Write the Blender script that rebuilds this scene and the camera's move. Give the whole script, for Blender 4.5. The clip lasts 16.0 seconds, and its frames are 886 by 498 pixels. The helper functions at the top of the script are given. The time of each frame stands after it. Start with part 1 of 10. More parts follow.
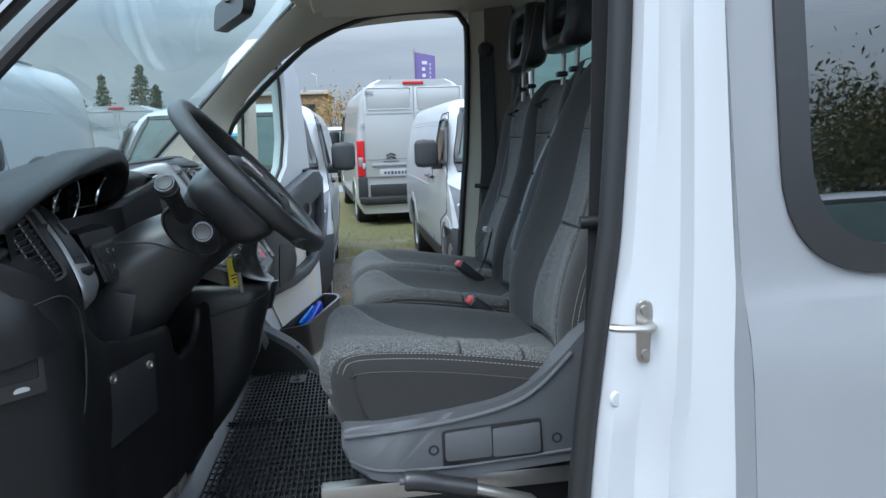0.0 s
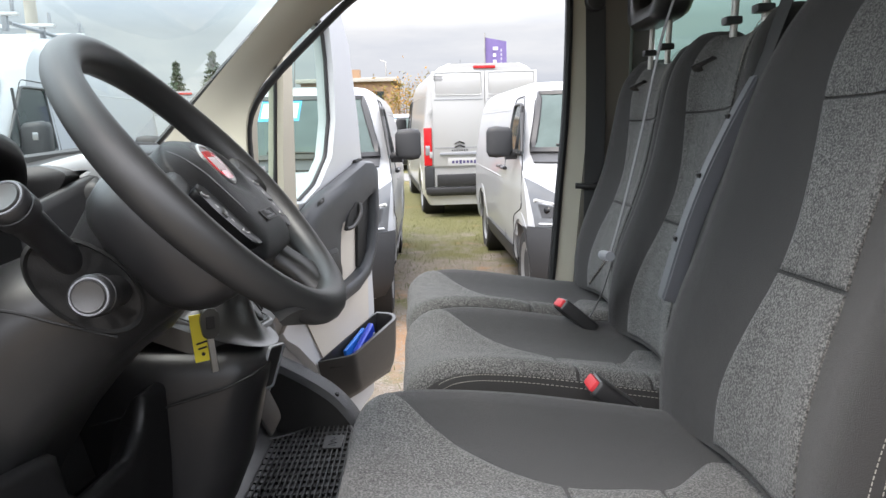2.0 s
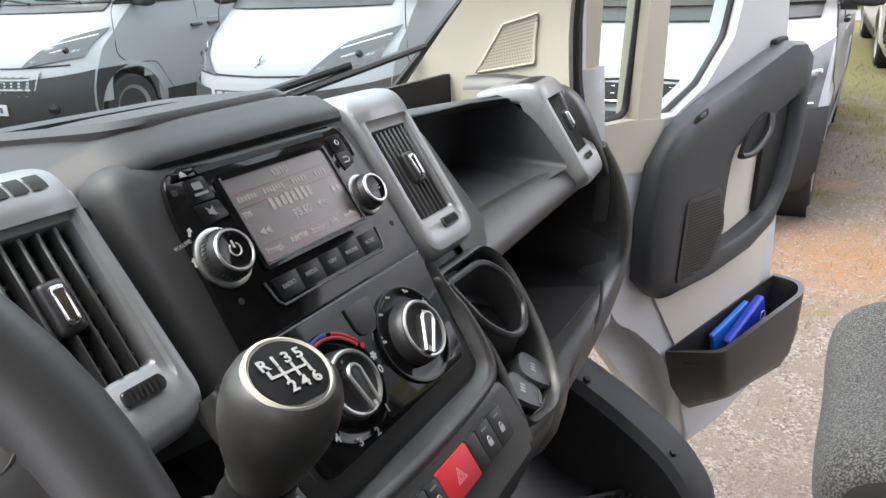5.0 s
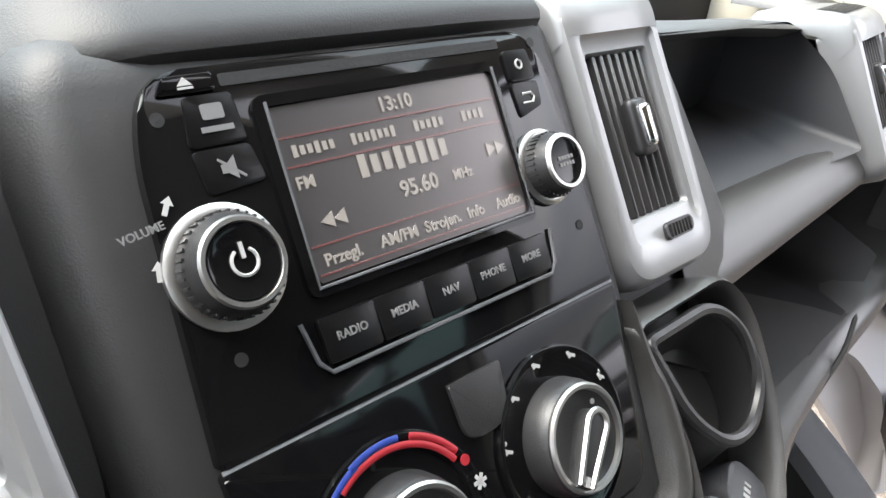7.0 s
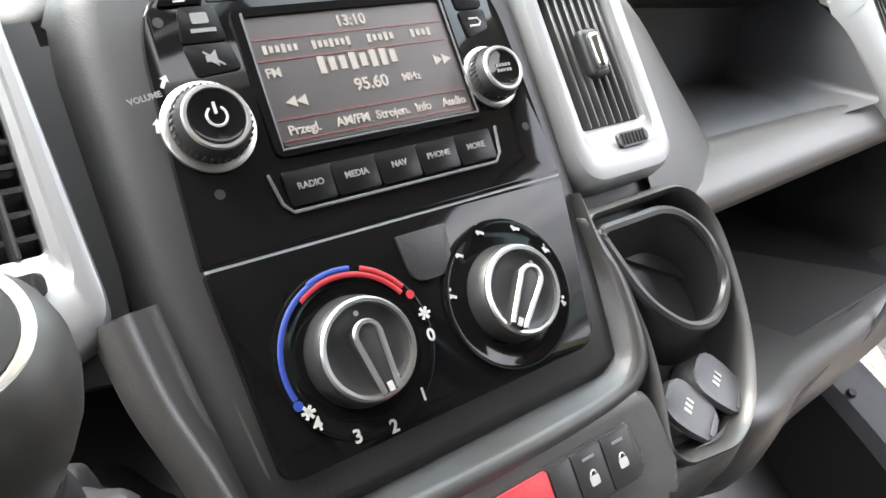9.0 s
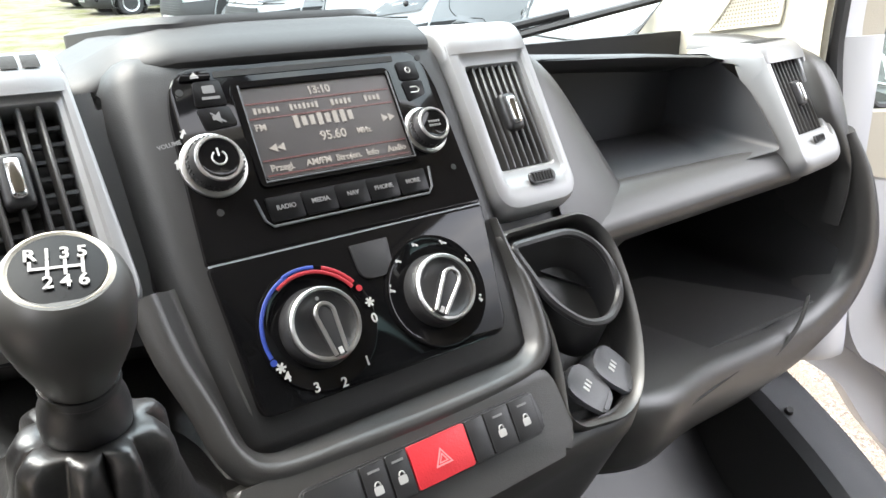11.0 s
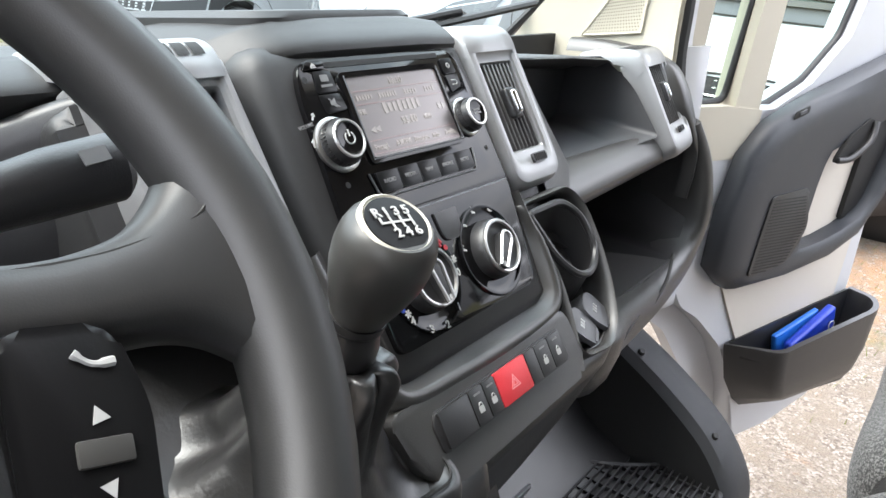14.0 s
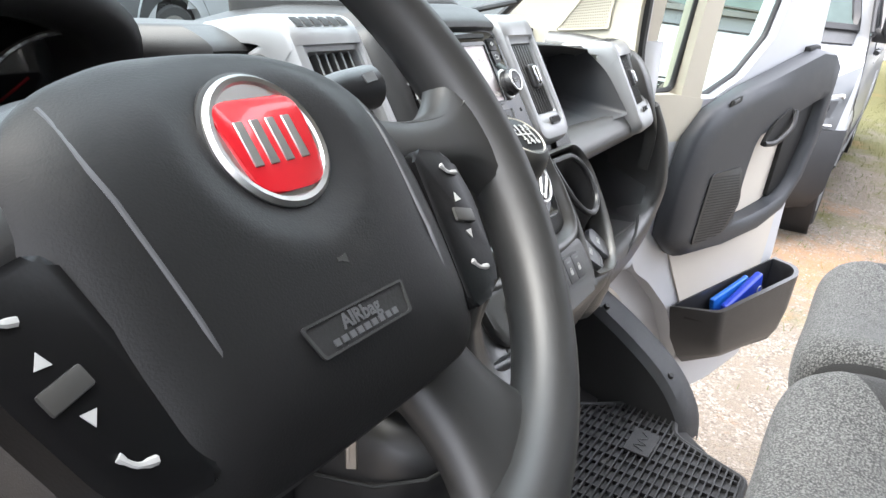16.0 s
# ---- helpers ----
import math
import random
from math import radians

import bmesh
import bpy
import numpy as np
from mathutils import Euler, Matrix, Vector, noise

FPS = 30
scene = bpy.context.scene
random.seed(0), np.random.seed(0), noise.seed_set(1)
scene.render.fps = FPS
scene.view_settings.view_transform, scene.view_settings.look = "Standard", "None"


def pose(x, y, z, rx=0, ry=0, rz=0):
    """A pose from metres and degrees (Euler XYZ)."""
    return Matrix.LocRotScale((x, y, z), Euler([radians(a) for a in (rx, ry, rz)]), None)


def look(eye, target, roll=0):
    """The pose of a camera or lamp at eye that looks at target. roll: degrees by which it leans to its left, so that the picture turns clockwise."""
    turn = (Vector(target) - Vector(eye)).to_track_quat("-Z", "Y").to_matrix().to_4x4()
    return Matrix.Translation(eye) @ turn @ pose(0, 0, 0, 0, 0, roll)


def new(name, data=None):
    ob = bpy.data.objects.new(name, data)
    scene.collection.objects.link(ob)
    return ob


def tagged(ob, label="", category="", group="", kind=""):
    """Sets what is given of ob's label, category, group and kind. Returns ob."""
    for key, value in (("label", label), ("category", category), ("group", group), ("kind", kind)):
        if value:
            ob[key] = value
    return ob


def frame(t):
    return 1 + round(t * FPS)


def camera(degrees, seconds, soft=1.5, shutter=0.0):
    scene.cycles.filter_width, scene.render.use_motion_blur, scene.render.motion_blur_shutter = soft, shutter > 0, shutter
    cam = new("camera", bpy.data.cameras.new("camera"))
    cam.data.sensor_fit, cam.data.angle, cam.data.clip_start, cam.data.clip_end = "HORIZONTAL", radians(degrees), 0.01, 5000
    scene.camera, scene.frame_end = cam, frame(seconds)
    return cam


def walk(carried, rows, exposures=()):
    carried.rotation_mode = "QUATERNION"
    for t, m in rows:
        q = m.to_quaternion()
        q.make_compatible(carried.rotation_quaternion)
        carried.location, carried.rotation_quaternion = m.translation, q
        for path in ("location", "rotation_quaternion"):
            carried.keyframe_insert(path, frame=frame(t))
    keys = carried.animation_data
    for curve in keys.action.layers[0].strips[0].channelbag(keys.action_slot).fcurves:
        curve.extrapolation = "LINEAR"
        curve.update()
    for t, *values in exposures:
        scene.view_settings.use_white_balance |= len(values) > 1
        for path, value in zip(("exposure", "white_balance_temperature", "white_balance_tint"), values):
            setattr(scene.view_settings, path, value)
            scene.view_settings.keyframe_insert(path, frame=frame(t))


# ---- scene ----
cam = camera(61.5, 16.0)
PATH = [
    (0, (0.111, 0.094, 1.561), (0.219, 2.067, 1.255), -1.9),
    (0.5, (0.106, 0.271, 1.547), (0.104, 2.246, 1.235), -1.3),
    (1, (0.105, 0.401, 1.54), (0.063, 2.375, 1.221), -1.2),
    (1.5, (0.083, 0.583, 1.546), (0.03, 2.555, 1.22), -1.2),
    (2, (0.091, 0.769, 1.544), (0.022, 2.741, 1.213), -1.5),
    (2.5, (0.125, 0.987, 1.537), (-0.053, 2.951, 1.2), -1.3),
    (3, (0.122, 1.144, 1.539), (-0.25, 3.073, 1.164), -1.5),
    (3.5, (0.078, 1.283, 1.542), (-0.517, 3.136, 1.085), -2.7),
    (4, (0.065, 1.401, 1.562), (-0.701, 3.168, 1.022), -3.6),
    (4.5, (0.031, 1.516, 1.588), (-0.865, 3.191, 0.963), -3.5),
    (5, (-0.01, 1.617, 1.611), (-1.039, 3.176, 0.898), -2.7),
    (7.3, (-0.173, 1.826, 1.564), (-1.48, 2.968, 0.57), 5.1),
    (7.5, (-0.159, 1.829, 1.559), (-1.477, 2.959, 0.566), 4.5),
    (8, (-0.132, 1.823, 1.552), (-1.508, 2.898, 0.577), 2.5),
    (8.5, (-0.1, 1.822, 1.546), (-1.555, 2.816, 0.6), 0.2),
    (9, (-0.049, 1.817, 1.54), (-1.564, 2.777, 0.655), -1.3),
    (9.5, (-0.001, 1.809, 1.543), (-1.548, 2.758, 0.703), -1.9),
    (9.7, (0.015, 1.809, 1.548), (-1.549, 2.745, 0.725), -2.3),
    (11.8, (0.084, 1.756, 1.576), (-1.471, 2.788, 0.857), -1.3),
    (12, (0.08, 1.748, 1.579), (-1.47, 2.792, 0.867), -1.3),
    (12.5, (0.053, 1.711, 1.586), (-1.469, 2.805, 0.887), -1.0),
    (13, (0.017, 1.67, 1.59), (-1.412, 2.876, 0.88), 0.5),
    (13.5, (0.008, 1.63, 1.588), (-1.267, 2.979, 0.843), 2.5),
    (14, (0.015, 1.563, 1.589), (-1.145, 2.99, 0.804), 4.1),
    (14.5, (0.029, 1.504, 1.595), (-1.074, 2.965, 0.79), 5.0),
    (15, (0.038, 1.452, 1.589), (-1.024, 2.945, 0.786), 5.3),
    (15.5, (0.033, 1.408, 1.577), (-0.999, 2.932, 0.797), 5.4),
    (16, (0.033, 1.347, 1.582), (-0.978, 2.896, 0.82), 5.8),
]
walk(cam, [(t, look(eye, target, roll)) for t, eye, target, roll in PATH],
     exposures=((0.0, 0.66, 5550, 3), (0.5, 0.66, 5550, 3), (1.0, 0.76, 5600, 4), (1.5, 1.14, 6450, 9), (2.0, 1.42, 6700, 12), (2.5, 1.47, 6600, 13), (3.5, 1.28, 6400, 13), (5.0, 1.32, 6750, 14), (7.5, 2.31, 6800, 13), (8.5, 2.59, 6850, 13), (9.5, 2.68, 6850, 13), (12.0, 2.06, 6850, 11), (13.0, 1.86, 6650, 10), (14.0, 1.92, 6600, 12), (16.0, 2.07, 6600, 12)))

# ---- light ----
SUN_DIR = Vector((-0.30, -0.40, 0.87)).normalized()
world = bpy.data.worlds.new("overcast_sky")
scene.world = world
world.use_nodes = True
wn, wl = world.node_tree.nodes, world.node_tree.links
sky = wn.new("ShaderNodeTexSky")
sky.sky_type, sky.sun_disc = "NISHITA", False
sky.sun_elevation, sky.sun_rotation = math.asin(SUN_DIR.z), math.atan2(SUN_DIR.x, SUN_DIR.y)
sky.air_density, sky.dust_density, sky.ozone_density = 1.0, 3.0, 1.0
coord = wn.new("ShaderNodeTexCoord")
stretch = wn.new("ShaderNodeMapping")
stretch.inputs["Scale"].default_value = (1.0, 1.0, 5.0)
clouds = wn.new("ShaderNodeTexNoise")
clouds.inputs["Scale"].default_value, clouds.inputs["Detail"].default_value, clouds.inputs["Roughness"].default_value = 2.2, 7.0, 0.55
cloud_ramp = wn.new("ShaderNodeValToRGB")
cloud_ramp.color_ramp.elements[0].position, cloud_ramp.color_ramp.elements[0].color = 0.34, (5.4, 5.9, 6.9, 1)
cloud_ramp.color_ramp.elements[1].position, cloud_ramp.color_ramp.elements[1].color = 0.62, (8.3, 8.5, 8.9, 1)
cover = wn.new("ShaderNodeMix")
cover.data_type = "RGBA"
cover.inputs["Factor"].default_value = 0.86
wl.new(coord.outputs["Generated"], stretch.inputs["Vector"])
wl.new(stretch.outputs["Vector"], clouds.inputs["Vector"])
wl.new(clouds.outputs["Fac"], cloud_ramp.inputs["Fac"])
wl.new(sky.outputs["Color"], cover.inputs["A"])
wl.new(cloud_ramp.outputs["Color"], cover.inputs["B"])
# an overcast vault is about three times as bright overhead as at the horizon
height, vault, lit = wn.new("ShaderNodeSeparateXYZ"), wn.new("ShaderNodeMapRange"), wn.new("ShaderNodeVectorMath")
vault.inputs["From Min"].default_value, vault.inputs["From Max"].default_value = 0.12, 0.42
vault.inputs["To Min"].default_value, vault.inputs["To Max"].default_value = 0.41, 2.05
lit.operation = "SCALE"
wl.new(coord.outputs["Generated"], height.inputs["Vector"])
wl.new(height.outputs["Z"], vault.inputs["Value"])
wl.new(cover.outputs["Result"], lit.inputs["Vector"])
wl.new(vault.outputs["Result"], lit.inputs["Scale"])
background = wn["Background"]
background.inputs["Strength"].default_value = 0.11
wl.new(lit.outputs["Vector"], background.inputs["Color"])

sun = new("sun", bpy.data.lights.new("sun", "SUN"))
sun.data.energy, sun.data.angle, sun.data.color = 1.6, radians(35), (1.0, 0.96, 0.9)
sun.matrix_world = look((0, 0, 30), Vector((0, 0, 30)) - SUN_DIR)

# ---- materials ----
def surface(name, color, rough=0.5, metal=0.0, vary=0.12, scale=30.0, bump=0.0, bump_scale=600.0, coat=0.0, spec=0.5, stain=0.0, rough_vary=0.08):
    """A surface with variation at two scales: broad patches and fine grain."""
    m = bpy.data.materials.new(name)
    m.use_nodes = True
    nt = m.node_tree
    n, l = nt.nodes, nt.links
    b = n["Principled BSDF"]
    tc = n.new("ShaderNodeTexCoord")
    broad, fine = n.new("ShaderNodeTexNoise"), n.new("ShaderNodeTexNoise")
    broad.inputs["Scale"].default_value, broad.inputs["Detail"].default_value = scale * 0.2, 5.0
    fine.inputs["Scale"].default_value, fine.inputs["Detail"].default_value = bump_scale, 3.0
    l.new(tc.outputs["Object"], broad.inputs["Vector"])
    l.new(tc.outputs["Object"], fine.inputs["Vector"])
    mix = n.new("ShaderNodeMix")
    mix.data_type = "RGBA"
    lo = [max(0.0, c * (1 - vary)) for c in color]
    hi = [min(1.0, c * (1 + vary)) for c in color]
    mix.inputs["A"].default_value, mix.inputs["B"].default_value = (*lo, 1), (*hi, 1)
    l.new(broad.outputs["Fac"], mix.inputs["Factor"])
    out = mix.outputs["Result"]
    if stain:
        dirt = n.new("ShaderNodeTexNoise")
        dirt.inputs["Scale"].default_value, dirt.inputs["Detail"].default_value, dirt.inputs["Roughness"].default_value = scale * 0.7, 8.0, 0.7
        l.new(tc.outputs["Object"], dirt.inputs["Vector"])
        ramp = n.new("ShaderNodeValToRGB")
        ramp.color_ramp.elements[0].position, ramp.color_ramp.elements[1].position = 0.55, 0.78
        l.new(dirt.outputs["Fac"], ramp.inputs["Fac"])
        amount = n.new("ShaderNodeMath")
        amount.operation = "MULTIPLY"
        amount.inputs[1].default_value = stain
        l.new(ramp.outputs["Color"], amount.inputs[0])
        dusty = n.new("ShaderNodeMix")
        dusty.data_type = "RGBA"
        dusty.inputs["B"].default_value = (0.26, 0.24, 0.21, 1)
        l.new(amount.outputs["Value"], dusty.inputs["Factor"])
        l.new(out, dusty.inputs["A"])
        out = dusty.outputs["Result"]
    l.new(out, b.inputs["Base Color"])
    rr = n.new("ShaderNodeMapRange")
    rr.inputs["To Min"].default_value, rr.inputs["To Max"].default_value = max(0.02, rough - rough_vary), min(1.0, rough + rough_vary)
    l.new(broad.outputs["Fac"], rr.inputs["Value"])
    l.new(rr.outputs["Result"], b.inputs["Roughness"])
    b.inputs["Metallic"].default_value = metal
    b.inputs["Specular IOR Level"].default_value = spec
    b.inputs["Coat Weight"].default_value = coat
    b.inputs["Coat Roughness"].default_value = 0.04
    if bump:
        bp = n.new("ShaderNodeBump")
        bp.inputs["Strength"].default_value, bp.inputs["Distance"].default_value = bump, 0.001
        l.new(fine.outputs["Fac"], bp.inputs["Height"])
        l.new(bp.outputs["Normal"], b.inputs["Normal"])
    return m


def glass(name, tint, gloss=0.04, least=0.05):
    """Clear sheet glass: lets light straight through with a tint, mirrors by Fresnel."""
    m = bpy.data.materials.new(name)
    m.use_nodes = True
    n, l = m.node_tree.nodes, m.node_tree.links
    n.remove(n["Principled BSDF"])
    clear, shine, mix = n.new("ShaderNodeBsdfTransparent"), n.new("ShaderNodeBsdfGlossy"), n.new("ShaderNodeMixShader")
    clear.inputs["Color"].default_value = (*tint, 1)
    shine.inputs["Roughness"].default_value = gloss
    edge, curve, level = n.new("ShaderNodeLayerWeight"), n.new("ShaderNodeMath"), n.new("ShaderNodeMath")
    edge.inputs["Blend"].default_value = 0.5
    curve.operation, curve.inputs[1].default_value = "POWER", 4.0
    level.operation, level.inputs[1].default_value, level.inputs[2].default_value = "MULTIPLY_ADD", 0.55, least
    l.new(edge.outputs["Facing"], curve.inputs[0])
    l.new(curve.outputs["Value"], level.inputs[0])
    l.new(level.outputs["Value"], mix.inputs["Fac"])
    l.new(clear.outputs["BSDF"], mix.inputs[1])
    l.new(shine.outputs["BSDF"], mix.inputs[2])
    l.new(mix.outputs["Shader"], n["Material Output"].inputs["Surface"])
    return m


def melange(name, dark, light, scale=900.0):
    """Woven seat cloth: light and dark threads mixed, with relief."""
    m = bpy.data.materials.new(name)
    m.use_nodes = True
    n, l = m.node_tree.nodes, m.node_tree.links
    b = n["Principled BSDF"]
    tc, vor, noi = n.new("ShaderNodeTexCoord"), n.new("ShaderNodeTexNoise"), n.new("ShaderNodeTexNoise")
    vor.inputs["Scale"].default_value, vor.inputs["Detail"].default_value, vor.inputs["Roughness"].default_value = scale * 0.45, 4.0, 0.7
    noi.inputs["Scale"].default_value, noi.inputs["Detail"].default_value = 9.0, 4.0
    l.new(tc.outputs["Object"], vor.inputs["Vector"])
    l.new(tc.outputs["Object"], noi.inputs["Vector"])
    ramp = n.new("ShaderNodeValToRGB")
    ramp.color_ramp.elements[0].position, ramp.color_ramp.elements[0].color = 0.455, (*dark, 1)
    ramp.color_ramp.elements[1].position, ramp.color_ramp.elements[1].color = 0.585, (*light, 1)
    l.new(vor.outputs["Fac"], ramp.inputs["Fac"])
    shade = n.new("ShaderNodeMix")
    shade.data_type, shade.blend_type = "RGBA", "MULTIPLY"
    shade.inputs["Factor"].default_value = 0.35
    l.new(ramp.outputs["Color"], shade.inputs["A"])
    l.new(noi.outputs["Fac"], shade.inputs["B"])
    l.new(shade.outputs["Result"], b.inputs["Base Color"])
    b.inputs["Roughness"].default_value = 0.95
    b.inputs["Sheen Weight"].default_value = 0.10
    bp = n.new("ShaderNodeBump")
    bp.inputs["Strength"].default_value, bp.inputs["Distance"].default_value = 0.6, 0.0012
    l.new(vor.outputs["Fac"], bp.inputs["Height"])
    l.new(bp.outputs["Normal"], b.inputs["Normal"])
    return m


BLACK_PLASTIC = surface("grained_black_plastic", (0.021, 0.021, 0.022), 0.37, spec=0.6, bump=0.16, bump_scale=1400, stain=0.05, scale=16)
DASH_PLASTIC = surface("grained_dash_plastic", (0.026, 0.026, 0.0265), 0.46, spec=0.5, bump=0.16, bump_scale=1200, stain=0.05, scale=14)
LOWER_PLASTIC = surface("charcoal_lower_dash_plastic", (0.041, 0.040, 0.039), 0.37, spec=0.75, bump=0.18, bump_scale=1200, stain=0.06, scale=14)
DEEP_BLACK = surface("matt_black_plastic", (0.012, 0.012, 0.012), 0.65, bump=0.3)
GLOSS_BLACK = surface("gloss_black_panel", (0.0045, 0.0045, 0.005), 0.06, spec=0.28, vary=0.1, rough_vary=0.03, stain=0.02, scale=40)
BUTTON_BLACK = surface("satin_black_button_plastic", (0.006, 0.006, 0.0065), 0.30, spec=0.22, vary=0.1, bump=0.05)
SILVER = surface("satin_silver_plastic", (0.31, 0.312, 0.315), 0.40, metal=0.5, vary=0.05, bump=0.04)
CHROME = surface("chrome", (0.62, 0.62, 0.62), 0.1, metal=1.0, vary=0.03, rough_vary=0.04)
SATIN = surface("satin_chrome", (0.52, 0.515, 0.50), 0.34, metal=1.0, vary=0.03)
STEEL = surface("worn_steel", (0.45, 0.43, 0.40), 0.35, metal=0.9, vary=0.2, stain=0.3)
RUBBER = surface("black_rubber", (0.018, 0.018, 0.019), 0.55, bump=0.4, stain=0.12, scale=20)
SEAL = surface("rubber_door_seal", (0.02, 0.02, 0.021), 0.45, bump=0.3)
WHITE_PAINT = surface("white_car_paint", (0.51, 0.52, 0.54), 0.32, vary=0.02, coat=0.5, bump=0.0, stain=0.015, scale=6)
# white darkened so that outdoor light doesn't burn out the parked vans
YARD_WHITE = surface("toned_down_van_white", (0.345, 0.355, 0.37), 0.34, vary=0.04, coat=0.4, bump=0.0, stain=0.03, scale=6)
# copy of the body white, with the light in jamb and recess toned in
JAMB_WHITE = surface("recess_toned_white_paint", (0.56, 0.565, 0.59), 0.4, vary=0.05, coat=0.2)
SILVER_PAINT = surface("silver_car_paint", (0.50, 0.50, 0.49), 0.3, metal=0.45, vary=0.05, coat=0.5, stain=0.05, scale=5)
GREEN_PAINT = surface("green_car_paint", (0.10, 0.40, 0.12), 0.3, coat=0.5)
BUMPER = surface("grey_bumper_plastic", (0.020, 0.021, 0.023), 0.55, bump=0.2, stain=0.04, scale=6)
CREAM = surface("cream_trim_plastic", (0.52, 0.48, 0.39), 0.6, vary=0.05, bump=0.4, bump_scale=900, stain=0.05, scale=10)
CREAM_CARD = surface("beige_door_card", (0.57, 0.525, 0.46), 0.7, vary=0.05, bump=0.3, stain=0.06, scale=9)
DARK_CLOTH = surface("black_seat_cloth", (0.026, 0.025, 0.0245), 0.95, vary=0.15, bump=0.9, bump_scale=900, stain=0.03, scale=12)
DARK_CLOTH.node_tree.nodes["Principled BSDF"].inputs["Sheen Weight"].default_value = 0.12
GREY_CLOTH = melange("grey_melange_seat_cloth", (0.048, 0.048, 0.047), (0.235, 0.232, 0.223), 1000.0)
SEAT_PLASTIC = surface("dark_grey_seat_plastic", (0.085, 0.088, 0.094), 0.48, bump=0.5, bump_scale=1300, stain=0.08, scale=14)
GREY_PLASTIC = surface("mid_grey_plastic", (0.24, 0.25, 0.27), 0.45, bump=0.3, bump_scale=1200)
SOCKET_GREY = surface("grey_socket_plastic", (0.080, 0.082, 0.088), 0.42, bump=0.1)
THREAD = surface("pale_stitching", (0.28, 0.265, 0.24), 0.8)
WEBBING = surface("black_belt_webbing", (0.035, 0.035, 0.036), 0.6, bump=0.7, bump_scale=900)
GREY_WEBBING = surface("grey_belt_webbing", (0.16, 0.16, 0.165), 0.5, bump=0.7, bump_scale=900)
RED = surface("red_plastic", (0.62, 0.035, 0.045), 0.4, bump=0.2)
BADGE_RED = surface("red_enamel", (0.50, 0.012, 0.02), 0.25, vary=0.08, coat=0.6)
WHITE_PRINT = surface("white_print", (0.42, 0.42, 0.41), 0.5, vary=0.03)
GREY_PRINT = surface("grey_print", (0.17, 0.17, 0.17), 0.5, vary=0.05)
BLUE_PRINT = surface("blue_print", (0.015, 0.04, 0.24), 0.5)
RED_PRINT = surface("red_print", (0.32, 0.012, 0.02), 0.5)
BLUE_BAG = surface("blue_vinyl", (0.012, 0.045, 0.42), 0.35, vary=0.2, scale=40, bump=0.3, bump_scale=200)
SKY_BLUE = surface("light_blue_card", (0.05, 0.35, 0.62), 0.6)
PAPER = surface("white_paper", (0.75, 0.75, 0.7), 0.7)
YELLOW = surface("yellow_tag_plastic", (0.78, 0.66, 0.04), 0.5, vary=0.05)
LEATHERETTE = surface("black_leatherette", (0.022, 0.022, 0.0225), 0.36, vary=0.15, spec=0.9, bump=0.22, bump_scale=350, stain=0.02, scale=30)
KNOB_GREY = surface("worn_gear_knob_plastic", (0.05, 0.049, 0.046), 0.38, vary=0.2, scale=25, stain=0.10)
RIM_PLASTIC = surface("smooth_wheel_rim_plastic", (0.022, 0.022, 0.0218), 0.46, spec=0.75, vary=0.10, bump=0.08, bump_scale=1500, stain=0.04, scale=18)
WINDSCREEN = glass("windscreen_glass", (0.76, 0.87, 0.86))
SIDE_GLASS = glass("side_window_glass", (0.60, 0.73, 0.69))
DARK_GLASS = surface("vehicle_window_glass", (0.028, 0.040, 0.040), 0.06, vary=0.2, spec=0.25, rough_vary=0.02)
PALE_GLASS = surface("hazy_vehicle_windscreen", (0.075, 0.100, 0.095), 0.07, vary=0.35, spec=0.12, rough_vary=0.03)
LAMP_GLASS = surface("headlamp_lens", (0.40, 0.41, 0.42), 0.10, metal=0.6, vary=0.1, scale=60)
RED_LENS = surface("red_lamp_lens", (0.45, 0.012, 0.015), 0.15, vary=0.15)
ALLOY = surface("silver_wheel_trim", (0.42, 0.43, 0.44), 0.35, metal=0.7, stain=0.1)
TYRE = surface("tyre_rubber", (0.022, 0.022, 0.023), 0.75, bump=0.5, bump_scale=120, stain=0.25, scale=10)


def display_cover(name):
    """A dark matt display: plain from the front, hazy gloss at a slant."""
    m = surface(name, (0.018, 0.016, 0.016), 0.5, vary=0.1, spec=0.3)
    n, l = m.node_tree.nodes, m.node_tree.links
    body, out = n["Principled BSDF"], n["Material Output"]
    shine, mix = n.new("ShaderNodeBsdfGlossy"), n.new("ShaderNodeMixShader")
    shine.inputs["Color"].default_value, shine.inputs["Roughness"].default_value = (0.86, 0.80, 0.79, 1), 0.42
    edge, curve, level = n.new("ShaderNodeLayerWeight"), n.new("ShaderNodeMath"), n.new("ShaderNodeMath")
    edge.inputs["Blend"].default_value = 0.5
    curve.operation, curve.inputs[1].default_value = "POWER", 1.7
    level.operation, level.use_clamp, level.inputs[1].default_value, level.inputs[2].default_value = "MULTIPLY_ADD", True, 1.5, 0.02
    l.new(edge.outputs["Facing"], curve.inputs[0])
    l.new(curve.outputs["Value"], level.inputs[0])
    l.new(level.outputs["Value"], mix.inputs["Fac"])
    l.new(body.outputs["BSDF"], mix.inputs[1])
    l.new(shine.outputs["BSDF"], mix.inputs[2])
    l.new(mix.outputs["Shader"], out.inputs["Surface"])
    return m


SCREEN = display_cover("switched_on_display_glass")


def lit_print(name, color, strength):
    """A lit mark on the display, under the same hazy cover."""
    m = display_cover(name)
    b = m.node_tree.nodes["Principled BSDF"]
    b.inputs["Emission Color"].default_value, b.inputs["Emission Strength"].default_value = (*color, 1), strength
    return m


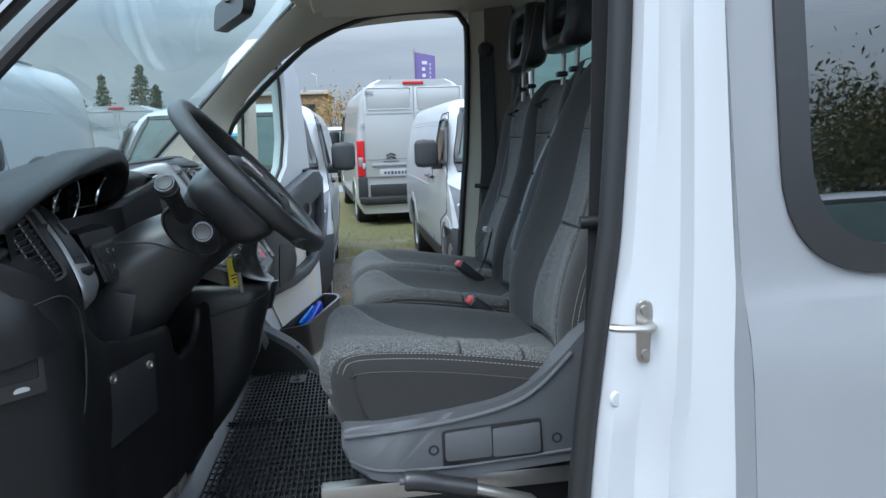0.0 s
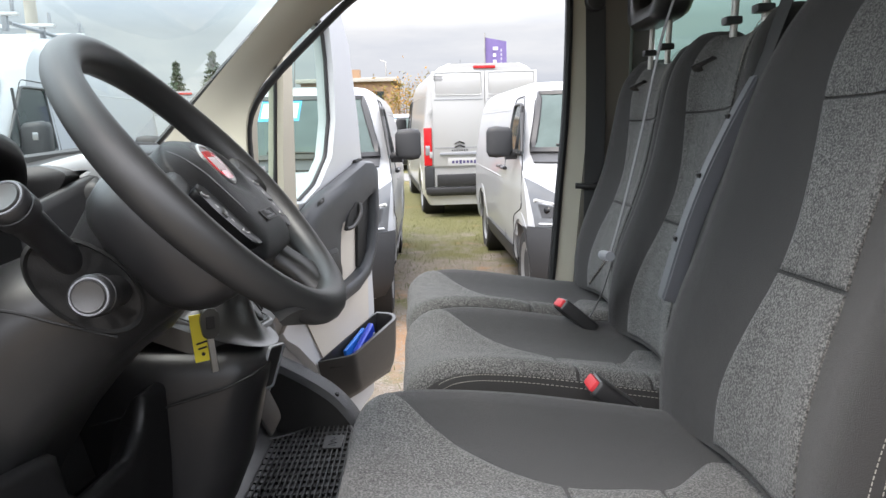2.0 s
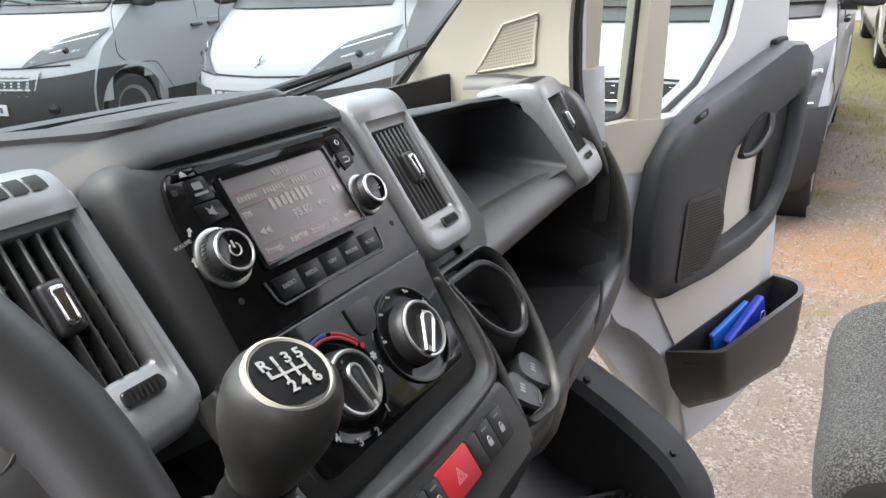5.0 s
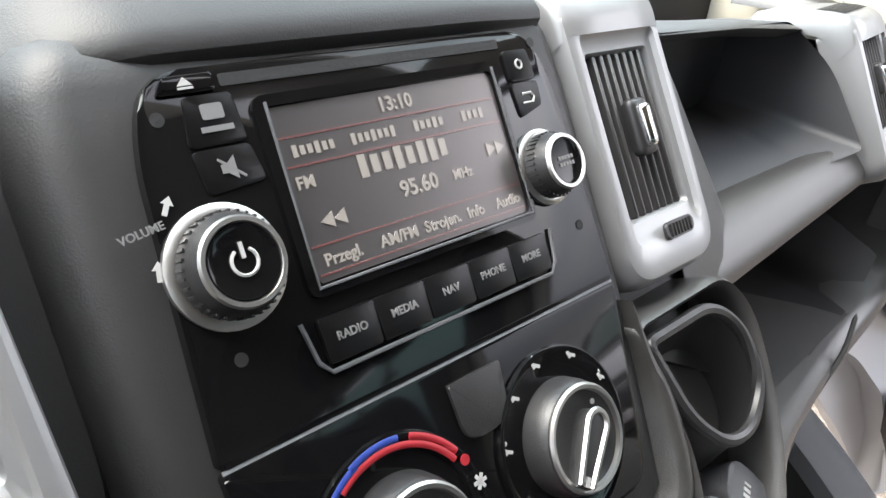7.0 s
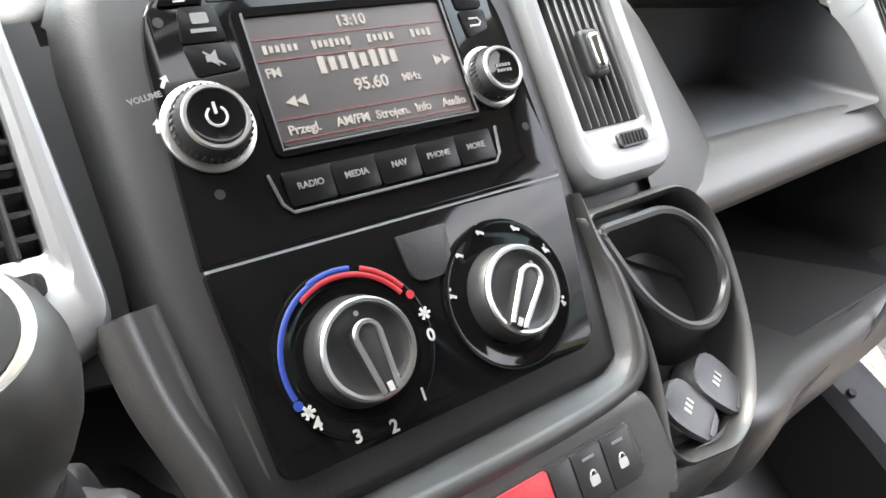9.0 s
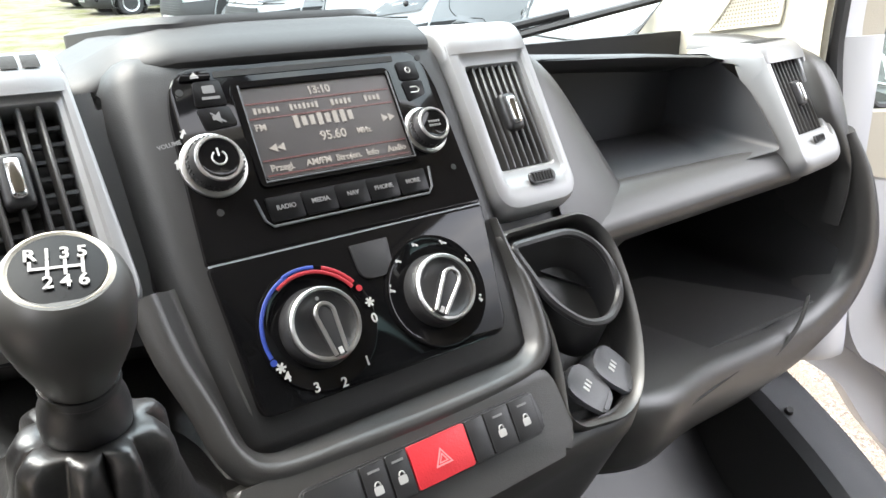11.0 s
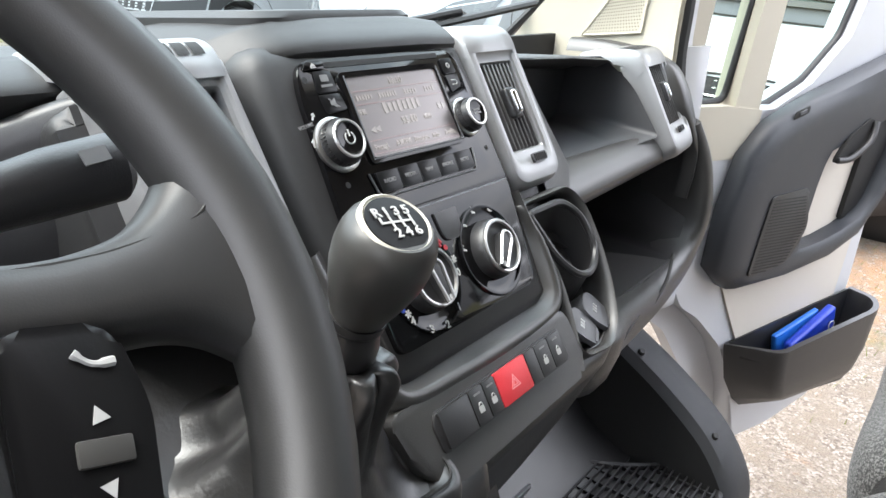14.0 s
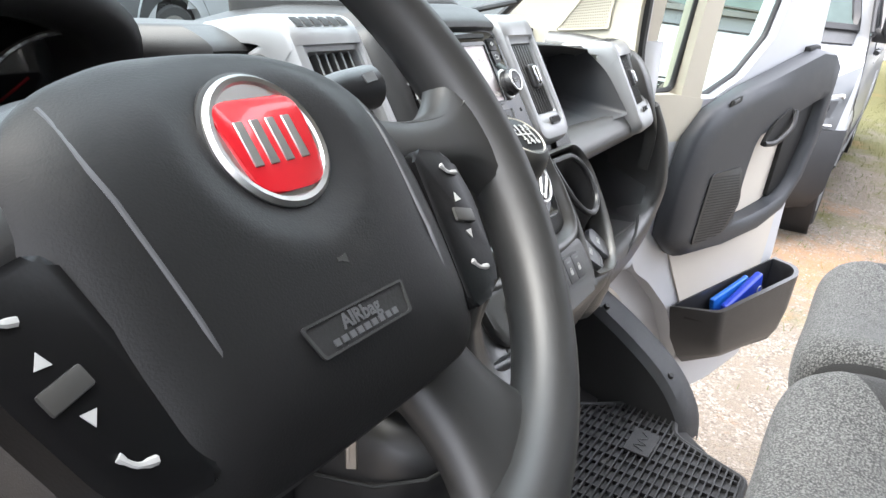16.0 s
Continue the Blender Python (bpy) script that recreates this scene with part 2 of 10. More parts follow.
SCREEN_TEXT = lit_print("display_text", (0.62, 0.60, 0.54), 0.15)
SCREEN_LINE = lit_print("display_red_line", (0.5, 0.04, 0.03), 0.09)
PURPLE = surface("purple_flag_cloth", (0.16, 0.12, 0.30), 0.8)
CONCRETE = surface("weathered_concrete", (0.42, 0.39, 0.35), 0.85, vary=0.15, scale=4, stain=0.2)
BROWN_WALL = surface("brown_rendered_wall", (0.28, 0.18, 0.11), 0.85, vary=0.15, scale=4)
BARK = surface("bark", (0.09, 0.07, 0.05), 0.9, vary=0.3, scale=20)

# ---- building helpers ----
PIVOT = Matrix.Translation((-0.3, 1.97, 0.0))
VAN = pose(0, 0, 0, 0, 1.2, 0) @ PIVOT @ pose(0, 0, 0, -1.7, -1.8, 4.0) @ PIVOT.inverted()
MID = 1.939


def thing(name, label, category, group="", m=None, kind=""):
    ob = new(name)
    ob.empty_display_size = 0.05
    ob.matrix_world = VAN if m is None else m
    return tagged(ob, label, category, group, kind)


def finish(bm, angle=38):
    bmesh.ops.recalc_face_normals(bm, faces=bm.faces)
    for f in bm.faces:
        f.smooth = True
    limit = radians(angle)
    for e in bm.edges:
        if len(e.link_faces) == 2 and e.calc_face_angle(0) > limit:
            e.smooth = False


def part(name, bm, material, parent, label="", angle=38, m=None):
    finish(bm, angle)
    me = bpy.data.meshes.new(name)
    bm.to_mesh(me)
    bm.free()
    me.materials.append(material)
    ob = new(name, me)
    ob.parent = parent
    if m is not None:
        ob.matrix_basis = m
    if label:
        ob["label"] = label
    return ob


def ring_round(pts, r, n=4):
    """A polygon with its corners rounded; r is one radius or one for each corner."""
    out, k = [], len(pts)
    for i in range(k):
        rr = r[i] if isinstance(r, (list, tuple)) else r
        p, a, b = Vector(pts[i]), Vector(pts[i - 1]), Vector(pts[(i + 1) % k])
        if rr <= 0:
            out.append(p)
            continue
        da, db = (a - p), (b - p)
        cut = min(rr, da.length * 0.49, db.length * 0.49)
        s, e = p + da.normalized() * cut, p + db.normalized() * cut
        for j in range(n + 1):
            t = j / n
            out.append(s * (1 - t) ** 2 + p * 2 * t * (1 - t) + e * t * t)
    return out


def box(bm, size, at=(0, 0, 0), rot=(0, 0, 0), bevel=0.0, seg=2, m=None):
    mm = (m or Matrix()) @ pose(*at, *rot)
    g = bmesh.ops.create_cube(bm, size=1.0, matrix=mm @ Matrix.Diagonal((*size, 1)))
    if bevel:
        es = list({e for v in g["verts"] for e in v.link_edges})
        bmesh.ops.bevel(bm, geom=es, offset=bevel, segments=seg, profile=0.6, affect="EDGES")
    return bm


def cyl(bm, r1, r2, h, m=None, seg=24, bevel=0.0):
    """A cylinder or cone standing on z = 0 of m."""
    g = bmesh.ops.create_cone(bm, cap_ends=True, segments=seg, radius1=r1, radius2=r2, depth=h, matrix=(m or Matrix()) @ Matrix.Translation((0, 0, h / 2)))
    if bevel:
        es = list({e for v in g["verts"] for e in v.link_edges if len(e.link_faces) == 2 and e.calc_face_angle(0) > 0.8})
        bmesh.ops.bevel(bm, geom=es, offset=bevel, segments=2, profile=0.6, affect="EDGES")
    return bm


def prism(bm, pts, depth, m=None, bevel=0.0, seg=2):
    """A flat outline in x and y, from z = 0 to depth, its top edge rounded by bevel."""
    mm = m or Matrix()
    lo = [bm.verts.new(mm @ Vector((p[0], p[1], 0))) for p in pts]
    hi = [bm.verts.new(mm @ Vector((p[0], p[1], depth))) for p in pts]
    k = len(pts)
    bm.faces.new(lo[::-1])
    top = bm.faces.new(hi)
    for i in range(k):
        bm.faces.new((lo[i], lo[(i + 1) % k], hi[(i + 1) % k], hi[i]))
    if bevel:
        bmesh.ops.bevel(bm, geom=list(top.edges), offset=bevel, segments=seg, profile=0.6, affect="EDGES")
    return bm


def frame_ring(bm, outer, inner, depth, m=None):
    """A frame between two outlines with the same number of points."""
    mm = m or Matrix()
    k = len(outer)
    q = [[bm.verts.new(mm @ Vector((p[0], p[1], z))) for p in ring] for z in (0, depth) for ring in (outer, inner)]
    lo_o, lo_i, hi_o, hi_i = q
    for i in range(k):
        j = (i + 1) % k
        bm.faces.new((hi_o[i], hi_o[j], hi_i[j], hi_i[i]))
        bm.faces.new((lo_o[j], lo_o[i], lo_i[i], lo_i[j]))
        bm.faces.new((lo_o[i], lo_o[j], hi_o[j], hi_o[i]))
        bm.faces.new((lo_i[j], lo_i[i], hi_i[i], hi_i[j]))
    return bm


def loft(bm, rings, closed=True, caps=True):
    """Skin over rings of points, one after another."""
    vs = [[bm.verts.new(Vector(p)) for p in ring] for ring in rings]
    k = len(vs[0])
    for a, b in zip(vs, vs[1:]):
        for i in range(k if closed else k - 1):
            j = (i + 1) % k
            bm.faces.new((a[i], a[j], b[j], b[i]))
    if caps and closed:
        bm.faces.new(vs[0][::-1])
        bm.faces.new(vs[-1])
    return bm


def tube(bm, path, r, seg=10, closed=False, flat=1.0, up=(0, 0, 1)):
    """A round bar along a path; r is one radius or one for each point; flat squeezes it along up."""
    pts = [Vector(p) for p in path]
    n, rings = len(pts), []
    for i, p in enumerate(pts):
        a = pts[i - 1] if (i or closed) else p
        b = pts[(i + 1) % n] if (i < n - 1 or closed) else p
        d = (b - a).normalized()
        s = d.cross(Vector(up))
        s = s.normalized() if s.length > 1e-4 else d.orthogonal().normalized()
        t = s.cross(d).normalized()
        rr = r[i] if isinstance(r, (list, tuple)) else r
        rings.append([p + s * math.cos(q) * rr + t * math.sin(q) * rr * flat for q in (2 * math.pi * j / seg for j in range(seg))])
    if closed:
        rings.append(rings[0])
        vs = [[bm.verts.new(p) for p in ring] for ring in rings[:-1]]
        for i in range(n):
            a, b = vs[i], vs[(i + 1) % n]
            for j in range(seg):
                bm.faces.new((a[j], a[(j + 1) % seg], b[(j + 1) % seg], b[j]))
        return bm
    return loft(bm, rings)


def lathe(bm, profile, m=None, seg=32, caps=True):
    """A turned body from (radius, height) pairs, round z of m."""
    mm = m or Matrix()
    rings = [[mm @ Vector((r * math.cos(2 * math.pi * j / seg), r * math.sin(2 * math.pi * j / seg), z)) for j in range(seg)] for r, z in profile]
    return loft(bm, rings, caps=caps)


def sheet(bm, fn, nu, nv, thick=0.0):
    """A curved sheet fn(u, v) with u and v from 0 to 1, given thickness along its normals."""
    vs = [[bm.verts.new(Vector(fn(i / nu, j / nv))) for j in range(nv + 1)] for i in range(nu + 1)]
    fs = [bm.faces.new((vs[i][j], vs[i + 1][j], vs[i + 1][j + 1], vs[i][j + 1])) for i in range(nu) for j in range(nv)]
    if thick:
        bmesh.ops.recalc_face_normals(bm, faces=fs)
        bmesh.ops.solidify(bm, geom=fs, thickness=thick)
    return bm


def spline(pts, n=6):
    """A smooth line through points."""
    ps = [Vector(p) for p in pts]
    out = []
    for i in range(len(ps) - 1):
        p0, p1, p2, p3 = ps[max(i - 1, 0)], ps[i], ps[i + 1], ps[min(i + 2, len(ps) - 1)]
        for j in range(n):
            t = j / n
            out.append(0.5 * ((2 * p1) + (p2 - p0) * t + (2 * p0 - 5 * p1 + 4 * p2 - p3) * t * t + (3 * p1 - p0 - 3 * p2 + p3) * t ** 3))
    out.append(ps[-1])
    return out


def words(name, text, size, m, material, parent, align="CENTER", depth=0.0002, label=""):
    """Lettering in the built-in font, turned into a mesh part."""
    cu = bpy.data.curves.new(name, "FONT")
    cu.body, cu.size, cu.align_x, cu.align_y, cu.extrude = text, size, align, "CENTER", depth
    cu.resolution_u, cu.offset = 3, size * 0.022
    tmp = bpy.data.objects.new(name, cu)
    me = bpy.data.meshes.new_from_object(tmp)
    bpy.data.objects.remove(tmp)
    bpy.data.curves.remove(cu)
    me.name = name
    me.materials.clear()
    me.materials.append(material)
    ob = new(name, me)
    ob.parent, ob.matrix_basis = parent, m
    if label:
        ob["label"] = label
    return ob


def fresh():
    return bmesh.new()

# ---- the van's own body round the cab ----
def flip(p):
    """A place mirrored to the van's other side."""
    return Vector((p[0], 2 * MID - p[1], p[2]))


PILLAR_FRONT = [(-0.74, 2.67, 1.40), (-0.60, 2.645, 1.55), (-0.43, 2.625, 1.727), (-0.234, 2.60, 1.926), (-0.10, 2.585, 2.03)]
PILLAR_REAR = [(-0.405, 2.655, 1.42), (-0.405, 2.68, 1.60), (-0.30, 2.70, 1.755), (-0.12, 2.70, 1.90), (0.08, 2.69, 1.985)]
APERTURE = [(-0.365, 2.705, 1.14), (-0.385, 2.708, 1.25), (-0.40, 2.71, 1.36), (-0.415, 2.71, 1.48), (-0.39, 2.715, 1.63), (-0.19, 2.72, 1.83), (-0.08, 2.72, 1.912), (0.079, 2.72, 1.978),
            (0.239, 2.72, 1.998), (0.39, 2.725, 1.998), (0.44, 2.74, 1.965), (0.452, 2.745, 1.90), (0.439, 2.75, 1.593), (0.415, 2.75, 1.35), (0.392, 2.75, 1.126), (0.36, 2.75, 0.90), (0.34, 2.75, 0.78)]

cab = thing("van_body", "white crew van body with open cab doors, cream pillar trim", "van", kind="structure")


def pillar_trim(side, label):
    a, b = spline(PILLAR_FRONT, 5), spline(PILLAR_REAR, 5)
    if side < 0:
        a, b = [flip(p) + Vector((-0.06, -0.06, 0)) for p in a], [flip(p) + Vector((-0.16, -0.12, 0)) for p in b]
    bm = fresh()

    def fn(u, v):
        i = min(int(u * (len(a) - 1)), len(a) - 2)
        f = u * (len(a) - 1) - i
        p, q = a[i].lerp(a[i + 1], f), b[i].lerp(b[i + 1], f)
        r = p.lerp(q, v)
        r.y -= side * 0.012 * math.sin(math.pi * v)
        return r
    sheet(bm, fn, 20, 6)
    sheet(bm, lambda u, v: fn(u, v) + Vector((0, side * 0.018, 0)), 20, 6)
    return part("pillar_trim", bm, CREAM, cab, label)


pillar_trim(1, "cream windscreen pillar trim")
pillar_trim(-1, "cream windscreen pillar trim")
for side in (1, -1):
    line = spline(APERTURE, 5)
    if side < 0:
        line = spline([(-0.62, 1.05, 1.42), (-0.52, 1.03, 1.53), (-0.416, 1.02, 1.631), (-0.334, 1.02, 1.706), (-0.22, 1.025, 1.80), (-0.08, 1.035, 1.905), (0.079, 1.04, 1.98), (0.239, 1.05, 2.01)], 5)
    bm = fresh()
    tube(bm, line, 0.011, 8, up=(0, 1, 0))
    part("door_seal", bm, SEAL, cab, "black rubber door seal")
    if side < 0:
        continue
    # painted door jamb outside the seal
    bm = fresh()
    k = 48
    src = line[:k]

    def jamb(u, v, src=src, side=side):
        i = min(int(u * (len(src) - 1)), len(src) - 2)
        p = src[i].lerp(src[i + 1], u * (len(src) - 1) - i)
        step = (0.0, 0.006, 0.03, 0.035, 0.07)
        j = min(int(v * 4), 3)
        g = step[j] + (step[j + 1] - step[j]) * (v * 4 - j)
        return p + Vector((-0.010 - 0.15 * g * (1 if u < 0.56 else 0.2), side * (0.008 + 1.35 * g), 0.012 * v))
    sheet(bm, jamb, 40, 8, 0.003)
    part("door_jamb", bm, JAMB_WHITE, cab, "white painted door jamb, its light toned into the paint")

# hinge post below the passenger's windscreen pillar
bm = fresh()
post = [(-0.47, 2.66, 1.46), (-0.46, 2.68, 1.20), (-0.44, 2.71, 1.02), (-0.46, 2.725, 0.985)]
post2 = [(-0.405, 2.80, 1.46), (-0.395, 2.80, 1.20), (-0.385, 2.815, 1.02), (-0.385, 2.82, 0.985)]
pa, pb = spline(post, 4), spline(post2, 4)
sheet(bm, lambda u, v: pa[round(u * (len(pa) - 1))].lerp(pb[round(u * (len(pa) - 1))], v) + Vector((0.02 * math.sin(math.pi * v), 0, 0)), len(pa) - 1, 5, 0.01)
part("hinge_post", bm, WHITE_PAINT, cab, "white painted door hinge post")
# floor, roof, rear closing walls
bm = fresh()
prism(bm, [(-0.70, 1.05), (2.0, 1.05), (2.0, 2.80), (0.42, 2.80), (0.30, 2.56), (-0.02, 2.515), (-0.165, 2.645), (-0.235, 2.678), (-0.70, 2.74)], 0.06, pose(0, 0, 0.685))
part("cab_floor", bm, DEEP_BLACK, cab, "dark cab floor pan")
for sgn in (1, -1):
    bm = fresh()
    box(bm, (1.6 if sgn < 0 else 1.4, 0.10, 0.22), (0.33 if sgn < 0 else 1.2, MID + sgn * 0.88, 0.62), bevel=0.02)
    part("sill", bm, WHITE_PAINT, cab, "white door sill")
bm = fresh()
sheet(bm, lambda u, v: (-0.06 + 2.4 * u, MID + 0.86 * (2 * v - 1), 2.045 + 0.05 * (1 - (2 * v - 1) ** 4) - 0.05 * (1 - u) ** 8), 16, 12, 0.05)
part("roof_lining", bm, CREAM, cab, "cream roof lining")
bm = fresh()
tube(bm, spline([(-0.09, 1.24, 2.02), (-0.16, 1.6, 2.035), (-0.17, MID, 2.04), (-0.16, 2.3, 2.035), (-0.09, 2.62, 2.02)], 5), 0.05, 10, flat=0.6)
part("windscreen_header", bm, CREAM, cab)
# added wall closing the crew space, pale to bounce light forward
bm = fresh()
box(bm, (0.05, 1.9, 1.5), (2.2, MID, 1.4))
part("rear_wall", bm, surface("pale_bounce_panel", (0.62, 0.61, 0.58), 0.6, vary=0.05), cab, "added pale rear wall that bounces light into the cab")

# passenger side wall behind the door opening, with a window
# lining lightened so that it bounces more light into the cab
LINING = surface("grey_side_lining", (0.20, 0.20, 0.19), 0.7, bump=0.3)
for size, place in (((1.75, 0.05, 0.62), (1.33, 2.84, 1.03)), ((1.75, 0.05, 0.10), (1.33, 2.80, 2.02)), ((0.22, 0.05, 0.64), (0.58, 2.82, 1.65)), ((0.50, 0.05, 0.64), (1.95, 2.82, 1.65))):
    bm = fresh()
    box(bm, size, place, bevel=0.01)
    part("rear_side_wall", bm, LINING, cab)
bm = fresh()
box(bm, (0.98, 0.006, 0.62), (1.20, 2.83, 1.65))
side_pane = part("rear_window", bm, SIDE_GLASS, cab)
side_pane.visible_shadow = False
bm = fresh()
lean = [(0.395, 1.126), (0.418, 1.35), (0.444, 1.593), (0.46, 1.944)]
for (x0, z0), (x1, z1) in zip([(0.36, 0.78)] + lean, lean + [(0.46, 2.02)]):
    loft(bm, [[(x0, 2.752, z0), (x0 + 0.055, 2.735, z0), (x0 + 0.075, 2.80, z0), (x0, 2.80, z0)],
              [(x1, 2.752, z1), (x1 + 0.055, 2.735, z1), (x1 + 0.075, 2.80, z1), (x1, 2.80, z1)]])
part("pillar_trim", bm, CREAM, cab, "cream door pillar trim")
bm = fresh()
for (x0, z0), (x1, z1) in zip([(0.36, 0.78)] + lean, lean + [(0.46, 2.02)]):
    loft(bm, [[(x0 + 0.056, 2.72, z0), (x0 + 0.15, 2.70, z0), (x0 + 0.19, 2.80, z0), (x0 + 0.06, 2.80, z0)],
              [(x1 + 0.056, 2.72, z1), (x1 + 0.15, 2.70, z1), (x1 + 0.19, 2.80, z1), (x1 + 0.06, 2.80, z1)]])
part("pillar_cover", bm, surface("brown_grey_pillar_cover", (0.13, 0.115, 0.095), 0.7, bump=0.3), cab)

# driver's door pillar and the outer side panel with its rear window
def edge_at(z, rows):
    for (z0, x0), (z1, x1) in zip(rows, rows[1:]):
        if z >= z1:
            return x1 + (x0 - x1) * (z - z1) / (z0 - z1)
    return rows[-1][1]


SEAL_X = [(2.05, 0.41), (1.69, 0.402), (1.54, 0.393), (1.36, 0.378), (1.19, 0.350), (1.05, 0.331), (0.80, 0.308), (0.5, 0.30)]
SHUT_X = [(2.05, 0.47), (1.67, 0.476), (1.39, 0.488), (1.24, 0.496), (1.04, 0.501), (0.5, 0.51)]
STEPS = [(0.0, 1.075), (0.02, 1.045), (0.10, 1.025), (0.34, 1.018), (0.42, 1.000), (0.58, 0.992), (0.63, 0.962), (0.80, 0.956), (0.90, 0.945), (1.0, 0.935), (1.0, 0.985)]
bm = fresh()
rows = []
for i in range(25):
    z = 0.5 + 1.55 * i / 24
    xs, xo = edge_at(z, SEAL_X), edge_at(z, SHUT_X)
    row = [(xs + (xo - xs) * f, y + (0.012 if z < 1.1 and 0.3 < f < 0.7 else 0.0), z) for f, y in STEPS]
    row += [(xo, 1.10, z), (xs + 0.01, 1.10, z)]
    rows.append(row)
loft(bm, rows)
part("door_pillar", bm, WHITE_PAINT, cab, "white painted door pillar with pressed steps", angle=50)
bm = fresh()
tube(bm, [(edge_at(z, SEAL_X) - 0.014, 1.058, z) for z in [0.6 + 1.4 * i / 20 for i in range(21)]], 0.017, 12)
part("door_seal", bm, SEAL, cab, "black rubber door seal")
bm = fresh()
loft(bm, [[(edge_at(z, SEAL_X) + a, y, z) for a, y in ((-0.010, 1.07), (-0.004, 1.115), (0.02, 1.135), (0.10, 1.14), (0.10, 1.11))] for z in [0.7 + 1.3 * i / 20 for i in range(21)]])
part("pillar_lining", bm, SEAT_PLASTIC, cab, "dark grey pillar lining")


def skin_y(z):
    return np.interp(z, [0.45, 0.7, 1.0, 1.2, 1.26, 1.31, 1.45, 1.7, 2.1], [0.93, 0.905, 0.90, 0.903, 0.912, 0.925, 0.93, 0.94, 0.98])


WIN = ring_round([(0.552, 1.315), (1.75, 1.30), (1.75, 1.95), (0.538, 1.95)], [0.15, 0.1, 0.1, 0.08], 8)
bm = fresh()
for za, zb in ((0.45, 1.285), (1.98, 2.12)):
    rows = [[((edge_at(z, SHUT_X) + 0.003) if x == 0 else x, skin_y(z), z) for z in [za + (zb - za) * i / 18 for i in range(19)]] for x in (0, 0.6, 0.8, 1.2, 1.8, 2.3)]
    loft(bm, rows, closed=False)
# the skin round the window: from the window's outline out to the panel's borders
mid_x, mid_z, half_x, half_z = 1.145, 1.628, 0.605, 0.328
outer = []
for p in WIN:
    dx, dz = (p[0] - mid_x) / half_x, (p[1] - mid_z) / half_z
    big = max(abs(dx), abs(dz))
    dx, dz = dx / big, dz / big
    z = 1.6325 + 0.3475 * dz
    outer.append([dx, dz, z])
for sx, sz in ((-1, -1), (1, -1), (1, 1), (-1, 1)):
    near = min(outer, key=lambda q: (q[0] - sx) ** 2 + (q[1] - sz) ** 2)
    near[:] = [sx, sz, 1.6325 + 0.3475 * sz]
border = []
for dx, dz, z in outer:
    left_x = edge_at(z, SHUT_X) + 0.003
    border.append(Vector(((left_x + 2.3) / 2 + (2.3 - left_x) / 2 * dx, z)))
steps = [[Vector(p).lerp(q, k / 5) for p, q in zip(WIN, border)] for k in range(6)]
loft(bm, [[(p.x, skin_y(p.y), p.y) for p in ring] for ring in steps], caps=False)
# the edge that turns in towards the pillar
loft(bm, [[(edge_at(z, SHUT_X) + 0.003 - 0.012 * (k > 0), skin_y(z) + (0.001, 0.05, 0.10)[k], z) for z in [0.45 + 1.66 * i / 30 for i in range(31)]] for k in range(3)], closed=False)
bmesh.ops.solidify(bm, geom=bm.faces[:], thickness=-0.012)
part("side_panel", bm, WHITE_PAINT, cab, "white painted body side panel")
inner = ring_round([(0.592, 1.352), (1.71, 1.34), (1.71, 1.91), (0.578, 1.91)], [0.13, 0.08, 0.08, 0.06], 8)


def on_skin(p, off):
    return Vector((p[0], skin_y(p[1]) - off, p[1]))


bm = fresh()
loft(bm, [[on_skin(p, -0.004) for p in WIN], [on_skin(p, 0.006) for p in WIN], [on_skin(p, 0.007) for p in inner], [on_skin(p, -0.012) for p in inner]], caps=False)
part("window_frame", bm, BLACK_PLASTIC, cab, "black rubber frame of the rear side window")
bm = fresh()
bm.faces.new([bm.verts.new(on_skin(p, -0.006)) for p in inner])
pane = part("window_pane", bm, glass("privacy_glass", (0.34, 0.50, 0.47), 0.01, 0.22), cab, "greenish tinted rear side window")
pane.visible_shadow = False

# door striker on the pillar
striker = thing("door_striker", "worn steel door striker on the white pillar", "striker")
bm = fresh()
prism(bm, ring_round([(-0.012, -0.045), (0.012, -0.045), (0.012, 0.045), (-0.012, 0.045)], 0.011), 0.004, pose(0.398, 1.016, 1.235, 90, 0, 0), 0.0015)
part("plate", bm, STEEL, striker)
bm = fresh()
tube(bm, spline([(0.404, 1.014, 1.246), (0.400, 0.992, 1.246), (0.385, 0.984, 1.247), (0.355, 0.984, 1.249), (0.342, 0.992, 1.250)], 5), 0.0075, 10, flat=0.75)
part("loop", bm, STEEL, striker)
for dz in (-0.032, 0.032):
    bm = fresh()
    cyl(bm, 0.007, 0.006, 0.004, pose(0.398, 1.012, 1.235 + dz, 90, 0, 0), 16)
    part("screw", bm, STEEL, striker)
plug = thing("body_plug", "round white rubber body plug in the door pillar", "plug")
bm = fresh()
cyl(bm, 0.014, 0.011, 0.004, pose(0.362, 1.028, 1.135, 90, 0, 12), 24, 0.001)
part("cap", bm, WHITE_PAINT, plug)

# windscreen and scuttle
windscreen = thing("windscreen", "large clear windscreen, slightly green", "windscreen")
bm = fresh()


def screen_at(u, v):
    y = MID + 0.80 * (2 * v - 1) * (1 - 0.09 * u)
    bow = 0.10 * (1 - (2 * v - 1) ** 2)
    return (-0.80 + 0.66 * u - bow, y, 1.39 + 0.64 * u)


